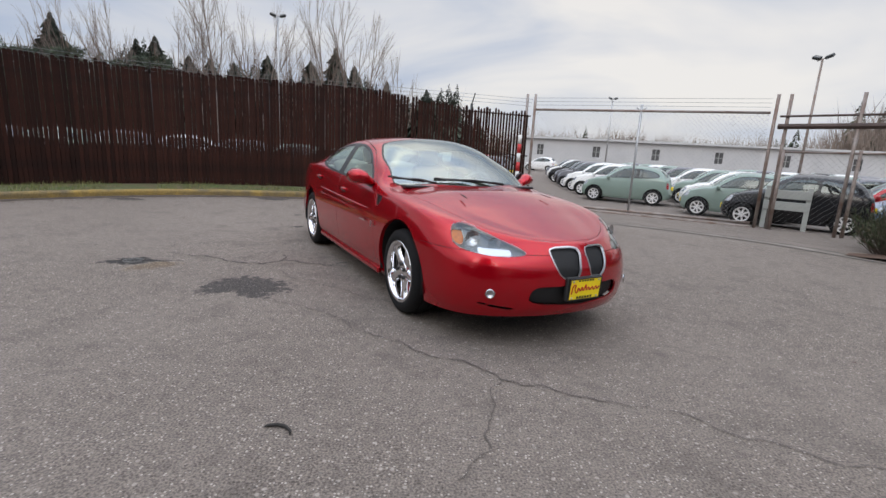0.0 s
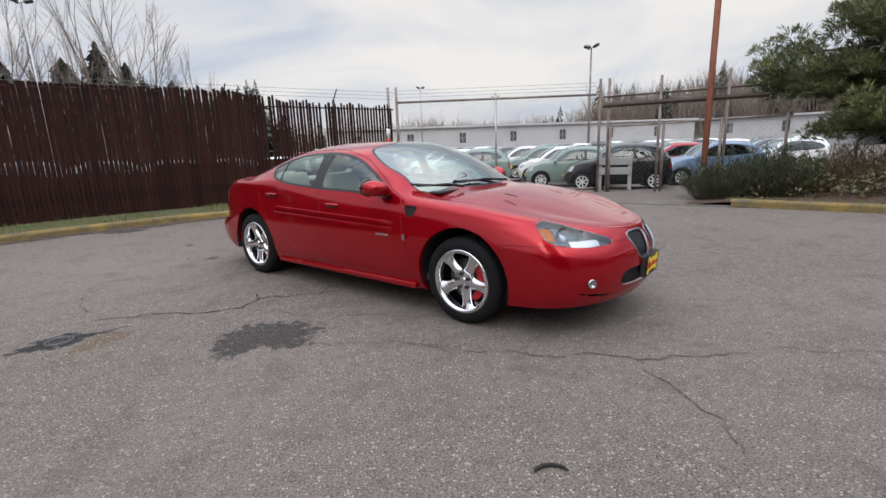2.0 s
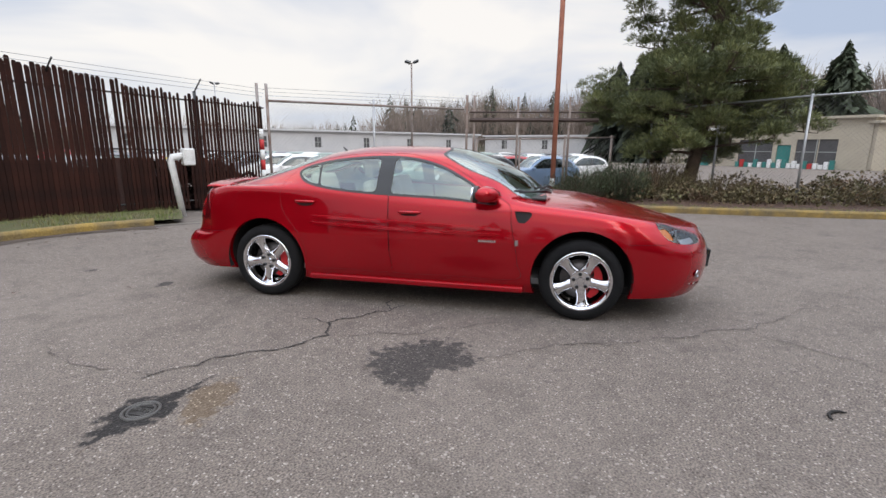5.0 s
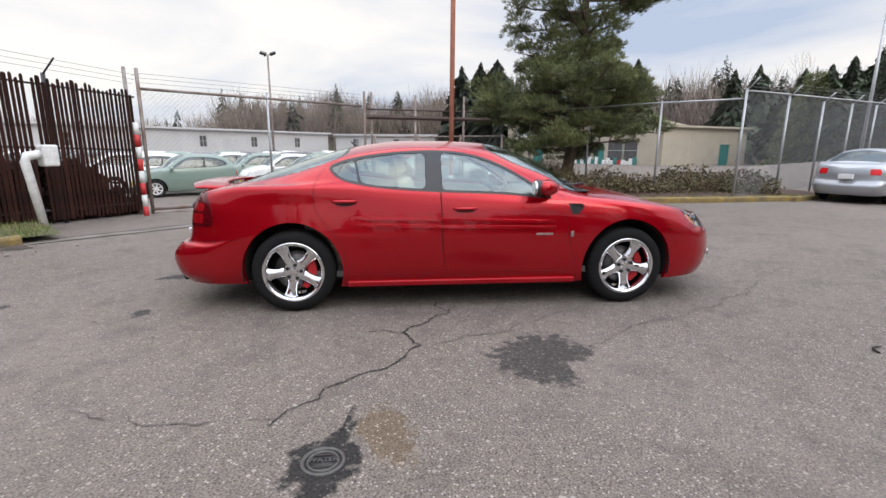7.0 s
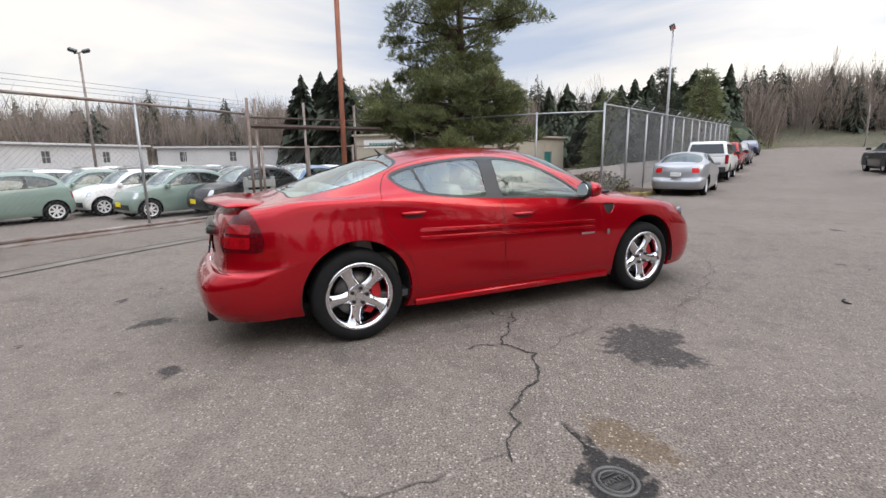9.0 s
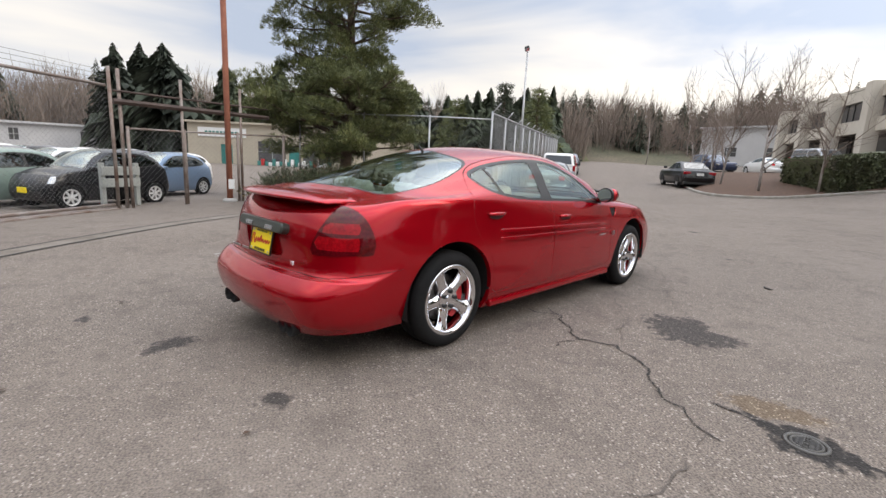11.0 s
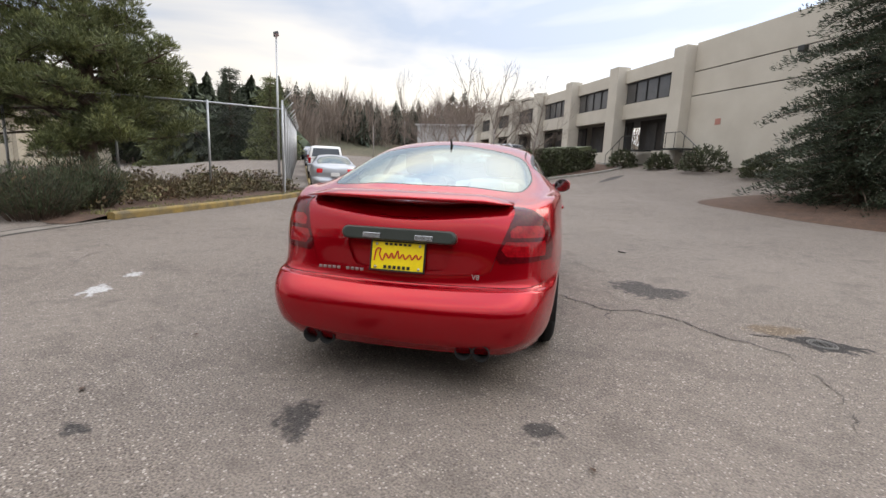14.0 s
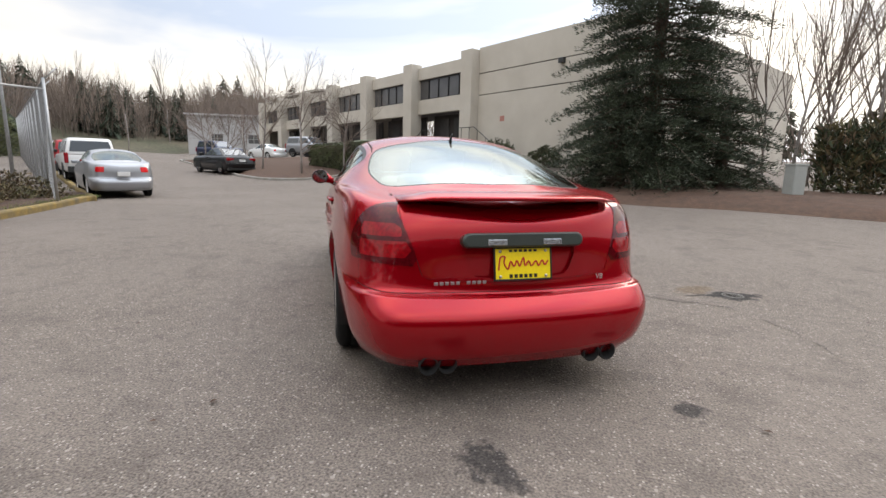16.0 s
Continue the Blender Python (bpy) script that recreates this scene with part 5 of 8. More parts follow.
        # exhaust tips
        for dy in (0.39, 0.485):
            ex = Poly().lathe([(0.041, -0.1), (0.047, 0.0), (0.041, 0.004), (0.038, -0.1)], pose(tail_x(-2.47), side * dy, 0.24, 0, -90, 0), 20)
            piece("exhaust_tip", ex.done("exhaust_tip", UNDER, True), car, "dark exhaust tip")
        for ax in (AXLE_F, AXLE_R):
            wheel_parts(car, ax, side, turn=(7 if ax > 0 else -11))
        skirt = Poly().box((-0.98, -0.02, 0.0), (0.95, 0.02, 0.055), pose(0, side * 0.866, 0.20), 0.015)
        piece("sill", skirt.done("sill", RED), car, "red sill skirt")
        badge = Poly()
        for i in range(9):
            badge.box((0.575 + 0.016 * i, -0.002, 0.628), (0.586 + 0.016 * i, 0.002, 0.646 - 0.003 * (i % 3 == 1)), pose(0, side * 0.934, 0))
        piece("door_badge", badge.done("door_badge", CHROME), car, "small chrome door badge")
        piece("fender_badge", Poly().box((0.87, -0.003, 0.61), (0.895, 0.003, 0.655), pose(0, side * 0.934, 0), 0.001).done("fender_badge", SILVER), car, "small silver fender badge")
    piece("lower_intake", sh.take("lower_intake", "intake", MESH_BLACK, 0, -0.03), car, "black lower intake")
    # underside
    v = [(x, y, 0.215) for x, y in ((2.28, -0.5), (2.28, 0.5), (1.9, 0.7), (-2.12, 0.58), (-2.25, 0.3), (-2.25, -0.3), (-2.12, -0.58), (1.9, -0.7))]
    piece("underbody", Poly().prism([(a, b) for a, b, _ in v], 0.2, 0.26).done("underbody", UNDER), car, "black underbody")
    # cabin lining, seats, dashboard
    lin = sh.take("cabin_lining", "paint", BEIGE, 0, -0.035, True, where=lambda c: 6.2 < c[3] < 14.0 and c[2] > 0.95)
    piece("roof_lining", lin, car, "beige roof lining")
    for side in (1, -1):
        for nm in ("door_f", "door_r"):
            piece("door_lining", sh.take("door_lining", nm, BEIGE, side, -0.05, True), car, "beige door lining")
    piece("cabin_floor", Poly().box((-1.7, -0.8, 0.27), (1.1, 0.8, 0.32)).done("cabin_floor", DASH_GREY), car)
    dash = Poly()
    dv = [(1.05, 0.93), (0.86, 0.945), (0.74, 0.93), (0.66, 0.86), (0.66, 0.7), (0.8, 0.6), (1.05, 0.6)]
    dash.prism([(x, z) for x, z in dv], -0.76, 0.76, pose(0, 0, 0, 90, 0, 0))
    piece("dashboard", dash.done("dashboard", DASH_GREY), car, "grey dashboard")
    wheel = Poly().tube([(0.19 * math.cos(t), 0.19 * math.sin(t), 0) for t in (2 * math.pi * i / 28 for i in range(29))], 0.016, 8, False).tube([(-0.18, 0, 0), (0, 0, -0.03), (0.18, 0, 0)], 0.018, 6).tube([(0, 0, -0.03), (0, -0.18, 0)], 0.018, 6).tube([(0, 0, -0.03), (0, 0, -0.2)], 0.03, 8)
    piece("steering_wheel", wheel.done("steering_wheel", DASH_GREY, True), car, "grey steering wheel", pose(0.52, 0.37, 0.90, 0, -62, 0) @ pose(0, 0, 0, 180, 0, 90))
    for x, ys in ((-0.12, (0.37, -0.37)), (-1.02, (0.36, -0.36))):
        for y in ys:
            seat = Poly().box((-0.25, -0.24, 0.3), (0.27, 0.24, 0.55), pose(x + 0.05, y, 0), 0.05)
            seat.box((-0.07, -0.24, 0.0), (0.07, 0.24, 0.6), pose(x - 0.22, y, 0.5, 0, -16, 0), 0.05)
            ob = piece("seat", seat.done("seat", BEIGE), car, "beige leather seat")
            hr = Poly().box((-0.045, -0.13, 0), (0.045, 0.13, 0.17), pose(x - 0.40, y, 1.10 if x > -0.5 else 0.93, 0, -14, 0), 0.035)
            piece("headrest", hr.done("headrest", BEIGE), ob, "beige headrest")
    piece("parcel_shelf", Poly().box((-1.85, -0.62, 0.97), (-1.35, 0.62, 1.0), None, 0.01).done("parcel_shelf", BEIGE), car, "beige parcel shelf")
    # spoiler
    sp_v, n = [], 17
    for i in range(n):
        u = -1 + 2 * i / (n - 1)
        y = 0.595 * u
        xr = tail_x(-2.43) + 0.15 * abs(u) ** 2.2
        zr = 1.008 - 0.008 * abs(u) ** 2
        end = smoothstep(0.7, 1.0, abs(u))
        for dx, dz in ((0.0, 0.0), (0.01, 0.007), (0.10, 0.026), (0.26, 0.026 - 0.01 * abs(u)), (0.30, 0.012), (0.26, -0.004), (0.10, -0.012), (0.01, -0.012)):
            sp_v.append((xr + dx * (1 - 0.15 * end), y, zr + dz * (1 - 0.6 * end) - 0.012 * end))
    sp_f = [(i * 8 + j, i * 8 + (j + 1) % 8, (i + 1) * 8 + (j + 1) % 8, (i + 1) * 8 + j) for i in range(n - 1) for j in range(8)] + [tuple(reversed(range(8))), tuple((n - 1) * 8 + j for j in range(8))]
    piece("spoiler", mesh_from("spoiler", sp_v, sp_f, RED, smooth=True), lid_ob, "red boot spoiler")
    for y in (-0.45, 0.45):
        piece("spoiler_foot", Poly().box((-0.06, -0.06, -0.1), (0.1, 0.06, 0.024), pose(tail_x(-2.19) + 0.09, y, 0.985), 0.02).done("spoiler_foot", RED), lid_ob)
    # plate bar, plates, lettering
    bar, oval = Poly(), [(sx * 0.285 + 0.034 * math.cos(radians(d)), 0.034 * math.sin(radians(d))) for sx, d0 in ((1, -90), (-1, 90)) for d in range(d0, d0 + 181, 20)]
    rows = [[(dx, a * k, b * (1 - (1 - k) * 6)) for a, b in oval] for dx, k in ((0.03, 1.0), (-0.014, 1.0), (-0.02, 0.985), (-0.023, 0.96))]
    m, no = pose(tail_x(-2.4), 0.0, 0.812, 0, 12, 0), len(oval)
    bar.add([m @ Vector(q) for row in rows for q in row], [(i * no + j, i * no + (j + 1) % no, (i + 1) * no + (j + 1) % no, (i + 1) * no + j) for i in range(3) for j in range(no)] + [tuple(3 * no + j for j in range(no))])
    bar_ob = piece("plate_lamp_bar", bar.done("plate_lamp_bar", BAR_PLASTIC, False), lid_ob, "dark grey-green lamp bar")
    for y in (-0.145, 0.145):
        piece("plate_lamp", Poly().box((-0.004, -0.05, -0.014), (0.004, 0.05, 0.014), pose(tail_x(-2.4) - 0.026, y, 0.806, 0, 12, 0), 0.003).done("plate_lamp", LAMP_BOWL), bar_ob, "small clear plate lamp")

    def plate(m, parent, label):
        p = piece("number_plate", Poly().box((-0.004, -0.152, -0.076), (0.004, 0.152, 0.076), None, 0.003).done("number_plate", PLATE_YELLOW), parent, label, m)
        frame_ = Poly()
        for lo, hi in (((-0.007, -0.158, 0.074), (0.006, 0.158, 0.083)), ((-0.007, -0.158, -0.083), (0.006, 0.158, -0.074)), ((-0.007, -0.16, -0.083), (0.006, -0.151, 0.083)), ((-0.007, 0.151, -0.083), (0.006, 0.16, 0.083))):
            frame_.box(lo, hi, None, 0.002)
        piece("frame", frame_.done("frame", BLACK_TRIM), p, "black plate frame")
        ink = Poly()
        pts = [(0.135, -0.03), (0.125, 0.03), (0.10, 0.035), (0.105, 0.005), (0.085, -0.025), (0.07, 0.012), (0.05, -0.012), (0.035, 0.015), (0.02, -0.012), (0.0, 0.03), (-0.01, -0.01), (-0.03, 0.012), (-0.045, -0.012), (-0.07, 0.012), (-0.085, -0.012), (-0.105, 0.014), (-0.12, -0.008), (-0.138, 0.012)]
        line = [Vector((-0.006, y, z)) for y, z in spline(pts, 5)]
        ink.tube(line, 0.0042, 5)
        piece("print", ink.done("print", PLATE_RED), p, "red scrawled print")
        for z, w in ((-0.06, 0.018), (0.064, 0.012)):
            b = Poly()
            for i in range(6):
                b.box((-0.0062, -0.075 + 0.027 * i, z - w / 2), (-0.0035, -0.058 + 0.027 * i, z + w / 2))
            piece("print", b.done("print", BLACK_TRIM), p, "small dark print")
        for y in (-0.125, 0.125):
            for z in (-0.062, 0.062):
                piece("bolt", Poly().lathe([(0.008, 0), (0.007, 0.004), (0.001, 0.005)], pose(-0.004, y, z, 0, -90, 0), 10).done("bolt", SILVER, True), p, "small plate bolt")

    plate(pose(tail_x(-2.41), 0.0, 0.699, 0, 11, 0) @ Matrix.Scale(0.97, 4), lid_ob, "yellow dealer plate with red print")
    plate(pose(2.532, -0.01, 0.44, 0, -4, 180) @ Matrix.Scale(0.92, 4), car, "yellow dealer plate with red print")
    piece("plate_holder", Poly().box((2.49, -0.165, 0.36), (2.526, 0.145, 0.52), None, 0.008).done("plate_holder", BLACK_SATIN), car, "black plate holder")
    badge_x = pose(tail_x(-2.42), 0, 0.618)
    for i in range(10):
        if i != 5:
            mark, y = Poly(), 0.455 - 0.027 * i
            mark.box((-0.003, y - 0.019, -0.008), (0.003, y, 0.007), badge_x, 0.002)
            piece("letter_bar", mark.done("letter_bar", SILVER), lid_ob, "small silver letter bar")
    txt = bpy.data.curves.new("v8_badge", "FONT")
    txt.body, txt.size, txt.extrude, txt.align_x = "V8", 0.038, 0.003, "CENTER"
    txt.materials.append(CHROME)
    tmp = bpy.data.objects.new("v8_tmp", txt)
    me = bpy.data.meshes.new_from_object(tmp)
    bpy.data.objects.remove(tmp)
    piece("engine_badge", me, lid_ob, "small chrome V8 badge", pose(tail_x(-2.415), -0.43, 0.612, 90, 0, -90))
    # wipers, antenna, hood nostrils
    for y0, y1, x1 in ((0.30, -0.36, 1.06), (-0.42, -0.74, 0.90)):
        w = Poly().tube([(1.13, y0, 1.0), (1.09, (y0 + y1) / 2, 1.03), (x1 - 0.02, y1, 1.02)], [0.012, 0.01, 0.006], 6).tube([(1.10, y0 - 0.1, 1.012), (x1 - 0.06, y1 - 0.02, 1.035)], 0.009, 5)
        piece("wiper", w.done("wiper", BLACK_TRIM, True), car, "black wiper")
    piece("cowl", Poly().box((0.98, -0.70, 0.955), (1.1, 0.70, 0.978), None, 0.008).done("cowl", BLACK_TRIM), car, "black cowl panel")
    piece("antenna", Poly().tube([(-0.92, 0, 1.318), (-0.94, 0, 1.335), (-0.985, 0, 1.378)], [0.022, 0.011, 0.005], 8).done("antenna", BLACK_TRIM, True), car, "short black roof antenna")
    for side in (1, -1):
        vent_ = Poly().prism([(0, 0), (0.12, 0.016), (0.12, 0.024), (0.02, 0.016)], 0, 0.004, pose(1.52, side * 0.42, 0.949, 0, 8, 0 if side > 0 else -14))
        piece("hood_vent", vent_.done("hood_vent", GAP_DARK), car, "small dark bonnet vent")
    return car


def sh_strip(sh, outline, side, lift, mat):
    """A raised strip that follows the flank within an outline in x and z."""
    xs = [p[0] for p in outline]
    A = np.array([v for v in sh.V if v[1] * side > 0.85 and 0.5 < v[2] < 0.95 and -1.3 < v[0] < 1.2])
    x0, x1, n = max(xs), min(xs), 44
    v, f = [], []
    (xa, za), (_, zb), (xc, zc), (_, zd) = outline
    for i in range(n + 1):
        t = i / n
        x = xa + (xc - xa) * t
        lo, hi = za + (zd - za) * t, zb + (zc - zb) * t
        for z, o in ((lo - 0.004, -0.004), (lo, lift), (hi, lift), (hi + 0.004, -0.004)):
            d = (A[:, 0] - x) ** 2 + (A[:, 2] - z) ** 2
            k = np.argsort(d)[:6]
            w = 1 / (d[k] + 1e-5)
            y = float((np.abs(A[k, 1]) * w).sum() / w.sum())
            v.append((x, side * (y + (o if o < 0 else -0.004 + (o + 0.004) * min(1.0, 9 * t, 9 * (1 - t)))), z))
    f = [(i * 4 + j, i * 4 + j + 1, (i + 1) * 4 + j + 1, (i + 1) * 4 + j) for i in range(n) for j in range(3)]
    return mesh_from("side_moulding", v, f, mat)


red_saloon()


# ------------------------------------------------------------ the other cars
def ends(nose, side, w, xs_in, zs):
    """Three stations round a blunt end: row by row from the middle to the corner."""
    out = []
    for a in (0.0, 0.42, 0.74):
        c, s = math.cos(a * math.pi / 2) ** 0.55, math.sin(a * math.pi / 2) ** 0.6
        row = []
        for i in range(12):
            x = side + (nose - xs_in[i] * (1 if nose > 0 else -1) - side) * c
            y = w * (LOW_Y[i] if i < 6 else 0.93) * s
            if i > 6:
                y *= (11 - i) / 5.0
            row.append((x, y, zs[i]))
        out.append(row)
    return out


HATCH = ends(1.78, 1.25, 0.80, (0.08, 0.02, 0.0, 0.02, 0.05, 0.12, 0.22, 0.26, 0.3, 0.33, 0.35, 0.36), (0.22, 0.3, 0.42, 0.54, 0.62, 0.72, 0.82, 0.84, 0.855, 0.865, 0.87, 0.875)) + [
    st(1.15, 0.80, 0.80, (0.745, 0.905), NONE5, (0.62, 0.48, 0.32, 0.16, 0), (0.94, 0.955, 0.965, 0.97, 0.972)),
    st(0.80, 0.81, 0.82, (0.755, 0.94), (0, 0, 0.03, 0.05, 0.06), (0.68, 0.56, 0.38, 0.19, 0), (0.985, 1.01, 1.02, 1.025, 1.03)),
    st(0.45, 0.815, 0.83, (0.76, 0.95), (0, 0.02, 0.06, 0.1, 0.12), (0.70, 0.60, 0.42, 0.21, 0), (1.09, 1.22, 1.27, 1.285, 1.29)),
    st(0.05, 0.815, 0.84, (0.765, 0.965), (0, 0, 0.02, 0.05, 0.06), (0.71, 0.64, 0.54, 0.27, 0), (1.13, 1.30, 1.41, 1.455, 1.465)),
    st(-0.55, 0.815, 0.85, (0.765, 0.985), NONE5, (0.71, 0.64, 0.55, 0.28, 0), (1.14, 1.31, 1.425, 1.48, 1.49)),
    st(-1.10, 0.81, 0.86, (0.76, 1.0), NONE5, (0.70, 0.62, 0.52, 0.27, 0), (1.13, 1.28, 1.38, 1.43, 1.44)),
    st(-1.45, 0.79, 0.86, (0.735, 1.0), (0, 0.02, 0.06, 0.08, 0.09), (0.66, 0.57, 0.45, 0.23, 0), (1.09, 1.19, 1.27, 1.31, 1.32)),
] + ends(-1.77, -1.40, 0.79, (0.06, 0.02, 0.0, 0.02, 0.04, 0.07, 0.11, 0.13, 0.15, 0.17, 0.19, 0.2), (0.26, 0.34, 0.46, 0.58, 0.66, 0.84, 0.99, 1.04, 1.10, 1.15, 1.19, 1.21))[::-1]


BOXY = [[(x, y * (1 + 0.2 * smoothstep(0.98, 1.4, z)), z) for x, y, z in row] for row in HATCH]


def small_wheel(parent, x, y, r, mat, z=None):
    w = thing("wheel", "", "")
    w.parent = parent
    s = 1 if y > 0 else -1
    w.matrix_local = pose(x, y, r, -90 * s, 0, 0)
    R = r * 0.66
    piece("tyre", Poly().lathe([(R, -0.08), (r - 0.02, -0.09), (r, -0.06), (r, 0.06), (r - 0.02, 0.09), (R, 0.08)], None, 28).done("tyre", RUBBER, True), w, "black tyre")
    p = Poly().lathe([(R + 0.004, 0.05), (R + 0.004, 0.082), (R - 0.02, 0.078), (R - 0.03, 0.05)], None, 28)
    for i in range(7):
        a = 2 * math.pi * i / 7
        p.box((0.02, -0.022, 0.045), (R - 0.01, 0.022, 0.068), pose(0, 0, 0, 0, 0, math.degrees(a)))
    p.lathe([(0.06, 0.04), (0.06, 0.072), (0.001, 0.078)], None, 12)
    p.lathe([(R, 0.0), (0.001, 0.0)], None, 20, 1)
    piece("rim", p.done("rim", [mat, UNDER]), w, "pale alloy rim")


def parked(name, label, stations, paint, wheels, dlo, splits, ws, bl, lamp_z, m, group="", plate=True, tail=TAIL_RED, scale=(1, 1, 1), glass_mat=None, fine=3):
    """A parked car out of a body skin: windows, lamps, wheels, bumper inserts and plates."""
    car = thing(name, label, "car", m, group)
    sc = np.array(scale)
    sh = Shell([[tuple(np.array(p) * sc) for p in row] for row in stations], fine, 4)
    K = len(stations) - 1
    sx, sz = scale[0], scale[2]
    (xf, xr, zw, rw) = wheels
    for x0 in (xf, xr):
        sh.cut(lambda A, x0=x0: np.where((np.abs(A[:, 1]) > 0.4) & (A[:, 4] < 6.3), np.hypot(A[:, 0] - x0, A[:, 2] - rw) - rw - 0.05, 1), "hole")
    f = side_only(poly_sd(spline([(x * sx, z * sz) for x, z in dlo], 4, True), 0, 2), 0.42 * scale[1])
    sh.cut(f, "trim")
    for a, b in splits:
        sh.cut(lambda A, a=a, b=b: np.maximum(f(A) + 0.02, np.maximum(a * sx - A[:, 0], A[:, 0] - b * sx)), "glass_s", ("trim",))
    w_f, b_f = poly_sd(spline(ws, 4, True), 3, 4), poly_sd(spline(bl, 4, True), 3, 4)
    sh.cut(w_f, "glass_w")
    sh.cut(b_f, "glass_b")
    h0 = lamp_z[0]
    sh.cut(lambda A: np.where(A[:, 3] < 3, np.maximum(np.abs(A[:, 2] - h0 * sz) - 0.075, np.abs(A[:, 3] - 1.75) - 0.42), 1), "head")
    sh.cut(lambda A: np.where(A[:, 3] > K - 3, np.maximum(np.abs(A[:, 2] - lamp_z[1] * sz) - lamp_z[2], np.abs(A[:, 3] - K + 1.75) - 0.45), 1), "tail")
    sh.cut(lambda A: np.where((A[:, 3] < 1.3), np.abs(A[:, 2] - 0.38 * sz) - 0.07, 1), "mouth")
    gm = glass_mat or GLASS_DARK
    piece("body", sh.take("body", "paint", paint), car)
    for nm, lab, mat in (("windscreen", "glass_w", GLASS_WIND), ("rear_window", "glass_b", gm), ("air_intake", "mouth", MESH_BLACK)):
        me = sh.take(nm, lab, mat)
        if me:
            piece(nm, me, car)
    for side in (1, -1):
        me = sh.take("window_trim", "trim", BLACK_TRIM, side)
        if me:
            piece("window_trim", me, car, "black window surround")
        for nm, lab, mat, tag in (("side_window", "glass_s", gm, "tinted side window"), ("headlight", "head", LAMP_BOWL, "clear headlight"), ("tail_light", "tail", tail, "red tail light")):
            me = sh.take(nm, lab, mat, side, 0.004)
            if me:
                piece(nm, me, car, tag)
        for x0 in (xf, xr):
            small_wheel(car, x0, side * zw, rw, PALE_ALLOY)
            v, n = [], 14
            for i in range(n + 1):
                a = math.pi * (-0.1 + 1.2 * i / n)
                v += [(x0 + (rw + 0.05) * math.cos(a), side * (zw + 0.06), rw + (rw + 0.05) * math.sin(a)), (x0 + (rw + 0.05) * math.cos(a), side * (zw - 0.3), rw + (rw + 0.05) * math.sin(a)), (x0, side * (zw - 0.3), rw)]
            piece("wheel_arch", mesh_from("wheel_arch", v, [(3 * i, 3 * i + 3, 3 * i + 4, 3 * i + 1) for i in range(n)] + [(3 * i + 1, 3 * i + 4, 3 * i + 2) for i in range(n)], UNDER), car, "black wheel arch")
        xm = ws_x(sh, ws)
        piece("door_mirror", Poly().box((-0.05, -0.09, -0.055), (0.05, 0.09, 0.055), pose(xm, side * (zw + 0.13), 0.98 * sz), 0.03).done("door_mirror", paint), car)
    xs = [p[0] * sx for row in stations for p in row]
    piece("underbody", Poly().box((min(xs) + 0.35, -zw + 0.1, 0.2), (max(xs) - 0.35, zw - 0.1, 0.3)).done("underbody", UNDER), car)
    piece("cabin", Poly().box((xr + 0.1, -zw + 0.12, 0.3), (xf - 0.7, zw - 0.12, 0.72 * sz), None, 0.05).done("cabin", DASH_GREY), car, "dark cabin")
    for x in (-0.1, -0.95):
        for y in (-0.36, 0.36):
            piece("seat", Poly().box((-0.06, -0.22, 0.6 * sz), (0.06, 0.22, 1.12 * sz), pose(x, y * scale[1], 0, 0, -10, 0), 0.05).done("seat", DASH_GREY), car, "dark seat")
    if plate:
        piece("number_plate", Poly().box((max(xs) - 0.005, -0.15, 0.36), (max(xs) + 0.012, 0.15, 0.48), None, 0.003).done("number_plate", PLATE_YELLOW), car, "yellow dealer plate")
    piece("rear_plate", Poly().box((min(xs) - 0.012, -0.15, 0.62 * sz), (min(xs) + 0.1, 0.15, 0.74 * sz), None, 0.003).done("rear_plate", PLATE_YELLOW if plate else SIGN_WHITE), car, "rear plate")
    return car


def ws_x(sh, ws):
    k = min(p[0] for p in ws) + 0.6
    A = np.array(sh.V)
    sel = A[np.abs(A[:, 3] - k) < 0.3]
    return float(sel[sel[:, 4] < 6][:, 0].mean())


HATCH_DLO = [(0.62, 0.98), (0.1, 0.99), (-0.6, 1.01), (-1.1, 1.05), (-1.3, 1.12), (-1.15, 1.26), (-0.7, 1.36), (-0.1, 1.37), (0.2, 1.29), (0.45, 1.13)]
HATCH_SPLIT = ((-0.45, 0.8), (-1.5, -0.52))
HATCH_WS = [(4.05, 7.4), (4.02, 9.0), (4.05, 11.6), (6.0, 11.6), (5.95, 9.9), (5.8, 9.05), (5.1, 8.3)]
HATCH_BL = [(8.75, 8.6), (8.65, 9.6), (8.62, 11.6), (10.6, 11.6), (10.5, 8.6), (9.8, 8.0)]
HATCH_W = (1.17, -1.13, 0.70, 0.29)
SALOON_DLO = [(0.70, 0.925), (0.29, 0.955), (-0.24, 0.975), (-0.64, 1.0), (-0.98, 1.05), (-1.08, 1.13), (-0.9, 1.25), (-0.64, 1.305), (-0.30, 1.328), (-0.02, 1.31), (0.22, 1.245), (0.45, 1.125), (0.62, 1.005)]
SALOON_WS = [(6.12, 7.45), (6.10, 9.0), (6.12, 11.5), (8.98, 11.5), (8.93, 9.9), (8.75, 9.05), (8.0, 8.28), (7.0, 7.92)]
SALOON_BL = [(12.05, 9.0), (11.92, 10.0), (11.86, 11.6), (14.06, 11.6), (14.08, 9.5), (14.0, 8.25), (13.6, 8.1), (12.8, 8.3)]


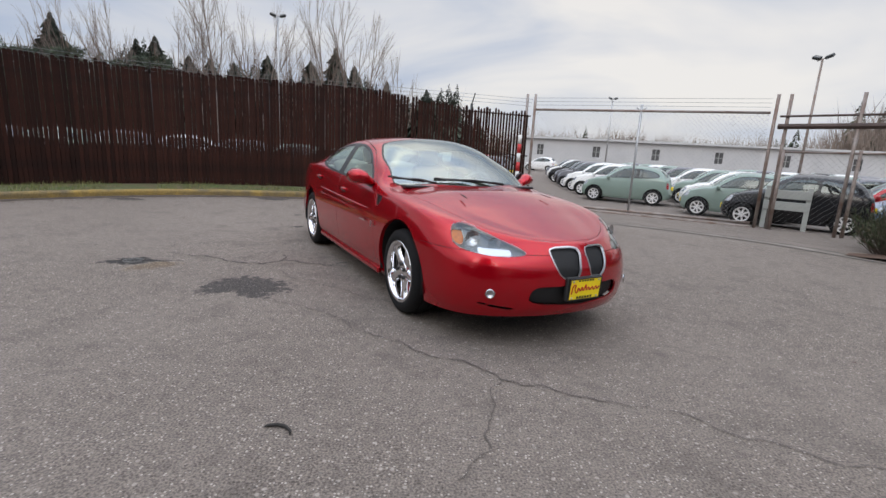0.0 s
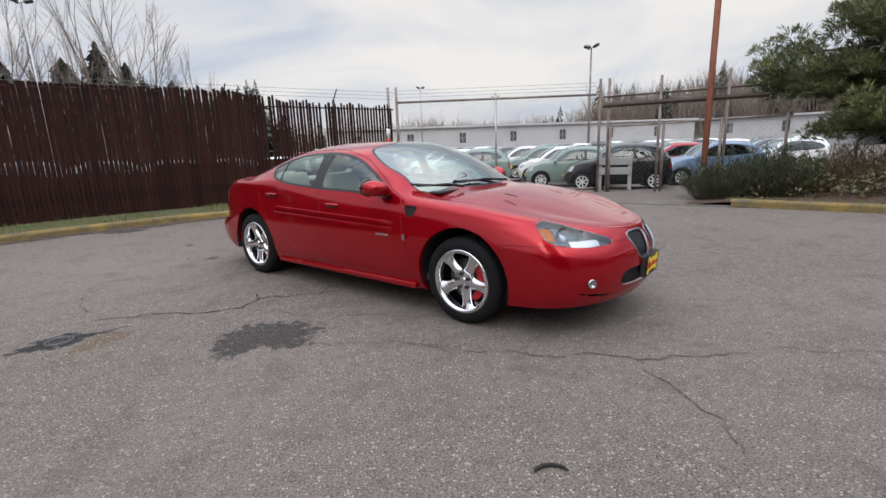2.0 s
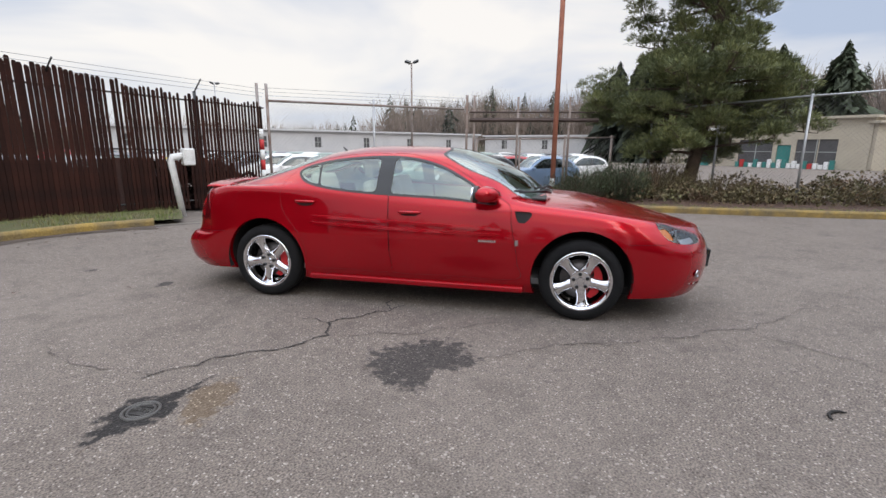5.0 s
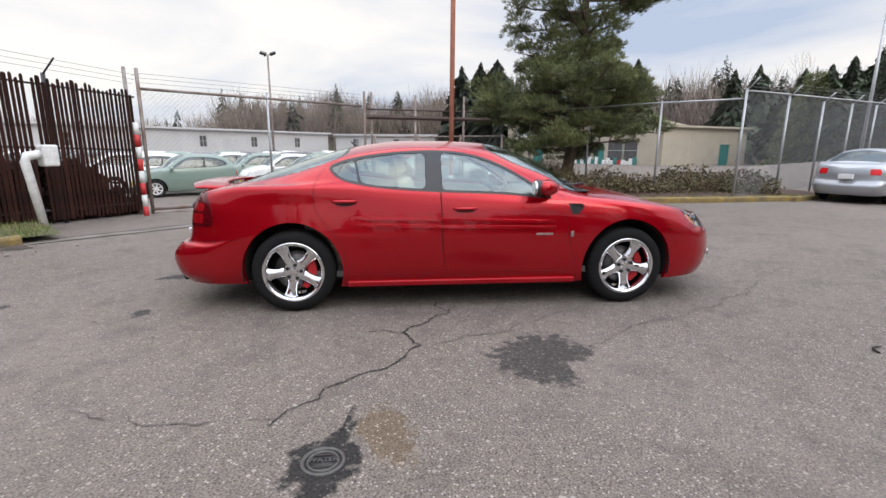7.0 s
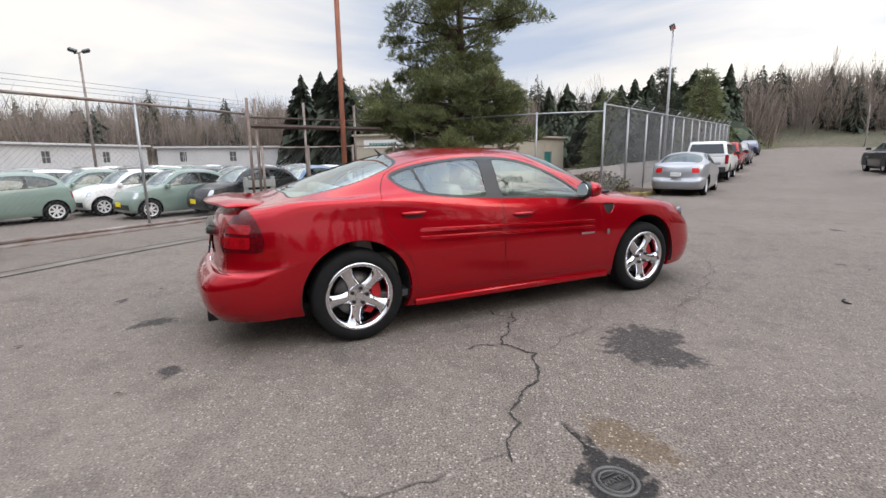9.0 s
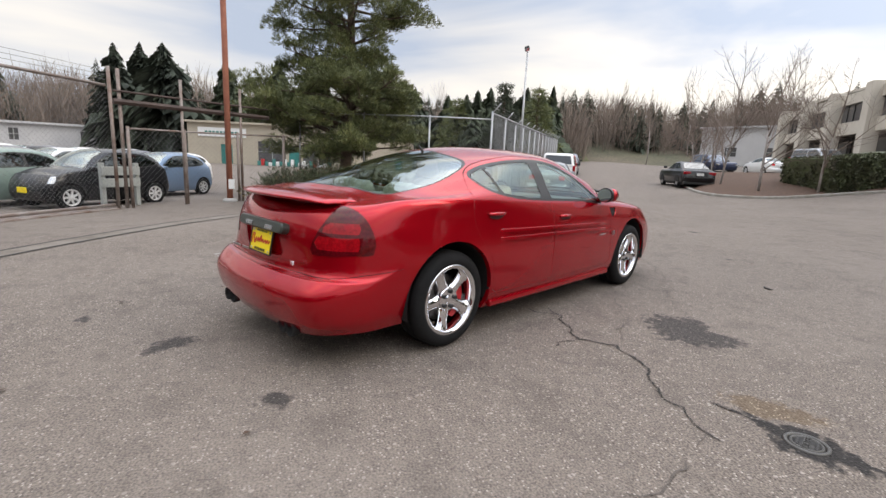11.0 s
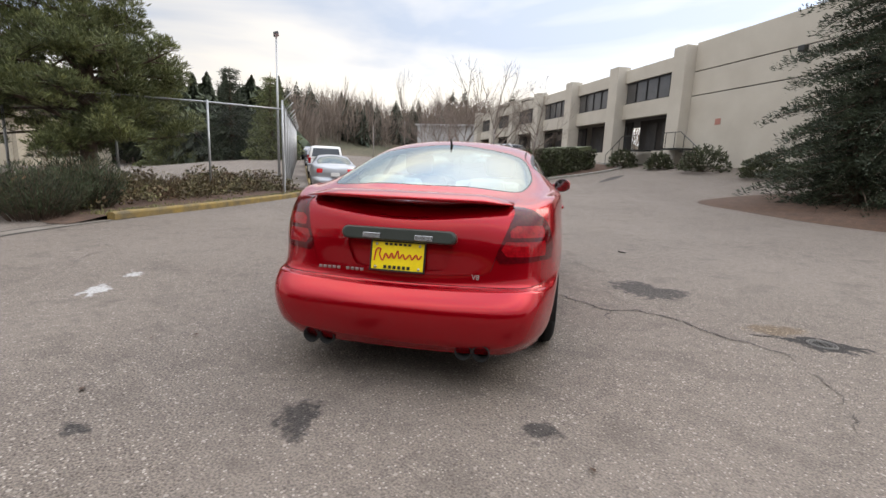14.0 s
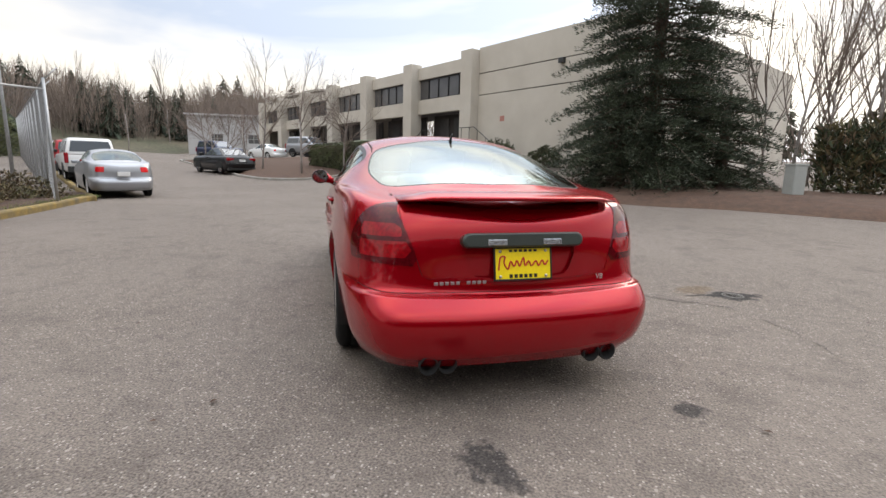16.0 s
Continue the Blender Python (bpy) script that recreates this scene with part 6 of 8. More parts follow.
def hatch(paint, label, x, y, yaw, group="small hatchbacks in the storage yard", scale=(0.88, 0.9, 0.91), name="hatchback", plate=True):
    w = (HATCH_W[0] * scale[0], HATCH_W[1] * scale[0], HATCH_W[2] * scale[1], HATCH_W[3] * (1 + (scale[2] - 1) * 0.6))
    return parked(name, label, BOXY if name == "parked_suv" else HATCH, paint, w, HATCH_DLO, HATCH_SPLIT, HATCH_WS, HATCH_BL, (0.72, 0.78, 0.1), pose(x, y, land(x, y), 0, 0, yaw), group, plate, scale=scale)


def saloon(paint, label, x, y, yaw, plate=False, scale=(0.94, 0.95, 1.02)):
    w = (AXLE_F * scale[0], AXLE_R * scale[0], 0.77 * scale[1], 0.32)
    return parked("parked_saloon", label, GP, paint, w, SALOON_DLO, ((-0.2, 0.9), (-1.3, -0.33)), SALOON_WS, SALOON_BL, (0.66, 0.80, 0.075), pose(x, y, land(x, y), 0, 0, yaw), "", plate, TAIL_BRIGHT, scale, None, 3)


mint = hatch(MINT, "mint green small hatchback with a yellow plate, in the yard", 6.34, 17.7, 153)
white = hatch(WHITE_PAINT, "white small hatchback with a yellow plate, in the yard", 6.45, 19.9, 151)
black = hatch(BLACK_PAINT, "black small hatchback with a yellow plate, behind the gate", 8.58, 12.05, 146)
grey = hatch(GREY_PAINT, "dark grey small hatchback with a yellow plate, in the yard", 6.9, 26.2, 150)
blue = hatch(BLUE_PAINT, "pale blue small hatchback, beside the rusty pole", 11.98, 11.64, 150)
red_h = hatch(RED_PLAIN, "red small hatchback in the yard", 12.55, 13.7, 150)
rnd_car = random.Random(3)
# rows of the yard: direction across the cars, and their paints from front to back
def yard_row(x, y, step, kinds, yaw=150):
    for i, k in enumerate(kinds):
        px_, py_ = x + step[0] * i, y + step[1] * i
        copy_thing(k, pose(px_, py_, land(px_, py_), 0, 0, yaw + rnd_car.uniform(-2, 2)))


yard_row(8.48, 14.2, (0.0, 1.0), (mint,))
yard_row(9.4, 16.4, (0.0, 1.0), (white,))
yard_row(9.9, 18.4, (0.2, 1.98), (mint, white, grey, mint, white, mint, grey, mint))
yard_row(6.55, 22.0, (0.1, 2.1), (white, grey))
yard_row(7.0, 28.4, (0.3, 2.2), (black, white, grey))
yard_row(14.4, 15.6, (0.3, 2.0), (white, grey, mint, black, white, grey, mint))
yard_row(19.0, 15.0, (0.4, 2.1), (grey, white, black, mint, white, grey, white, black))
yard_row(24.2, 17.0, (0.4, 2.2), (white, black, grey, white, mint, white, grey))
for kx, ky, kk in ((1.6, 43.0, red_h), (4.6, 46.0, grey), (8.0, 47.0, white), (16.8, 12.6, white), (1.5, 26.0, grey)):
    copy_thing(kk, pose(kx, ky, land(kx, ky), 0, 0, 150))

for i, kk in enumerate((grey, mint, grey, white, grey, mint, grey, grey, white)):
    px_, py_ = -15.2 + 1.75 * i, 14.6 + 0.62 * i
    copy_thing(kk, pose(px_, py_, land(px_, py_), 0, 0, 200 + rnd_car.uniform(-4, 4)))

STREET_YAW = math.degrees(math.atan2(ROAD.y, ROAD.x))
def loft(p, rings, mat=0, n=5):
    """A body out of level rounded-rectangle rings (z, x back, x front, half width, corner)."""
    base, k = len(p.v), 4 * (n + 1)
    for z, x0, x1, w, r in rings:
        for cx, cy, a0 in ((x1 - r, w - r, 0), (x0 + r, w - r, 90), (x0 + r, -w + r, 180), (x1 - r, -w + r, 270)):
            for i in range(n + 1):
                a = math.radians(a0 + 90 * i / n)
                p.v.append(Vector((cx + r * math.cos(a), cy + r * math.sin(a), z)))
    for j in range(len(rings) - 1):
        for i in range(k):
            t = (i + 1) % k
            p.f.append((base + j * k + i, base + j * k + t, base + (j + 1) * k + t, base + (j + 1) * k + i))
            p.mi.append(mat)
    p.f += [tuple(base + i for i in reversed(range(k))), tuple(base + (len(rings) - 1) * k + i for i in range(k))]
    p.mi += [mat, mat]
    return p


def pane(name, corners, mat, car, label, out):
    """A flat pane of glass, 12 mm thick, laid on a cabin face."""
    o = Vector(out) * 0.012
    v = [Vector(c) for c in corners]
    piece(name, mesh_from(name, [c + o for c in v] + [c - o for c in v], [(0, 1, 2, 3), (7, 6, 5, 4)] + [((i + 1) % 4, i, 4 + i, 4 + (i + 1) % 4) for i in range(4)], mat), car, label)


def street_car(name, label, x, y, yaw, paint, half, body, cab, wheels, lamps, lower, back_glass=0.1):
    """A car with a crisp body: body rings, cabin rings, glass on each cabin face, lamps, bumper and wheels."""
    car = thing(name, label, "car", pose(x, y, land(x, y), 0, 0, yaw))
    piece("body", loft(Poly(), body).done("body", paint, True), car)
    piece("cabin", loft(Poly(), cab).done("cabin", paint, True), car, "painted cabin")
    (z0, b0, f0, w0, _), (z1, b1, f1, w1, _) = cab[1], cab[-3]

    def on(u, end):
        return (b0 + (b1 - b0) * u if end < 0 else f0 + (f1 - f0) * u), w0 + (w1 - w0) * u, z0 + (z1 - z0) * u
    for end, nm in ((-1, "rear_window"), (1, "windscreen")):
        (xa, wa, za), (xb, wb, zb) = on(back_glass, end), on(0.92, end)
        d = Vector((end * (zb - za), 0, abs(xb - xa))).normalized()
        pane(nm, [(xa, -wa * 0.86, za), (xa, wa * 0.86, za), (xb, wb * 0.84, zb), (xb, -wb * 0.84, zb)], GLASS_TINT, car, "dark tinted glass", d)
    xm = (b0 + f0) / 2 + 0.05
    for side in (1, -1):
        for xs, xe in ((xm + 0.05, None), (None, xm - 0.05)):
            u0, u1 = 0.1, 0.9
            lo_a, lo_b = (xs if xs else on(u0, -1)[0] + 0.2), (xe if xe else on(u0, 1)[0] - 0.2)
            hi_a, hi_b = (xs if xs else on(u1, -1)[0] + 0.14), (xe if xe else on(u1, 1)[0] - 0.14)
            wa, za, wb, zb = on(u0, 1)[1], on(u0, 1)[2], on(u1, 1)[1], on(u1, 1)[2]
            pane("side_window", [(lo_a, side * wa, za), (lo_b, side * wa, za), (hi_b, side * wb, zb), (hi_a, side * wb, zb)], GLASS_TINT, car, "dark tinted side window", (0, side, 0.2))
        (lx, ly, lz, lw, lh) = lamps
        piece("tail_light", Poly().box((-0.03, -lw / 2, -lh / 2), (0.12, lw / 2, lh / 2), pose(lx, side * ly, lz), 0.02).done("tail_light", TAIL_RED), car, "red tail light")
        piece("headlight", Poly().box((-0.1, -0.16, -0.06), (0.015, 0.16, 0.06), pose(body[2][2], side * ly, lz - 0.08), 0.02).done("headlight", LAMP_BOWL), car, "clear headlight")
        piece("door_mirror", Poly().box((-0.05, -0.1, -0.06), (0.06, 0.1, 0.07), pose(f0 - 0.35, side * (half + 0.1), z0 + 0.09), 0.03).done("door_mirror", BLACK_TRIM), car, "dark door mirror")
        for ax in wheels[:2]:
            small_wheel(car, ax, side * (half - 0.1), wheels[2], SILVER)
            r = wheels[2] + 0.05
            disc = Poly().prism([(ax + r * math.cos(a), wheels[2] + r * math.sin(a)) for a in (math.pi * i / 14 for i in range(15))], half - 0.02, half + 0.004, pose(0, 0, 0, 90, 0, 0) @ pose(0, 0, -2 * half if side > 0 else 0))
            piece("wheel_arch", disc.done("wheel_arch", UNDER), car, "black wheel arch")
    xb = min(r[1] for r in body)
    for z, h, out in lower:
        piece("bumper_strip", Poly().box((xb - out, -half * 0.9, z), (xb + 0.25, half * 0.9, z + h), None, 0.015).done("bumper_strip", BLACK_SATIN), car, "black bumper strip")
    piece("rear_plate", Poly().box((-0.008, -0.17, -0.07), (0.1, 0.17, 0.07), pose(xb - 0.012, 0, lamps[2] - 0.06), 0.004).done("rear_plate", SIGN_WHITE), car, "pale rear plate")
    piece("underbody", Poly().box((body[0][1] + 0.3, -half + 0.1, 0.16), (body[0][2] - 0.3, half - 0.1, 0.34)).done("underbody", UNDER), car)
    return car


def street_saloon(paint, label, x, y, yaw):
    return street_car("parked_saloon", label, x, y, yaw, paint, 0.88,
                      [(0.24, -2.12, 2.1, 0.8, 0.3), (0.32, -2.25, 2.22, 0.87, 0.3), (0.55, -2.29, 2.27, 0.885, 0.3), (0.62, -2.26, 2.24, 0.885, 0.3), (0.85, -2.2, 2.15, 0.875, 0.3), (0.93, -2.16, 1.95, 0.85, 0.28), (0.97, -2.06, 1.6, 0.79, 0.25), (0.985, -1.95, 1.4, 0.7, 0.2)],
                      [(0.94, -1.78, 1.1, 0.79, 0.2), (1.0, -1.68, 0.98, 0.76, 0.2), (1.22, -1.27, 0.5, 0.68, 0.18), (1.38, -0.95, 0.15, 0.61, 0.18), (1.425, -0.8, 0.0, 0.57, 0.2), (1.44, -0.6, -0.2, 0.42, 0.2)],
                      (1.36, -1.32, 0.32), (-2.19, 0.64, 0.8, 0.36, 0.15), ((0.54, 0.05, 0.012), (0.2, 0.14, -0.04)))


def street_truck(paint, label, x, y, yaw, k=1.0):
    return street_car("parked_suv", label, x, y, yaw, paint, 0.93 * k,
                      [(z * k, a * k, b * k, w * k, r) for z, a, b, w, r in ((0.42, -2.25, 2.25, 0.86, 0.2), (0.5, -2.36, 2.4, 0.92, 0.2), (0.8, -2.38, 2.42, 0.935, 0.18), (1.05, -2.37, 2.36, 0.93, 0.18), (1.12, -2.34, 2.28, 0.91, 0.18), (1.16, -2.3, 2.15, 0.87, 0.18))],
                      [(z * k, a * k, b * k, w * k, r) for z, a, b, w, r in ((1.1, -2.35, 1.05, 0.88, 0.16), (1.18, -2.33, 0.95, 0.86, 0.16), (1.45, -2.27, 0.6, 0.81, 0.15), (1.72, -2.2, 0.28, 0.75, 0.15), (1.79, -2.12, 0.12, 0.71, 0.16), (1.81, -1.9, -0.1, 0.6, 0.16))],
                      (1.5 * k, -1.45 * k, 0.38 * k), (-2.36 * k, 0.85 * k, 0.98 * k, 0.14 * k, 0.42 * k), ((0.4 * k, 0.24 * k, 0.07),), 0.12)


saloon(SILVER_PAINT, "silver saloon parked by the kerb along the fence", 12.9, -2.3, STREET_YAW, scale=(0.93, 0.93, 1.03))
street_truck(WHITE_PAINT, "white off-roader with dark rear glass parked behind the silver saloon", 12.0 + 7.6 * ROAD.x, -1.75 + 7.6 * ROAD.y, STREET_YAW, 0.93)
street_truck(RED_PLAIN, "red off-roader parked along the street", 12.0 + 13.8 * ROAD.x, -1.75 + 13.8 * ROAD.y, STREET_YAW, 0.85)
street_saloon(GREY_PAINT, "dark grey saloon parked along the street", 12.1 + 20.6 * ROAD.x, -1.75 + 20.6 * ROAD.y, STREET_YAW)
street_saloon(NAVY_PAINT, "grey-blue saloon parked far up the street", 12.6 + 36 * ROAD.x, -1.75 + 36 * ROAD.y, STREET_YAW + 180)
street_saloon(BLACK_PAINT, "black saloon parked at the mulched bank", 18.9, -14.1, STREET_YAW + 8)
saloon(WHITE_PAINT, "white coupe in the raised car park", 27.0, -29.0, -20)
street_truck(SILVER_PAINT, "silver off-roader in the raised car park", 22.0, -28.6, 165)
street_truck(NAVY_PAINT, "dark blue off-roader in the raised car park", 31.5, -28.0, 165)


# ------------------------------------------------------------ buildings
BAY = Vector((-5.1, 3.46))              # from pillar to pillar, towards the spruce
FIRST = Vector((20.47, -30.28))         # the fourth pillar from the corner
FACE = math.degrees(math.atan2(BAY.y, BAY.x))


def concrete_building():
    """Two-storey tilt-up building: bays with a window band above and a dark bay below, then a blank grooved wall."""
    b = thing("concrete_building", "two-storey beige concrete building with dark window bands", "building", pose(*FIRST, 0, 0, 0, FACE))
    L = BAY.length
    base, top = 1.2, 7.75
    # bay frames: x along the face, y into the building is negative
    def wall(x0, x1, z0, z1, y0=-0.35, y1=0.0, mat=None, name="wall", label=""):
        piece(name, Poly().box((x0, y0, z0), (x1, y1, z1), None, 0.01).done(name, mat or TILT_UP), b, label)
    into = -1
    for i in range(-3, 3):
        x0, x1 = i * L + 0.45, (i + 1) * L - 0.45
        wall(x0, x1, 6.95, top)
        wall(x0, x1, 4.65, 5.6)
        wall(x0, x1, base, 2.55)
        win = piece("window_band", Poly().box((x0, -0.28, 5.6), (x1, -0.2, 6.95)).done("window_band", WINDOW_SKY_GREY), b, "dark tinted window band with sky reflection in its colour")
        fr = Poly()
        for k in range(6):
            xx = x0 + (x1 - x0) * k / 5
            fr.box((xx - 0.03, -0.22, 5.6), (xx + 0.03, -0.14, 6.95))
        fr.box((x0, -0.22, 5.6), (x1, -0.12, 5.67)).box((x0, -0.22, 6.88), (x1, -0.12, 6.95))
        piece("window_frame", fr.done("window_frame", BLACK_TRIM), win, "dark window frame")
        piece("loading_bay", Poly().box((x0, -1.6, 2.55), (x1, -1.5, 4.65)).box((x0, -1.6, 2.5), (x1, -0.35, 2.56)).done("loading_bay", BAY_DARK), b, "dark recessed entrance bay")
        door = Poly().box((x0 + 0.8, -1.5, 2.55), (x0 + 1.75, -1.44, 4.4)).box((x0 + 2.3, -1.5, 2.9), (x1 - 0.5, -1.44, 4.4))
        piece("door", door.done("door", WINDOW_SKY_GREY), b, "dark glazed door")
    for i in range(-3, 4):
        piece("pillar", Poly().box((i * L - 0.5, -0.3, base - 0.3), (i * L + 0.5, 0.62, 8.0), None, 0.03).done("pillar", TILT_UP), b, "beige concrete pillar")
    # blank wall
    x0, x1 = 3 * L + 0.5, 29.0
    wall(x0, x1, base - 1.2, 5.35, name="blank_wall")
    wall(x0, x1, 5.4, 6.6, name="blank_wall")
    wall(x0, x1, 6.65, 8.1, name="blank_wall")
    piece("groove_backing", Poly().box((x0, -0.33, base), (x1, -0.08, 8.0)).done("groove_backing", BLACK_TRIM), b, "dark groove")
    piece("wall_light", Poly().box((x0 + 6.0, 0.0, 6.35), (x0 + 6.3, 0.25, 6.6), None, 0.03).done("wall_light", BLACK_SATIN), b, "small dark wall light")
    piece("red_sign", Poly().box((x0 + 1.9, 0.0, 3.75), (x0 + 2.25, 0.02, 4.05), None, 0.004).done("red_sign", SIGN_FADED), b, "small faded red sign")
    # roof and back
    piece("roof", Poly().prism([(-3 * L - 1, -0.36), (-3 * L - 1, -22), (x1 - 0.2, -22), (x1 - 0.2, -0.36)], 7.3, 7.45).done("roof", ROOF_DARK), b, "flat roof")
    piece("end_wall", Poly().box((-3 * L - 1.3, -22, 0), (-3 * L - 0.9, 0, 7.75)).done("end_wall", TILT_UP), b)
    piece("end_wall", Poly().prism([(x1 - 0.3, -0.36), (x1, -0.36), (x1, -22), (x1 - 0.3, -22)], -1, 8.1).done("end_wall", TILT_UP), b)
    # outside stairs with railings
    for sx, up in ((2 * L + 0.9, 1), (3 * L + 3.2, -1)):
        st_ob = Poly()
        for k in range(6):
            xx = sx + up * 0.28 * k
            st_ob.box((min(xx, xx + up * 0.3), 0.1, 1.45 + 0.18 * k), (max(xx, xx + up * 0.3), 1.2, 1.49 + 0.18 * k))
        s = piece("stairs", st_ob.done("stairs", BLACK_SATIN), b, "dark metal outside stairs")
        piece("landing", Poly().box((min(sx + up * 1.7, sx + up * 3.1), 0.1, 2.5), (max(sx + up * 1.7, sx + up * 3.1), 1.25, 2.58)).done("landing", BLACK_SATIN), s, "dark metal landing")
        rail = Poly().tube([(sx, 1.2, 2.3), (sx + up * 1.7, 1.2, 3.4), (sx + up * 3.1, 1.2, 3.4)], 0.025, 6)
        for k in range(5):
            xx = sx + up * 0.7 * k
            zt = 2.3 + min(1.1, 0.65 * 0.7 * k * 1.0)
            rail.tube([(xx, 1.2, zt - 0.9), (xx, 1.2, zt)], 0.02, 6)
        piece("railing", rail.done("railing", BLACK_SATIN), s, "dark metal railing")
    # the inside lies on the far side of the face
    for ob in b.children_recursive:
        ob.data.transform(Matrix.Scale(-1, 4, (0, 1, 0)))
        ob.data.flip_normals()


concrete_building()


def shed(name, label, a, b, high, deep, mat, windows, win_size=(1.4, 1.5), sill=1.6, cap=None, doors=()):
    """A long low building between two plan points, with windows told apart."""
    a, b = Vector(a), Vector(b)
    L, yaw = (b - a).length, math.degrees(math.atan2((b - a).y, (b - a).x))
    z = min(land(*a), land(*b))
    s = thing(name, label, "building", pose(*a, z, 0, 0, yaw))
    cuts = sorted([(x, win_size[0], sill, sill + win_size[1]) for x in windows] + [(x, w, 0.0, h) for x, w, h in doors])
    x = 0.0

    def slab(lo, hi):
        piece("wall", Poly().box(lo, hi).done("wall", mat), s)
    for cx, w, z0, z1 in cuts:
        slab((x, 0, -0.5), (cx - w / 2, 0.25, high))
        slab((cx - w / 2, 0, z1), (cx + w / 2, 0.25, high))
        if z0 > 0:
            slab((cx - w / 2, 0, -0.5), (cx + w / 2, 0.25, z0))
        x = cx + w / 2
    slab((x, 0, -0.5), (L, 0.25, high))
    slab((0, 0.25, -0.5), (0.25, deep, high))
    slab((L - 0.25, 0.25, -0.5), (L, deep, high))
    slab((0.25, deep - 0.25, -0.5), (L - 0.25, deep, high))
    for cx in windows:
        w = piece("window", Poly().box((cx - win_size[0] / 2, 0.1, sill), (cx + win_size[0] / 2, 0.14, sill + win_size[1])).done("window", WINDOW_SKY_GREY), s, "dark window")
        piece("window_frame", Poly().box((cx - 0.03, 0.05, sill), (cx + 0.03, 0.12, sill + win_size[1])).box((cx - win_size[0] / 2, 0.05, sill + win_size[1] / 2 - 0.03), (cx + win_size[0] / 2, 0.12, sill + win_size[1] / 2 + 0.03)).done("window_frame", UTIL_GREY), w)
    for cx, w, h in doors:
        piece("door", Poly().box((cx - w / 2, 0.12, 0), (cx + w / 2, 0.18, h)).done("door", TEAL if w < 2 else BAY_DARK), s, "door")
    piece("roof", Poly().box((-0.3, -0.4, high), (L + 0.3, deep + 0.3, high + 0.22)).done("roof", cap or ROOF_DARK), s, "low roof with a thin edge")
    n = int(L / 3.1)
    rib = Poly().box((-0.04, -0.02, 0), (0.04, 0.0, high)).done("wall_rib", mat)
    for i in range(1, n):
        piece("wall_rib", rib, s, m=pose(i * L / n, 0, 0))
    return s


shed("warehouse", "long low pale grey warehouse with small dark windows", (6.0, 58.0), (52.0, 47.5), 3.45, 12, GREY_WALL, [3.5 + 6.4 * i for i in range(7)], (0.8, 1.2), 1.6, GREY_WALL)
shed("warehouse", "long low pale grey warehouse with small dark windows", (52.5, 46.5), (58.0, 28.0), 3.3, 12, GREY_WALL, [3.0, 9.0, 15.0], (0.8, 1.2), 1.6, GREY_WALL)
tan = shed("shop_building", "low tan building with shop windows and a white sign", (55.5, 21.5), (51.4, 3.5), 4.5, 14, TAN_WALL, [9.5, 14.6], (3.2, 2.3), 0.4, TAN_WALL, [(4.3, 1.4, 2.2), (12.0, 1.2, 2.2)])
piece("sign", Poly().box((1.2, -0.08, 3.0), (6.6, 0.0, 4.0), None, 0.02).done("sign", SIGN_WHITE), tan, "long white sign with dark bars")
sg = Poly()
for i in range(9):
    sg.box((2.0 + 0.42 * i, -0.1, 3.35), (2.3 + 0.42 * i, -0.075, 3.62))
piece("sign_print", sg.done("sign_print", TEAL), tan, "dark green bars of print")
rg = random.Random(4)
for i in range(20):
    x = 8.0 + i * 0.42
    piece("planter", Poly().box((x, -0.6, 0.0), (x + 0.35, -0.3, 0.4 + rg.random() * 0.5), None, 0.02).done("planter", rg.choice((TEAL, TEAL, SIGN_WHITE, RED_MARK))), tan, "small box standing below the windows")
shed("shop_building", "tan side wing with a dark door", (51.2, 3.2), (60.0, -5.5), 4.0, 10, TAN_WALL, [], (1, 1), 1, TAN_WALL, [(9.0, 1.6, 2.3)])
shed("far_shed", "pale grey metal shed at the end of the street", (53.0, -46.1), (40.0, -52.0), 5.6, 14, GREY_WALL, [4, 9], (1.5, 1.2), 1.8, GREY_WALL)
shed("far_shed", "pale beige building behind the bare trees", (38.5, -46.0), (27.5, -39.5), 6.2, 10, TILT_UP, [3, 7, 11], (2.2, 1.2), 3.6, TILT_UP)

# dark red wall at the fence's end
tagged(new("wall_red", Poly().box((0, -0.12, -0.2), (5.5, 0.12, 2.55), pose(-9.2, 8.75, 0, 0, 0, 232), 0.01).done("wall_red", material("dark_red_panel", (0.14, 0.012, 0.014), 0.5, 0, 0.15, 3, 40, 0.1))), "dark red metal wall panel beside the fence", "wall", kind="structure")
tagged(new("end_post", Poly().tube([(-9.12, 8.85, -0.1), (-9.12, 8.85, 2.95)], 0.045, 10).done("end_post", GALV, True)), "galvanised end post of the brown fence", "post")


# ------------------------------------------------------------ poles and small street things
def rust_pole():
    t = thing("steel_pole", "tall rusty brown steel pole beside the fence", "pole", pose(8.70, 9.06, land(8.70, 9.06)))
    piece("shaft", Poly().tube([(0, 0, -0.2), (0.02, 0, 4), (0.05, 0.02, 11.5)], [0.074, 0.07, 0.066], 16).done("shaft", RUST_POLE, True), t)
    piece("base_plate", Poly().lathe([(0.18, 0.0), (0.18, 0.04), (0.15, 0.08), (0.1, 0.1)], None, 16).done("base_plate", CONCRETE), t, "rough concrete foot")
    piece("notice", Poly().box((-0.15, -0.14, 0.35), (-0.13, 0.0, 0.6)).done("notice", SIGN_WHITE), t, "small white notice")


rust_pole()


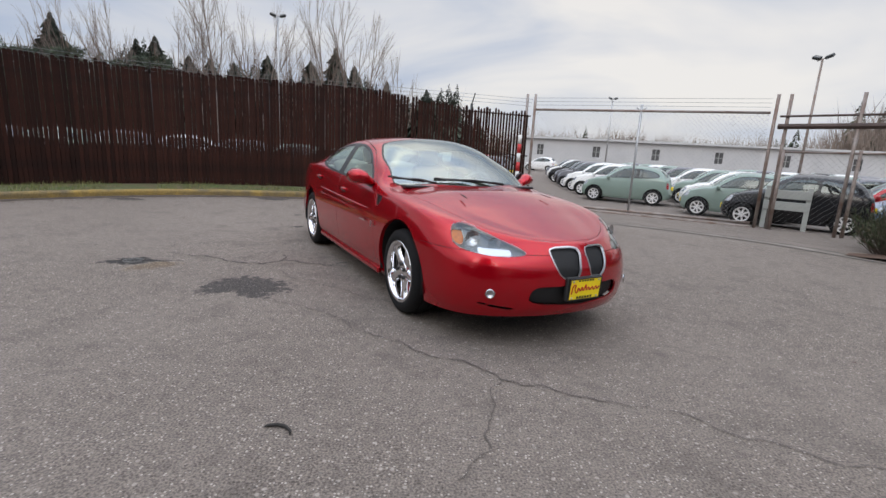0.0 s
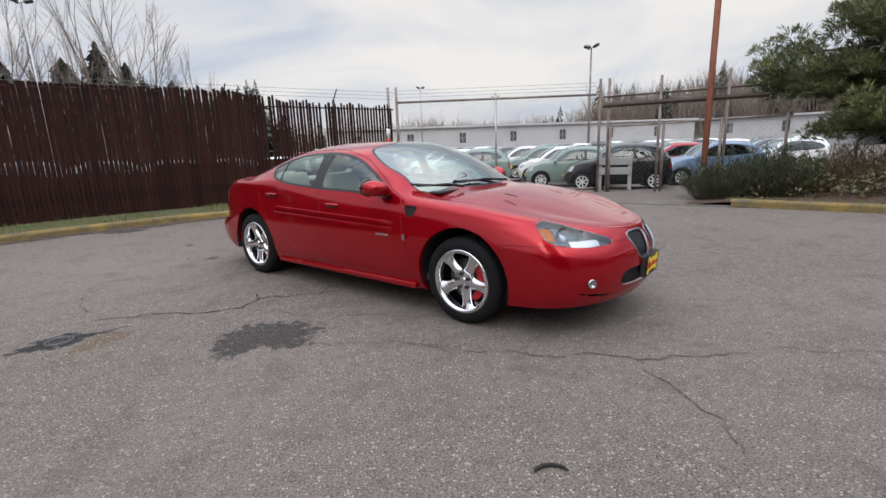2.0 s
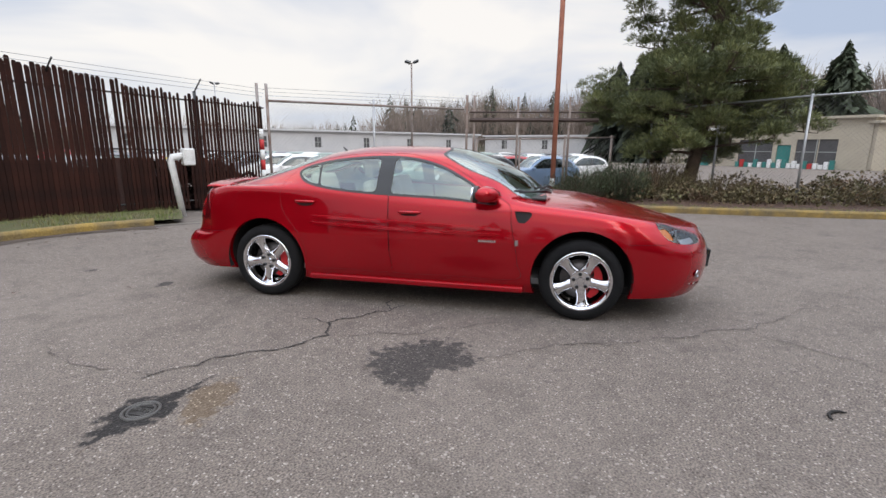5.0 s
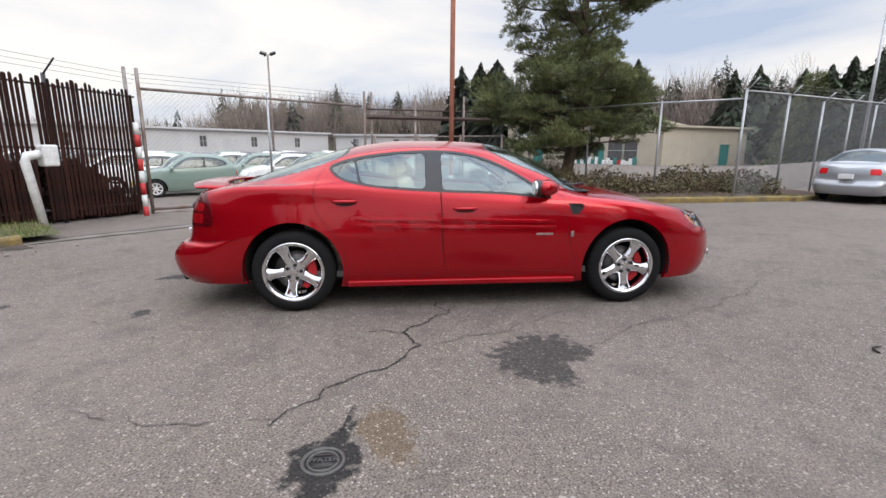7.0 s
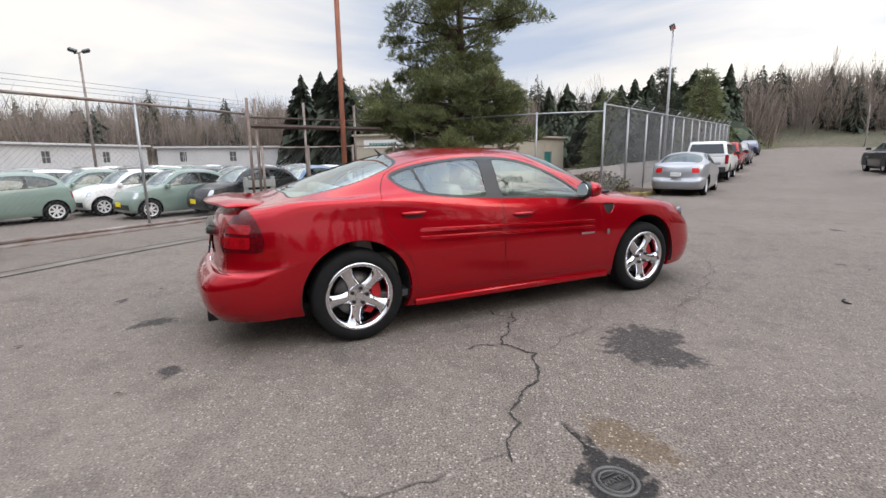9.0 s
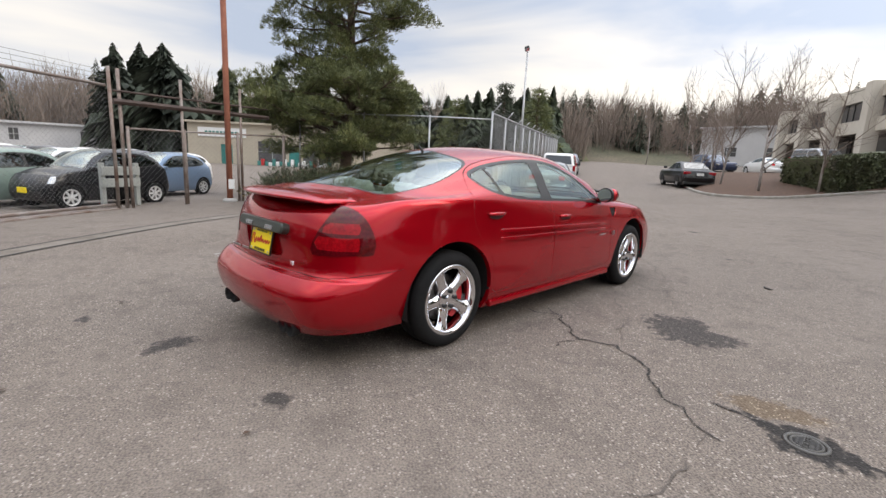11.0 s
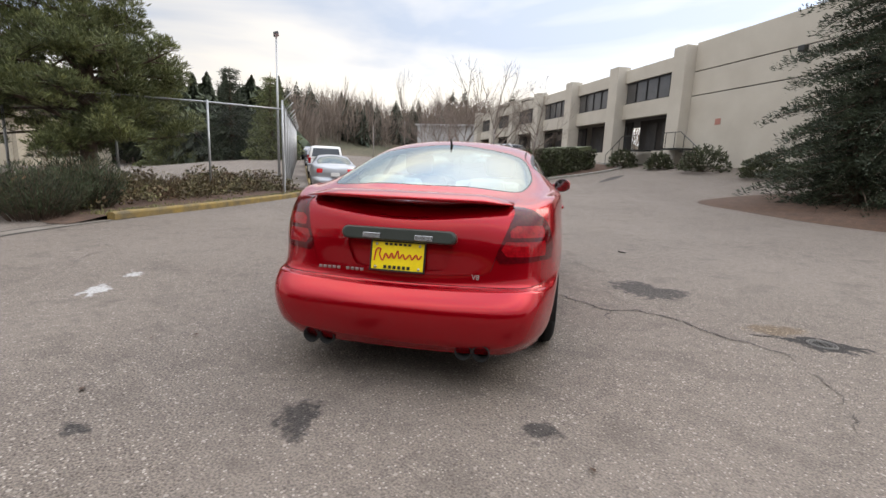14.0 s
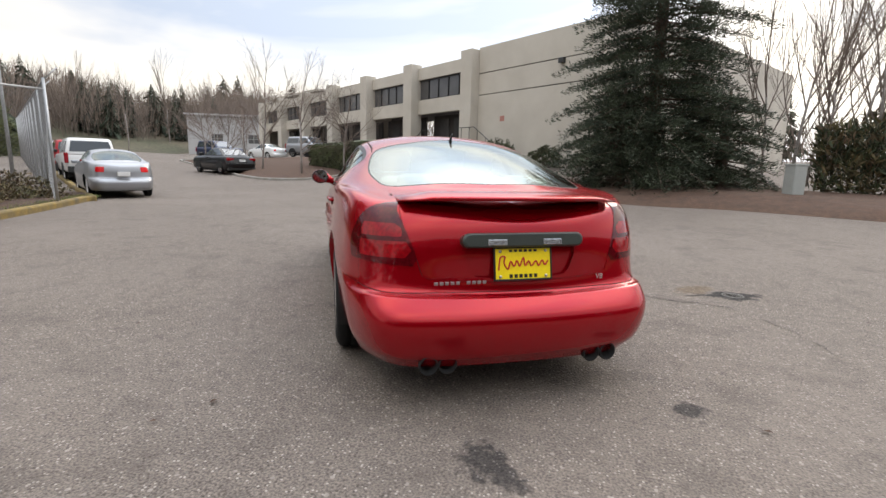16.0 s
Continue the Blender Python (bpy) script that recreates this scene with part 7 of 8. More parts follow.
def flood_lamp(x, y, top, mat, heads, label, yaw=0):
    t = thing("street_lamp", label, "street lamp", pose(x, y, land(x, y), 0, 0, yaw))
    H = top - land(x, y)
    piece("pole", Poly().tube([(0, 0, -0.1), (0, 0, H)], [0.075, 0.045], 10).done("pole", mat, True), t)
    piece("cross_arm", Poly().tube([(-0.2 * (heads > 1), 0, H - 0.06), (0.24, 0, H + 0.08)], 0.025, 8).done("cross_arm", mat, True), t)
    for i in range(heads):
        sx = (-0.24, 0.28)[i % 2] if heads > 1 else 0.3
        h = piece("lamp_head", Poly().box((-0.17, -0.13, -0.07), (0.17, 0.13, 0.07), pose(sx, 0, H + 0.1, 25, 18 if sx < 0 else -18, 0), 0.035).done("lamp_head", BLACK_SATIN), t, "dark floodlight head")
        piece("lens", Poly().box((-0.14, -0.1, -0.078), (0.14, 0.1, -0.068), pose(sx, 0, H + 0.1, 25, 18 if sx < 0 else -18, 0)).done("lens", SILVER), h, "pale lamp glass")


flood_lamp(16.77, 23.9, 6.36, GALV_RUST, 2, "tall double floodlight in the yard", -60)
flood_lamp(-10.7, 28.1, 8.1, GALV, 2, "tall double floodlight behind the brown fence", 20)
flood_lamp(14.5, 48.0, 6.9, GALV, 2, "far double floodlight in the yard", 0)
flood_lamp(20.69, -4.25, 7.35, GALV, 1, "wooden street lamp behind the fence", 150)


def pipe_stub():
    """The white bent pipe that stands before the fence."""
    q = Vector((-0.42, 12.2))
    t = thing("white_pipe", "white bent pipe standing in the grass before the fence", "pipe", pose(q.x, q.y, land(q.x, q.y)))
    piece("riser", Poly().tube([(0, 0, -0.1), (-0.13, 0, 1.1), (-0.1, 0, 1.18), (0.12, 0, 1.22)], [0.06, 0.065, 0.07, 0.065], 12).done("riser", WHITE_MARK, True), t)
    piece("valve_head", Poly().box((0.08, -0.11, 1.02), (0.3, 0.11, 1.36), None, 0.03).done("valve_head", WHITE_MARK), t)


pipe_stub()
c = Vector((-7.53, -6.55))
box_ob = thing("utility_cabinet", "pale green-grey utility cabinet on the verge", "utility cabinet", pose(c.x, c.y, 0.42, 0, 0, 30))
piece("body", Poly().box((-0.22, -0.16, -0.2), (0.22, 0.16, 0.95), None, 0.015).done("body", UTIL_GREY), box_ob)
piece("lid", Poly().box((-0.24, -0.18, 0.95), (0.24, 0.18, 1.0), None, 0.012).done("lid", UTIL_GREY), box_ob)
piece("door", Poly().box((-0.19, 0.16, -0.05), (0.19, 0.172, 0.9), None, 0.004).done("door", UTIL_GREY), box_ob)
# barrier boards behind the gate
bar = thing("barrier_board", "grey plank barrier behind the gate", "barrier", pose(7.48, 11.5, land(7.8, 11.2), 0, 0, -35))
for h in (0.45, 0.72):
    piece("board", Poly().box((0, -0.02, h), (0.9, 0.02, h + 0.2), None, 0.006).done("board", UTIL_GREY), bar, "grey plank")
for x in (0.05, 0.86):
    piece("upright", Poly().box((x - 0.05, 0.022, -0.05), (x + 0.05, 0.1, 1.0), None, 0.006).done("upright", UTIL_GREY), bar, "grey post")


# ------------------------------------------------------------ trees and shrubs
def spray(p, c, d, size, rnd, n=8, droop=0.15, width=0.24, mat=0, scatter=0.35):
    """A tuft of narrow leaves round a point, that lean along d."""
    d = d.normalized()
    a = d.orthogonal().normalized()
    b = d.cross(a)
    for _ in range(n):
        t = rnd.uniform(0, 6.28)
        w = (d + (a * math.cos(t) + b * math.sin(t)) * rnd.uniform(0.2, 1.0) + Vector((0, 0, -droop * rnd.random()))).normalized()
        s = size * rnd.uniform(0.6, 1.25)
        side = w.cross(Vector((rnd.uniform(-1, 1), rnd.uniform(-1, 1), rnd.uniform(-1, 1)))).normalized() * s * width * 0.5
        o = c + Vector((rnd.uniform(-1, 1), rnd.uniform(-1, 1), rnd.uniform(-0.6, 0.6))) * size * scatter
        p.add([o - side * 0.3, o + w * s * 0.55 - side, o + w * s, o + w * s * 0.55 + side], [(0, 1, 2, 3)], mat)


def bough(p, q, a, length, tilt, rnd, size, step, width, droop, limbs, lr=0.03, puff=0.07):
    """A limb from q outward at angle a, with tufts along it, wider towards the middle."""
    d = Vector((math.cos(a) * math.cos(tilt), math.sin(a) * math.cos(tilt), math.sin(tilt)))
    pts, n = [Vector(q)], max(3, int(length / step))
    for i in range(n):
        u = (i + 1) / n
        pts.append(pts[-1] + (d + Vector((0, 0, -droop * u))).normalized() * length / n)
        across = Vector((-math.sin(a), math.cos(a), 0))
        spread = width * length * math.sin(math.pi * min(1, 0.15 + 0.85 * u)) * 0.5
        for _ in range(max(1, int(2 + spread * 3.2 / size))):
            o = rnd.uniform(-1, 1) * spread
            if u > 0.25:
                spray(p, pts[-1] + across * o + Vector((0, 0, -abs(o) * 0.12 + rnd.uniform(-puff, puff))), d * 0.6 + across * o * 0.8 + Vector((0, 0, 0.3)), size * 0.62, rnd, 12, 0.5, 0.2, 0, 1.1)
    limbs.tube(pts[::2] if len(pts) > 4 else pts, [max(0.006, lr * (1 - 0.85 * i / max(1, len(pts[::2] if len(pts) > 4 else pts) - 1))) for i in range(len(pts[::2] if len(pts) > 4 else pts))], 5)


def pine():
    rnd = random.Random(21)
    x, y = 11.35, 5.8
    t = thing("pine_tree", "tall irregular pine with a dense lower crown and an open top", "tree", pose(x, y, land(x, y)))
    trunk, limbs, crown = Poly(), Poly(), Poly()
    line = [(-0.35, 0.25, -0.2), (-0.3, 0.2, 0.6), (-0.1, 0.1, 1.6), (0.05, 0.0, 3.0), (0.1, 0.0, 5.0), (0.1, 0.05, 7.5), (0.2, 0.1, 10.2)]
    trunk.tube(line, [0.22, 0.19, 0.17, 0.15, 0.12, 0.09, 0.03], 12)
    def on(z):
        for a, b in zip(line, line[1:]):
            if a[2] <= z <= b[2]:
                return Vector(a).lerp(Vector(b), (z - a[2]) / (b[2] - a[2]))
        return Vector(line[-1])
    def pad(c, r, d):
        """A flattened dome of needle tufts, bare beneath."""
        for _ in range(int(24 + 75 * r)):
            h, w = rnd.uniform(0, 6.283), rnd.random() ** 0.6
            v = Vector((math.cos(h) * w, math.sin(h) * w, 0.72 * math.sqrt(max(0, 1 - w * w)) * rnd.uniform(-0.25, 1.0) - 0.15 * w))
            spray(crown, c + v * r, Vector((v.x, v.y, 0.75)) + d * 0.25, 0.14, rnd, 8, 0.1, 0.12, 0, 0.25)
    def pads(q, a, length, tilt, droop):
        """A limb that forks into twigs, each with a dense pad of needle tufts."""
        d = Vector((math.cos(a) * math.cos(tilt), math.sin(a) * math.cos(tilt), math.sin(tilt)))
        side = Vector((-math.sin(a), math.cos(a), 0))
        pts = [q + d * length * u + Vector((0, 0, -droop * length * u * u + 0.12 * length * u ** 4)) for u in (0, 0.25, 0.5, 0.75, 1.0)]
        limbs.tube(pts, [0.05, 0.04, 0.03, 0.02, 0.008], 5)
        for k in range(int(3 + length * 2.3)):
            u = 1.0 if k == 0 else rnd.uniform(0.42, 0.98)
            root = pts[min(3, int(u * 3.99))].lerp(pts[min(4, int(u * 3.99) + 1)], u * 3.99 - int(u * 3.99))
            c = root + side * rnd.uniform(-0.5, 0.5) * length * (1.25 - u) + Vector((0, 0, rnd.uniform(-0.22, 0.3)))
            limbs.tube([root, c], [0.014, 0.006], 4)
            pad(c, rnd.uniform(0.24, 0.5) * (1.1 - 0.25 * u), d)
    plan = [(1.45, 2.3, 6), (1.8, 2.8, 7), (2.2, 2.9, 8), (2.6, 2.8, 8), (3.0, 2.5, 8), (3.4, 2.1, 7), (3.8, 1.7, 6), (4.3, 1.3, 4), (4.9, 2.0, 5), (5.35, 2.7, 6), (5.9, 2.9, 6), (6.5, 2.8, 6), (7.2, 2.7, 6), (7.9, 2.4, 6), (8.6, 1.9, 5), (9.3, 1.4, 5), (9.9, 0.8, 4)]
    for z, r, n in plan:
        for i in range(n):
            a = 2 * math.pi * (i + rnd.uniform(-0.4, 0.4)) / n + z * 2.4
            zz = z + rnd.uniform(-0.2, 0.2)
            lop = 1 + (0.2 if z < 4.5 else 0.08) * math.cos(a - 1.95)
            pads(on(zz), a, r * lop * rnd.choice((0.6, 0.8, 0.95, 1.0, 1.1)), rnd.uniform(-0.05, 0.5), 0.26 if z < 4.5 else 0.12)
    piece("trunk", trunk.done("trunk", BARK, True), t, "brown scaly trunk")
    piece("limb_work", limbs.done("limb_work", BARK), t, "brown limbs")
    piece("crown", crown.done("crown", NEEDLES), t, "dull green needle clumps")


pine()


def spruce(x, y, high, r0, seed, label, mat, shape=0.8, size=0.26, low=0.15, gap=0.34):
    rnd = random.Random(seed)
    t = thing("spruce_tree", label, "tree", pose(x, y, land(x, y)))
    trunk, limbs, crown = Poly(), Poly(), Poly()
    trunk.tube([(0, 0, -0.2), (0.05, 0, high * 0.5), (0, 0, high)], [0.26, 0.16, 0.02], 10)
    z = low
    while z < high - 0.3:
        u = z / high
        r = r0 * (1 - u) ** shape * rnd.uniform(0.85, 1.12) + 0.15
        n = max(4, int(5 + r * 2.2))
        for i in range(n):
            a = 2 * math.pi * (i + rnd.uniform(-0.35, 0.35)) / n + z * 2.3
            bough(crown, (0.02, 0, z + rnd.uniform(-0.15, 0.15)), a, r * rnd.uniform(0.7, 1.12), rnd.uniform(-0.1, 0.2), rnd, size, 0.34, 0.42, 0.5, limbs, 0.035)
        z += gap
    piece("trunk", trunk.done("trunk", BARK, True), t, "brown trunk")
    piece("limb_work", limbs.done("limb_work", BARK), t, "brown limbs")
    piece("crown", crown.done("crown", mat), t, "dark green drooping boughs")
    return t


spruce(-3.95, -9.0, 14.5, 3.35, 31, "large dark spruce with drooping boughs down to the verge", NEEDLES_DARK, 0.36, 0.24, 0.9, 0.36)
spruce(-2.9, -8.3, 3.7, 2.3, 37, "broad low dark evergreen at the foot of the spruce", NEEDLES_DARK, 0.4, 0.2, 0.1, 0.28)
spruce(-6.3, -9.2, 3.6, 2.3, 32, "broad low dark evergreen beside the spruce", NEEDLES_DARK, 0.45, 0.2, 0.1, 0.3)

spruce(43.0, -15.6, 8.6, 3.0, 33, "broad green fir at the end of the street fence", NEEDLES, 0.7, 0.5, 0.6, 0.6)
spruce(47.5, -13.5, 9.5, 3.2, 34, "broad green fir behind the street fence", NEEDLES_DARK, 0.7, 0.5, 0.6, 0.6)
spruce(53.0, -9.5, 9.0, 3.4, 35, "broad green fir behind the street fence", NEEDLES, 0.7, 0.55, 0.6, 0.65)

mass = spruce(-24.1, 29.3, 7.0, 2.6, 36, "dark broad fir behind the brown fence", NEEDLES_DARK, 0.6, 0.5, 0.8, 0.6)
for x, y, k in ((-26.0, 28.0, 0.95), (-22.0, 31.0, 0.93), (-20.4, 31.9, 1.02), (-28.0, 26.6, 1.05), (-30.0, 25.0, 1.05)):
    copy_thing(mass, pose(x, y, land(x, y), 0, 0, 40 * x) @ Matrix.Scale(k, 4))


def shoots(name, label, cat, x, y, n, high, spread, mat, seed, width=0.02):
    """A shrub of upright thin shoots."""
    rnd = random.Random(seed)
    p, stems = Poly(), Poly()
    for _ in range(n):
        a, r = rnd.uniform(0, 6.28), spread * math.sqrt(rnd.random())
        bx, by = x + r * math.cos(a) * 0.5, y + r * math.sin(a) * 0.5
        top = Vector((x + r * math.cos(a), y + r * math.sin(a), land(x, y) + high * rnd.uniform(0.55, 1.05) * (1 - 0.35 * (r / spread) ** 2)))
        b0 = Vector((bx, by, land(bx, by)))
        stems.tube([b0, top], [0.008, 0.002], 3, False)
        for k in range(6):
            m = b0.lerp(top, 0.25 + 0.15 * k)
            spray(p, m, (top - b0) + Vector((rnd.uniform(-0.4, 0.4), rnd.uniform(-0.4, 0.4), 0.3)), high * 0.13, rnd, 4, 0.1, 0.09)
    t = thing(name, label, cat)
    piece("foliage", p.done("foliage", mat), t, "fine dark green shoots")
    piece("stem_work", stems.done("stem_work", BARK), t, "thin brown stems")


shoots("broom_shrub", "dark green upright broom shrub beside the pole", "shrub", 7.3, 7.5, 260, 0.9, 0.8, BROOM_LEAF, 41)
shoots("broom_shrub", "dark green upright broom shrub on the planted corner", "shrub", 7.9, 6.7, 270, 1.1, 0.75, BROOM_LEAF, 42)
shoots("broom_shrub", "dark green upright broom shrub under the pine", "shrub", 8.9, 7.5, 260, 0.9, 0.9, BROOM_LEAF, 43)
for x_, y_, n_, h_, s_, seed_ in ((9.3, 6.4, 150, 0.95, 0.9, 44), (9.9, 5.2, 150, 0.8, 0.9, 45), (10.4, 6.6, 170, 1.15, 1.0, 46), (10.0, 4.0, 130, 0.7, 0.8, 47)):
    shoots("bramble_shrub", "brownish green tangled bramble shrub under the pine", "shrub", x_, y_, n_, h_, s_, COVER_LEAF, seed_)


def round_bush(x, y, r, high, seed, label):
    """A rounded bush of small leaves on short stems."""
    rnd = random.Random(seed)
    leaf, stems = Poly(), Poly()
    base = Vector((x, y, land(x, y)))
    for _ in range(420):
        v = Vector((rnd.gauss(0, 1), rnd.gauss(0, 1), abs(rnd.gauss(0, 1)))).normalized() * rnd.uniform(0.6, 1.0)
        q = base + Vector((v.x * r, v.y * r, v.z * high))
        spray(leaf, q, v + Vector((0, 0, 0.4)), 0.16, rnd, 4, 0.2, 0.4)
        if rnd.random() < 0.06:
            stems.tube([base, q], [0.02, 0.006], 4, False)
    t = thing("bush", label, "shrub")
    piece("foliage", leaf.done("foliage", HEDGE_LEAF), t)
    piece("stem_work", stems.done("stem_work", BARK), t, "thin brown stems")


for along_, r_, h_, seed_ in ((2.55, 0.9, 1.1, 401), (3.62, 1.1, 1.3, 402), (4.15, 0.9, 1.0, 403), (3.1, 0.7, 0.9, 404)):
    q_ = FIRST + BAY * along_ - TOBLD * 1.6
    round_bush(q_.x, q_.y, r_, h_, seed_, "small rounded bush at the foot of the concrete wall")


def cover(name, label, cat, region, n, mat, seed, size=0.06, high=0.25):
    rnd = random.Random(seed)
    p = Poly()
    for _ in range(n):
        x, y = region(rnd)
        h = high * max(0.15, 0.6 + noise.noise(Vector((x * 0.9, y * 0.9, seed))))
        spray(p, Vector((x, y, land(x, y) + 0.12 + h * rnd.random())), Vector((rnd.uniform(-1, 1), rnd.uniform(-1, 1), 0.6)), size, rnd, 3, 0.2, 0.6)
    tagged(new(name, p.done(name, mat)), label, cat, kind="stuff")


def bed(rnd):
    i = rnd.randrange(iB + 2, iC - 6)
    q = KERB_LINE[i]
    return q.x + 0.35 + rnd.random() * 2.9, q.y + 0.3 + rnd.random() * 2.2


cover("ground_cover", "low reddish green ground cover with dead leaves", "ground cover", bed, 9500, COVER_LEAF, 51, 0.075, 0.6)


def grass_strip():
    rnd = random.Random(61)
    p = Poly()
    lines = [offset_line(KERB_LINE, 0.22 + 0.16 * k) for k in range(9)]
    def blade(x, y, h):
        a = rnd.uniform(0, 6.28)
        d = Vector((math.cos(a), math.sin(a), 0))
        b = Vector((x, y, land(x, y) + 0.09))
        lean = Vector((rnd.uniform(-0.5, 0.5), rnd.uniform(-0.5, 0.5), 1)) * h
        p.add([b - d * 0.006, b + d * 0.006, b + lean * 0.6 + d * 0.004, b + lean], [(0, 1, 2, 3)])
    for _ in range(7500):
        q = lines[rnd.randrange(9)][rnd.randrange(1, iA + 4)]
        x, y = q.x + rnd.uniform(-0.15, 0.15), q.y + rnd.uniform(-0.15, 0.15)
        g = noise.noise(Vector((x * 0.8, y * 0.8, 2.0)))
        if g > -0.25:
            blade(x, y, rnd.uniform(0.04, 0.12) * (1 + 1.2 * max(0, g)))
    for _ in range(2600):
        i = rnd.randrange(iB, iC - 4)
        q = offset_line(KERB_LINE[i - 1:i + 2], 0.18 + 0.4 * rnd.random() ** 2)[1]
        blade(q.x + rnd.uniform(-0.1, 0.1), q.y + rnd.uniform(-0.1, 0.1), rnd.uniform(0.03, 0.09))
    tagged(new("grass", p.done("grass", GRASS)), "short winter grass along the kerbs", "grass", kind="stuff")


grass_strip()


def hedge():
    """A clipped box of small leaves at the building's drive."""
    rnd = random.Random(71)
    a, b = Vector((12.2, -14.6)), Vector((10.95, -19.2))
    p = Poly()
    d = (b - a).normalized()
    n_ = Vector((-d.y, d.x))
    L, W = (b - a).length, 1.5
    for _ in range(7000):
        s, w, h = rnd.random() * L, rnd.uniform(-W, W), rnd.random()
        face = rnd.random()
        if face < 0.4:
            h = 1.0
        elif face < 0.85:
            w = W * (1 if rnd.random() < 0.5 else -1)
        else:
            s = rnd.choice((0, L))
        q = a + d * s + n_ * w
        z = land(q.x, q.y) - 0.05 + h * (1.55 - 0.25 * smoothstep(0.6, 0.75, s / L)) + 0.06 * noise.noise(Vector((q.x * 2, q.y * 2, h * 3)))
        spray(p, Vector((q.x, q.y, z)), Vector((rnd.uniform(-1, 1), rnd.uniform(-1, 1), 0.8)), 0.13, rnd, 2, 0.1, 0.7)
    t = thing("clipped_hedge", "dark green clipped hedge on the mulched island", "hedge", None)
    piece("leaves", p.done("leaves", HEDGE_LEAF), t)
    core = Poly().box((0.1, -W + 0.1, -0.2), (L - 0.1, W - 0.1, 1.4), pose(a.x, a.y, land(*a.lerp(b, 0.3)), 0, -math.degrees(math.atan2(land(*b) - land(*a), L)), math.degrees(math.atan2(d.y, d.x))))
    piece("core", core.done("core", HEDGE_LEAF), t, "dense inner twigs")


hedge()


def sheet(name, label, pts, mat, lift, bulge, cat="planting bed", kerb=None):
    """A bed of soil within an outline, swelling towards its middle."""
    line = [Vector(q[:2]) for q in spline(pts, 8, True)]
    c = Vector((sum(q.x for q in line) / len(line), sum(q.y for q in line) / len(line)))
    v, f, n, rings = [], [], len(line), 6
    for k in range(rings + 1):
        u = k / rings
        for q in line:
            r = q.lerp(c, u)
            v.append((r.x, r.y, land(r.x, r.y) + lift * (k > 0) + bulge * math.sin(u * math.pi / 2) + 0.05 * noise.noise(Vector((r.x, r.y, 1.0))) * (k > 0)))
    for k in range(rings):
        f += [(k * n + i, k * n + (i + 1) % n, (k + 1) * n + (i + 1) % n, (k + 1) * n + i) for i in range(n)]
    f.append(tuple(rings * n + i for i in range(n)))
    tagged(new(name, mesh_from(name, v, f, mat, smooth=True)), label, cat, kind="structure")
    if kerb:
        kerb_piece(kerb, line + [line[0]], KERB_GREY, "grey concrete kerb round the planted island", 0.15, 0.12)


sheet("island_bed", "bank of brown bark mulch below the raised car park", [(8.3, -19.3), (10.2, -14.5), (11.2, -11.6), (14.2, -11.2), (20.0, -15.0), (28.0, -21.0), (33.0, -25.5), (24.0, -25.0), (15.0, -23.5), (10.5, -22.5)], SOIL, 0.1, 0.55, kerb="kerb_3")
sheet("spruce_bed", "brown leaf litter below the large spruce", [(0.9, -8.4), (-0.8, -6.4), (-3.2, -4.9), (-5.6, -4.6), (-8.0, -3.2), (-10.5, -1.2), (-14.0, -1.0), (-16.0, -8.0), (-8.0, -12.5), (-2.0, -12.0)], SOIL, 0.03, 0.3)
sheet("far_bank", "green grass bank at the end of the street", [(58, -22), (66, -36), (80, -46), (100, -50), (110, -30), (90, -16), (70, -12)], TURF, 0.3, 3.2, "grass bank")


def bare_tree(name, label, seed, high, mat, spread=0.5, depth=5, r0=0.1):
    rnd = random.Random(seed)
    t = thing(name, label, "tree")
    trunk, twigs = Poly(), Poly()
    def grow(q, d, length, r, lev):
        pts = [q]
        for i in range(3):
            d = (d + Vector((rnd.uniform(-0.12, 0.12), rnd.uniform(-0.12, 0.12), 0.05))).normalized()
            pts.append(pts[-1] + d * length / 3)
        (trunk if lev == 0 else twigs).tube(pts, [r, r * 0.88, r * 0.76, r * 0.66], 8 if lev == 0 else (5 if lev == 1 else 3), lev < 2)
        if lev < depth:
            for k in range(3 if lev else 7):
                s = pts[1 + (k % 3)] if lev else pts[0].lerp(pts[3], 0.35 + 0.65 * k / 6)
                a = rnd.uniform(0, 6.28)
                o = d.orthogonal().normalized()
                side = o * math.cos(a) + d.cross(o) * math.sin(a)
                grow(s, (d + side * rnd.uniform(spread * 0.6, spread * 1.4)).normalized(), length * rnd.uniform(0.42, 0.66), r * 0.5, lev + 1)
            grow(pts[-1], d, length * 0.6, r * 0.62, lev + 1)
    grow(Vector((0, 0, -0.1)), Vector((0, 0, 1)), high * 0.52, r0, 0)
    piece("trunk", trunk.done("trunk", mat, True), t)
    piece("twig_work", twigs.done("twig_work", TWIG), t, "fine bare branches")
    return t


young = bare_tree("bare_tree", "slim bare street tree with fine grey twigs", 81, 5.4, BARK_PALE, 0.95, 5, 0.06)
young.matrix_world = pose(12.6, -12.6, land(12.6, -12.6) + 0.2)
young2 = bare_tree("bare_tree", "slim bare street tree with fine grey twigs", 82, 5.8, BARK_PALE, 0.85, 5, 0.06)
young2.matrix_world = pose(15.8, -13.6, land(15.8, -13.6) + 0.2, 0, 0, 70)
tall = bare_tree("bare_tree", "tall slender bare birch with fine upright twigs", 83, 10.0, BARK_PALE, 0.3, 4, 0.075)
tall.matrix_world = pose(-26.7, 36.1, -0.2)
tall2 = bare_tree("bare_tree", "tall slender bare birch with fine upright twigs", 84, 10.0, BARK_PALE, 0.36, 4, 0.07)
tall2.matrix_world = pose(-21.4, 39.4, -0.2, 0, 0, 50)
rt = random.Random(9)


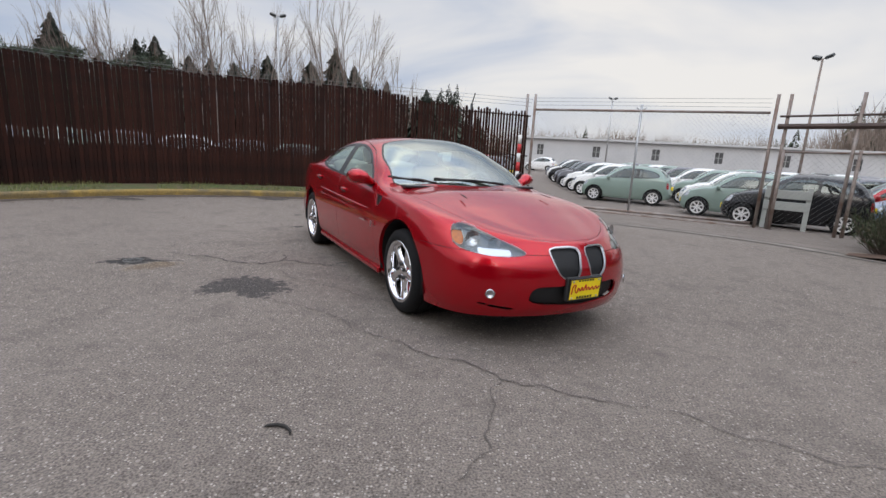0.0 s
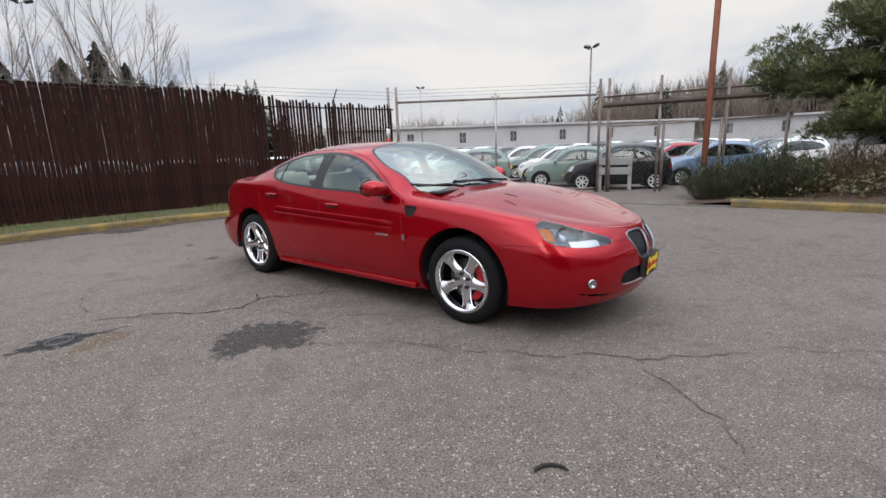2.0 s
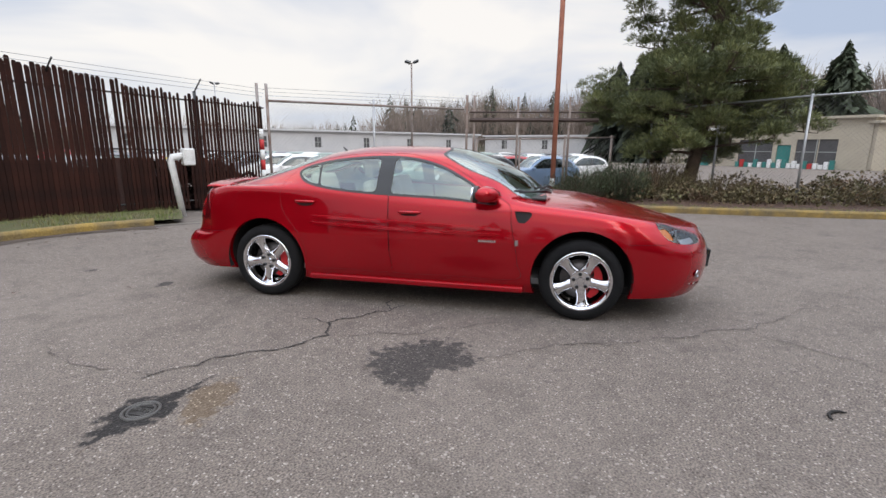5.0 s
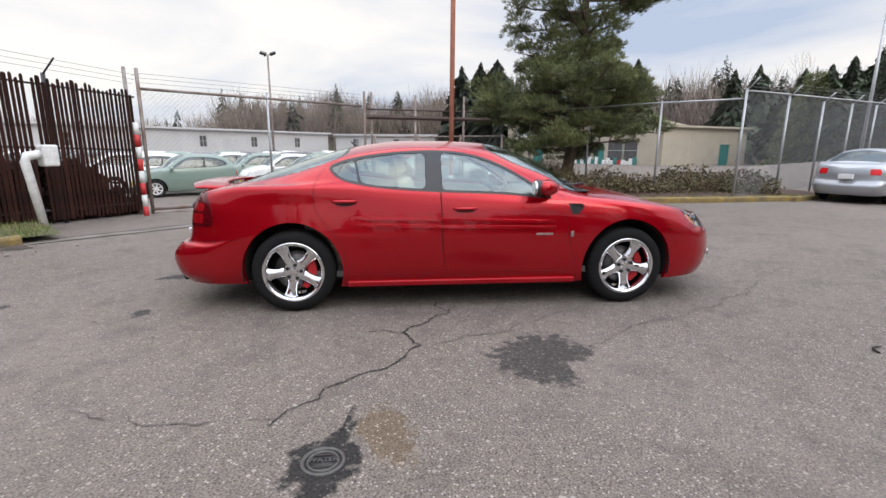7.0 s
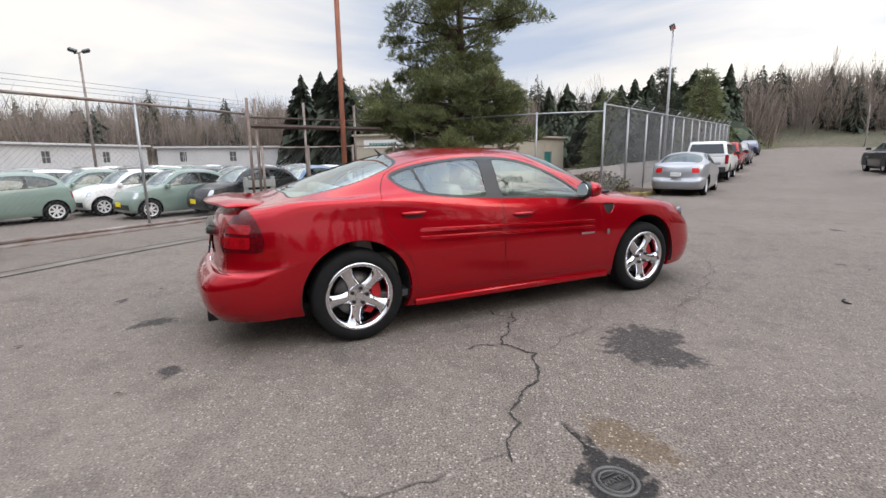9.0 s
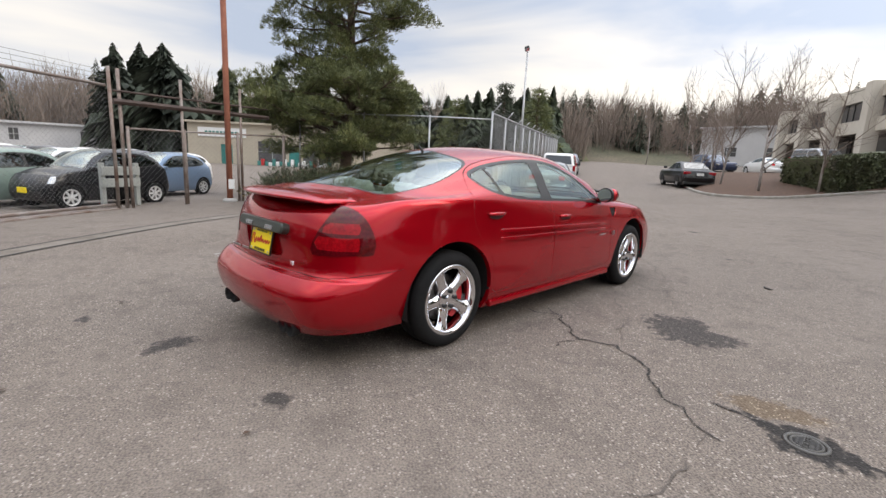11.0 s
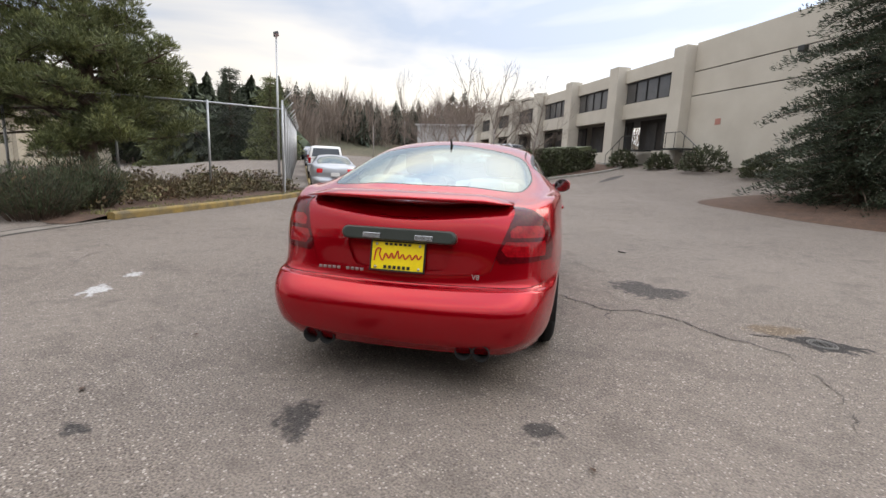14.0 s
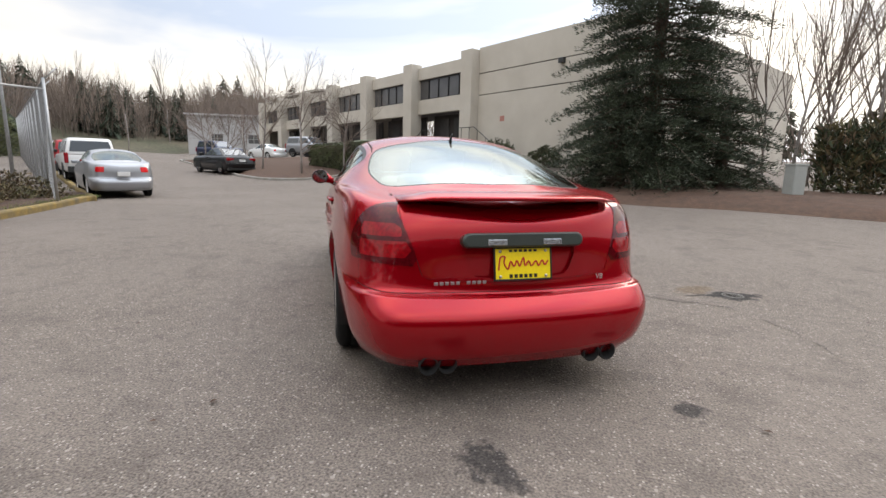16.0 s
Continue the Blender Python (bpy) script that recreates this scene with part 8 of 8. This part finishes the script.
def crown_top(tree):
    return max(v.co.z for part_ in tree.children for v in part_.data.vertices)


for tree, h in ((tall, 11.1), (tall2, 13.0)):
    tree.matrix_world = tree.matrix_world @ Matrix.Scale(h / crown_top(tree), 4)


def stand(tree, x, y, h):
    copy_thing(tree, pose(x, y, land(x, y) - 0.1, 0, 0, rt.uniform(0, 360)) @ Matrix.Scale(h / crown_top(tree), 4))


for x, y in ((18.5, -15.6), (21.5, -17.5), (25.0, -20.0), (10.6, -13.5), (28.5, -23.0)):
    copy_thing(rt.choice((young, young2)), pose(x, y, land(x, y) + 0.25, 0, 0, rt.uniform(0, 360)) @ Matrix.Scale(rt.uniform(0.75, 1.1), 4))
for x, y, h in ((-27.8, 35.2, 10.8), (-25.5, 37.0, 11.2), (-23.6, 38.2, 11.4), (-20.6, 39.8, 12.5), (-18.3, 41.0, 12.5), (-17.5, 41.3, 12.7), (-12.5, 43.1, 12.2), (-10.6, 43.6, 11.8), (-8.6, 44.1, 10.9), (-5.2, 44.6, 9.8), (-13.4, 42.8, 10.8), (-15.2, 42.2, 11.4)):
    stand(rt.choice((tall, tall2)), x, y, h * 1.1)
for az, r in ((-12, 85), (-16, 92), (-20, 80), (-22, 78), (-24, 82), (-26, 80), (-33, 95), (-37, 80), (-41, 90), (-45, 85), (-50, 80)):
    stand(rt.choice((tall, tall2)), -2 + r * math.cos(radians(az)), 4 + r * math.sin(radians(az)), r * 0.17)
# bare trees past the end of the concrete building
for az, r, h in ((-107.5, 24, 9.0), (-109.5, 21, 9.5), (-111.0, 25, 10.0), (-112.5, 20, 8.5), (-114.0, 23, 10.0), (-115.5, 21, 9.0), (-117.5, 24, 9.0), (-120.0, 22, 9.0)):
    stand(rt.choice((tall, tall2)), -1.74 + r * math.cos(radians(az)), 9.26 + r * math.sin(radians(az)), h)


def fir_into(p, x, y, z, high, r, rnd, layers=12, mat=0):
    """A far conifer: an uneven column of short drooping boughs with gaps, round a stem."""
    taper, lean = rnd.uniform(1.0, 1.6), Vector((rnd.uniform(-0.02, 0.02), rnd.uniform(-0.02, 0.02)))
    seed = rnd.uniform(0, 99)
    for _ in range(layers * 13):
        u, a = rnd.random() ** 0.85, rnd.uniform(0, 6.283)
        ragged = 0.55 + 1.5 * abs(noise.noise(Vector((u * 11, math.cos(a) * 1.6 + seed, math.sin(a) * 1.6))))
        l = (r * min(1.0, (1 - u) * taper) ** 0.85 * ragged + 0.1) * rnd.uniform(0.75, 1.1)
        zz = z + high * (0.08 + 0.9 * u)
        d, s = Vector((math.cos(a), math.sin(a), 0)), Vector((-math.sin(a), math.cos(a), 0))
        c0 = Vector((x + lean.x * (zz - z), y + lean.y * (zz - z), zz))
        tip = c0 + d * l - Vector((0, 0, l * rnd.uniform(0.0, 0.4)))
        m, w = c0 + d * l * 0.5 + Vector((0, 0, 0.12 * l)), 0.17 * l + 0.07
        p.add([m - d * l * 0.3, m + s * w, tip + s * w * 0.5, tip - s * w * 0.4 - Vector((0, 0, 0.15 * l)), m - s * w * 0.9 + Vector((0, 0, 0.1 * l))], [(0, 1, 2), (0, 2, 3), (0, 3, 4)], mat)
    p.tube([(x, y, z - 0.5), (x + lean.x * high, y + lean.y * high, z + high * 0.99)], [0.16, 0.03], 4, False, mat)


def brush_into(p, x, y, z, high, rnd, mat=1):
    """Far bare woodland: a few thin stems and a haze of fine slanting twigs."""
    for i in range(95):
        a, stem = rnd.uniform(0, 6.28), i < 6
        l = high * (rnd.uniform(0.6, 1.0) if stem else rnd.uniform(0.12, 0.4))
        r = high * 0.3 * math.sqrt(rnd.random())
        h = 0.0 if stem else high * (0.1 + 0.75 * rnd.random() ** 0.8) * (1 - 0.4 * (r / (0.3 * high)) ** 2)
        q = Vector((x + r * math.cos(a), y + r * math.sin(a), z + h))
        lean = 0.08 if stem else rnd.uniform(0.1, 0.6)
        tip = Vector((q.x + math.cos(a) * lean * l, q.y + math.sin(a) * lean * l, q.z + l))
        b = rnd.uniform(0, 6.28)
        s = Vector((math.cos(b), math.sin(b), 0)) * high * (0.006 if stem else 0.0055)
        p.add([q - s, q + s, tip], [(0, 1, 2)], mat)


def ridge(name, label, az0, az1, r, high, n, firs, seed, jitter=0.35, mats=None):
    rnd = random.Random(seed)
    p = Poly()
    for i in range(n):
        az = radians(az0 + (az1 - az0) * (i + rnd.random()) / n)
        rr = r * (1 + rnd.uniform(-0.14, 0.14))
        x, y = -2 + rr * math.cos(az), 4 + rr * math.sin(az)
        z = land(x, y) + hill(x, y) - 0.3
        h = high * (1 + rnd.uniform(-jitter, jitter)) * (0.8 + 0.4 * noise.noise(Vector((math.degrees(az) * 0.11, seed, 0))))
        if rnd.random() < firs:
            fir_into(p, x, y, z, h * 1.1, h * 0.22, rnd)
        else:
            brush_into(p, x, y, z, h, rnd)
    tagged(new(name, p.done(name, mats or [FAR_GREEN_HAZE, FAR_BROWN])), label, "woodland", kind="stuff")


ridge("far_wood", "dark conifers and bare trees behind the brown fence", 142, 117, 75, 10.0, 240, 0.3, 91)
ridge("far_wood", "dense dark wood behind the yard", 130, 89, 70, 11.0, 560, 0.6, 92, 0.15, [FIR_DARK, DARK_WOOD])
ridge("far_wood", "end of the dark wood behind the yard", 90, 86, 74, 6.5, 60, 0.6, 100, 0.3, [FIR_DARK, DARK_WOOD])
ridge("far_wood", "scattered conifers behind the yard", 86, 70, 95, 4.5, 40, 0.4, 101)
ridge("far_wood", "low bare brown wood beyond the warehouse", 86, 46, 130, 8.5, 230, 0.05, 93)
ridge("far_wood", "bare brown wood with conifers beyond the warehouse", 50, 18, 105, 9.6, 330, 0.08, 94)
ridge("far_wood", "brown and green wooded slope beyond the shops", 24, -14, 95, 11.5, 420, 0.12, 95)
ridge("far_wood", "mixed wood along the street", -10, -29, 88, 10.0, 340, 0.16, 96)
ridge("far_wood", "wooded rise at the end of the street", -27, -64, 105, 8.5, 440, 0.16, 97)
ridge("far_wood", "bare trees behind the concrete building", -60, -130, 75, 9.5, 90, 0.1, 98)
# Never in view: trees added so that glass and paint have something to mirror.
ridge("far_wood", "unseen conifers and bare trees added for reflections", -130, -220, 60, 9.0, 80, 0.4, 99)


def big_fir(x, y, high, seed, width=0.2, leaf=None):
    rnd = random.Random(seed)
    t = thing("fir_tree", "tall dark fir standing above the wood", "tree", pose(x, y, land(x, y) + hill(x, y)))
    p = Poly()
    fir_into(p, 0, 0, 0.5, high, high * width * 1.45, rnd, 110)
    piece("crown", p.done("crown", leaf or FIR_DARK), t, "ragged dark crown")
    piece("trunk", Poly().tube([(0, 0, -0.3), (0, 0, high * 0.9)], [0.3, 0.05], 6).done("trunk", BARK, True), t)


# bearing, height angle, distance and slimness, about the middle of the yard
for i, (az, el, r, w) in enumerate(((21.6, 9.0, 68, 0.2), (19.7, 9.4, 70, 0.22), (17.7, 9.7, 69, 0.22), (12.0, 8.9, 70, 0.2), (7.0, 9.4, 64, 0.18), (2.4, 9.2, 66, 0.18), (-6.7, 7.6, 72, 0.17), (-8.8, 7.9, 74, 0.17), (-12.2, 7.2, 66, 0.2), (-14.4, 7.3, 60, 0.2), (-15.8, 7.9, 64, 0.17), (-17.3, 8.3, 70, 0.16), (-19.4, 8.4, 72, 0.15), (-21.4, 8.4, 66, 0.24), (-23.0, 7.8, 60, 0.24), (-24.7, 8.7, 72, 0.16), (-33, 7.6, 110, 0.1))):
    e = Vector((-4.9, 4.1))
    big_fir(e.x + r * math.cos(radians(az)), e.y + r * math.sin(radians(az)), r * math.tan(radians(el)) + 1.35 - land(e.x + r * math.cos(radians(az)), e.y + r * math.sin(radians(az))) - hill(e.x + r * math.cos(radians(az)), e.y + r * math.sin(radians(az))), 200 + i, w, FIR_GREEN if az < 13 else None)
for i, (x, y, h) in enumerate(((-25.6, 54.1, 9.4), (-22.6, 55.5, 10.6), (-18.1, 57.1, 10.5), (-15.5, 57.8, 12.2), (-13.2, 58.4, 10.4), (-9.4, 59.2, 8.8), (-27.8, 53.0, 9.6), (-29.6, 52.0, 9.6), (-39.0, 45.5, 11.8), (-33.4, 49.7, 10.6), (-32.1, 50.6, 11.1), (-4.5, 59.7, 8.2))):
    big_fir(x, y, h, 300 + i, 0.19)


def thicket():
    """Dark brown and green undergrowth past the utility cabinet."""
    rnd = random.Random(77)
    p = Poly()
    for _ in range(2600):
        a, r = radians(rnd.uniform(-111.5, -124)), rnd.uniform(19.0, 22.0)
        x, y = -1.74 + r * math.cos(a), 9.26 + r * math.sin(a)
        top = 2.3 + 1.2 * noise.noise(Vector((x * 0.5, y * 0.5, 4.0)))
        spray(p, Vector((x, y, land(x, y) + top * rnd.random() ** 0.7)), Vector((rnd.uniform(-1, 1), rnd.uniform(-1, 1), 0.9)), 0.3, rnd, 4, 0.2, 0.2, rnd.randrange(2))
    tagged(new("thicket", p.done("thicket", [COVER_LEAF, BROOM_LEAF])), "dark brown and green tangled undergrowth past the spruce", "undergrowth", kind="stuff")


thicket()


def wooded_hill():
    """The rising ground under the far woods."""
    v, f, na, nr = [], [], 70, 14
    for i in range(na + 1):
        az = radians(-80 + 138 * i / na)
        for j in range(nr + 1):
            r = 72 + 5.2 * j
            x, y = -2 + r * math.cos(az), 4 + r * math.sin(az)
            v.append((x, y, land(x, y) + hill(x, y) + (0.5 * noise.noise(Vector((x * 0.08, y * 0.08, 1))) if j > 1 else -0.6)))
    f = [(i * (nr + 1) + j, i * (nr + 1) + j + 1, (i + 1) * (nr + 1) + j + 1, (i + 1) * (nr + 1) + j) for i in range(na) for j in range(nr)]
    tagged(new("hillside", mesh_from("hillside", v, f, SCRUB, smooth=True)), "brown scrubby hillside under the far woods", "hillside", kind="structure")


wooded_hill()


# ------------------------------------------------------------ marks and litter on the asphalt
def blob(name, pts, mat, label, category, lift=0.004, rough=0.02, seed=0):
    """An irregular flat patch, with a ragged rim."""
    rnd = random.Random(seed)
    line = spline(pts, 9, True)
    c = np.mean(line, 0)
    reach = float(np.mean([np.linalg.norm(q - c) for q in line]))
    rings = ((0.45, 1.0), (0.75, 0.85), (0.95, 0.62), (1.0 + 0.02 / reach, 0.46), (1.0 + 0.05 / reach + 0.06, 0.2), (1.0 + 0.09 / reach + 0.14, -0.2))
    v, soft, n = [(c[0], c[1], land(*c) + lift)], [1.0], len(line)
    for s, w in rings:
        for q in line:
            d = q - c
            k = s * (1 + 0.05 * noise.noise(Vector((q[0] * 9, q[1] * 9, seed))) + rnd.uniform(-0.3, 0.3) * rough)
            v.append((c[0] + d[0] * k, c[1] + d[1] * k, land(c[0] + d[0] * k, c[1] + d[1] * k) + (lift + 0.0004 * (seed % 9) if w > 0.3 else 0.0015 if w > 0 else -0.004)))
            soft.append(w)
    f = [(0, 1 + i, 1 + (i + 1) % n) for i in range(n)]
    for r in range(len(rings) - 1):
        o = 1 + r * n
        f += [(o + i, o + n + i, o + n + (i + 1) % n, o + (i + 1) % n) for i in range(n)]
    me = mesh_from(name, v, f, mat)
    me.attributes.new("soft", "FLOAT", "POINT").data.foreach_set("value", soft)
    return tagged(new(name, me), label, category, kind="structure")


def crack(pts, width, mat, seed, label="thin branching crack in the asphalt"):
    rnd = random.Random(seed)
    line = [np.array(p) for p in pts]
    for _ in range(4):
        nxt = [line[0]]
        for a, b in zip(line, line[1:]):
            d = b - a
            m = (a + b) / 2 + np.array([-d[1], d[0]]) * rnd.uniform(-0.16, 0.16)
            nxt += [m, b]
        line = nxt
    v, f = [], []
    n = len(line)
    for i, q in enumerate(line):
        d = line[min(i + 1, n - 1)] - line[max(i - 1, 0)]
        d = d / (np.linalg.norm(d) + 1e-9)
        w = width * (0.25 + rnd.random()) * (0.4 + 0.6 * math.sin(math.pi * (0.08 + 0.84 * i / (n - 1))))
        for s in (-1, 1):
            x, y = q[0] - d[1] * w * s, q[1] + d[0] * w * s
            v.append((x, y, land(x, y) + 0.005 + 0.0002 * (seed % 7)))
    f = [(2 * i, 2 * i + 2, 2 * i + 3, 2 * i + 1) for i in range(n - 1) if mat is CRACK or noise.noise(Vector((line[i][0] * 5, line[i][1] * 5, seed))) > -0.3]
    tagged(new("asphalt_crack", mesh_from("asphalt_crack", v, f, mat)), label, "crack", kind="structure")


crack([(-1.0, 4.75), (-1.22, 4.73), (-1.31, 4.8), (-1.58, 4.84), (-1.75, 4.87), (-1.89, 4.64), (-2.22, 4.67), (-2.44, 4.78), (-2.62, 4.85), (-2.74, 4.81), (-3.05, 4.87)], 0.009, CRACK, 1)
crack([(-1.84, 5.1), (-1.75, 4.87)], 0.007, CRACK, 2)
crack([(-1.22, 4.73), (-1.12, 4.9), (-1.0, 4.95)], 0.008, CRACK, 3)
crack([(-1.89, 4.64), (-1.58, 4.44), (-1.05, 4.02), (-0.38, 3.68)], 0.0055, CRACK_FAINT, 4)
crack([(-1.49, 3.57), (-1.0, 3.4), (-0.45, 2.98), (0.01, 2.68), (0.44, 2.43), (0.9, 2.29), (1.5, 2.05), (2.3, 1.9), (3.4, 1.5)], 0.0055, CRACK_FAINT, 5)
crack([(0.46, 2.43), (0.37, 2.02), (0.2, 1.55)], 0.0045, CRACK_FAINT, 8)
crack([(-2.95, 4.86), (-3.2, 5.2), (-3.4, 5.9)], 0.005, CRACK_FAINT, 10)
crack([(3.0, 4.2), (4.6, 3.2), (6.5, 2.9), (8.8, 1.2)], 0.006, CRACK_FAINT, 11)
crack([(1.6, 8.9), (3.2, 7.6), (4.9, 6.6)], 0.0045, CRACK_FAINT, 12)
blob("asphalt_patch", [(-1.99, 4.03), (-1.81, 4.16), (-1.65, 4.12), (-1.41, 4.04), (-1.33, 3.84), (-1.45, 3.57), (-1.61, 3.58), (-1.75, 3.68), (-1.92, 3.58), (-2.01, 3.61), (-2.04, 3.8)], ASPHALT_DARK, "dark ragged asphalt patch", "asphalt patch", 0.004, 0.03, 3)
blob("damp_stain", [(-3.3, 4.54), (-3.15, 4.62), (-3.03, 4.55), (-2.88, 4.55), (-2.8, 4.58), (-2.83, 4.51), (-2.98, 4.45), (-3.02, 4.36), (-3.18, 4.3), (-3.3, 4.34), (-3.42, 4.3), (-3.34, 4.44)], ASPHALT_WET, "dark damp stain round the manhole", "stain", 0.004, 0.02, 4)
blob("damp_stain", [(-2.86, 4.5), (-2.69, 4.46), (-2.72, 4.3), (-2.9, 4.16), (-3.02, 4.16), (-3.02, 4.26), (-2.96, 4.38)], ASPHALT_STAIN, "brown stain beside the manhole", "stain", 0.003, 0.025, 5)
blob("oil_spot", [(-1.38, 7.72), (-1.36, 7.6), (-1.44, 7.54), (-1.52, 7.63), (-1.6, 7.74), (-1.5, 7.78)], ASPHALT_DARK, "small dark oil spot", "stain", 0.004, 0.03, 6)
blob("oil_spot", [(-2.24, 6.96), (-2.29, 6.88), (-2.37, 6.93), (-2.31, 7.02)], ASPHALT_DARK, "small dark oil spot", "stain", 0.004, 0.02, 7)
blob("white_splash", [(1.5, 7.95), (1.66, 7.82), (1.7, 7.7), (1.6, 7.75), (1.5, 7.74), (1.42, 7.86), (1.38, 7.93), (1.45, 7.9)], PAINT_SPLASH, "old white paint splash", "paint splash", 0.005, 0.05, 9)
blob("white_splash", [(1.95, 7.5), (2.05, 7.42), (2.0, 7.36), (1.9, 7.42)], PAINT_SPLASH, "old white paint splash", "paint splash", 0.005, 0.03, 10)
blob("oil_spot", [(6.4, -13.0), (6.7, -13.6), (6.9, -15.2), (6.6, -16.2), (6.3, -14.8)], ASPHALT_DARK, "dark wet patch on the drive", "stain", 0.012, 0.1, 11)
for i, (x, y, r) in enumerate(((-4.0, 10.2, 0.35), (-6.4, 8.9, 0.3), (3.6, -1.0, 0.12), (-0.9, 8.4, 0.06), (0.9, 0.8, 0.05), (-2.7, 8.1, 0.05))):
    blob("oil_spot", [(x + r * math.cos(a) * (1 + 0.3 * math.sin(3 * a + i)), y + 0.6 * r * math.sin(a)) for a in (0, 1, 2, 3, 4, 5)], ASPHALT_DARK, "faint dark spot on the asphalt", "stain", 0.004, 0.03, 20 + i)


def manhole():
    t = thing("manhole_cover", "small round cast-iron cover set in the asphalt", "manhole cover", pose(-3.15, 4.462, 0.0045, 0, 0, -58) @ Matrix.Diagonal((0.68, 0.68, 1, 1)))
    piece("ring", Poly().lathe([(0.14, -0.02), (0.14, 0.006), (0.135, 0.009), (0.118, 0.009), (0.114, 0.003), (0.114, -0.02)], None, 40).done("ring", IRON_PALE, True), t, "pale worn iron ring")
    piece("lid", Poly().lathe([(0.001, 0.004), (0.098, 0.004), (0.1, 0.0), (0.109, 0.0)], None, 40).done("lid", IRON, True), t, "worn iron lid")
    piece("lid_rim", Poly().lathe([(0.086, 0.003), (0.089, 0.008), (0.101, 0.008), (0.104, 0.0)], None, 40).done("lid_rim", IRON_PALE, True), t, "pale worn rim of the lid")
    txt = bpy.data.curves.new("cast_word", "FONT")
    txt.body, txt.size, txt.extrude, txt.align_x, txt.align_y = "WATER", 0.056, 0.004, "CENTER", "CENTER"
    txt.materials.append(IRON_PALE)
    tmp = bpy.data.objects.new("cast_tmp", txt)
    me = bpy.data.meshes.new_from_object(tmp)
    bpy.data.objects.remove(tmp)
    piece("lettering", me, t, "raised cast lettering", pose(0, 0, 0.007))
    line = Poly().box((-0.06, -0.008, 0.003), (0.06, 0.008, 0.008)).done("raised_bar", IRON)
    for yy in (-0.06, 0.055):
        piece("raised_bar", line, t, "raised worn bar", pose(0, yy, 0))


manhole()


def twig(x, y, yaw, size=1.0):
    p = Poly().tube([(0.075 * size * math.cos(a), 0.06 * size * math.sin(a), 0.007) for a in (0.3, 0.8, 1.4, 2.0, 2.6, 2.9)], [0.003, 0.007, 0.009, 0.009, 0.007, 0.002], 6)
    ob = tagged(new("twig", p.done("twig", CRACK, True)), "short dark curved piece of rubber on the asphalt", "litter")
    ob.matrix_world = pose(x, y, land(x, y) + 0.002, 0, 0, yaw)


twig(-0.62, 1.77, -20)


def fallen_leaves():
    rnd = random.Random(12)
    p = Poly()
    spots = [(-0.1, 7.62), (0.02, 7.85), (-0.5, 8.3), (1.2, 6.9), (0.4, 8.9), (2.9, 3.0), (4.4, 1.7), (5.2, -1.2), (-3.4, 7.6), (3.2, -4.0), (1.9, 0.2), (-2.0, 8.3)]
    spots += [(rnd.uniform(-5, 9), rnd.uniform(-6, 10)) for _ in range(26)]
    for q in KERB_LINE[:iA:2]:
        spots += [(q.x + rnd.uniform(-0.2, 0.5), q.y - rnd.uniform(0.05, 0.9)) for _ in range(4)]
    for x, y in spots:
        s, e = rnd.uniform(0.012, 0.035), Euler((rnd.uniform(-0.3, 0.3), rnd.uniform(-0.3, 0.3), rnd.uniform(0, 6.3))).to_matrix()
        c0 = Vector((x, y, land(x, y) + 0.012))
        p.add([c0 + e @ Vector(w) for w in ((-s, 0, 0), (-s * 0.2, -s * 0.5, 0.004), (s, 0, 0), (s * 0.1, s * 0.45, 0.004))], [(0, 1, 2, 3)])
    tagged(new("fallen_leaves", p.done("fallen_leaves", SOIL)), "scattered dead brown leaves on the asphalt", "leaves", kind="stuff")


fallen_leaves()
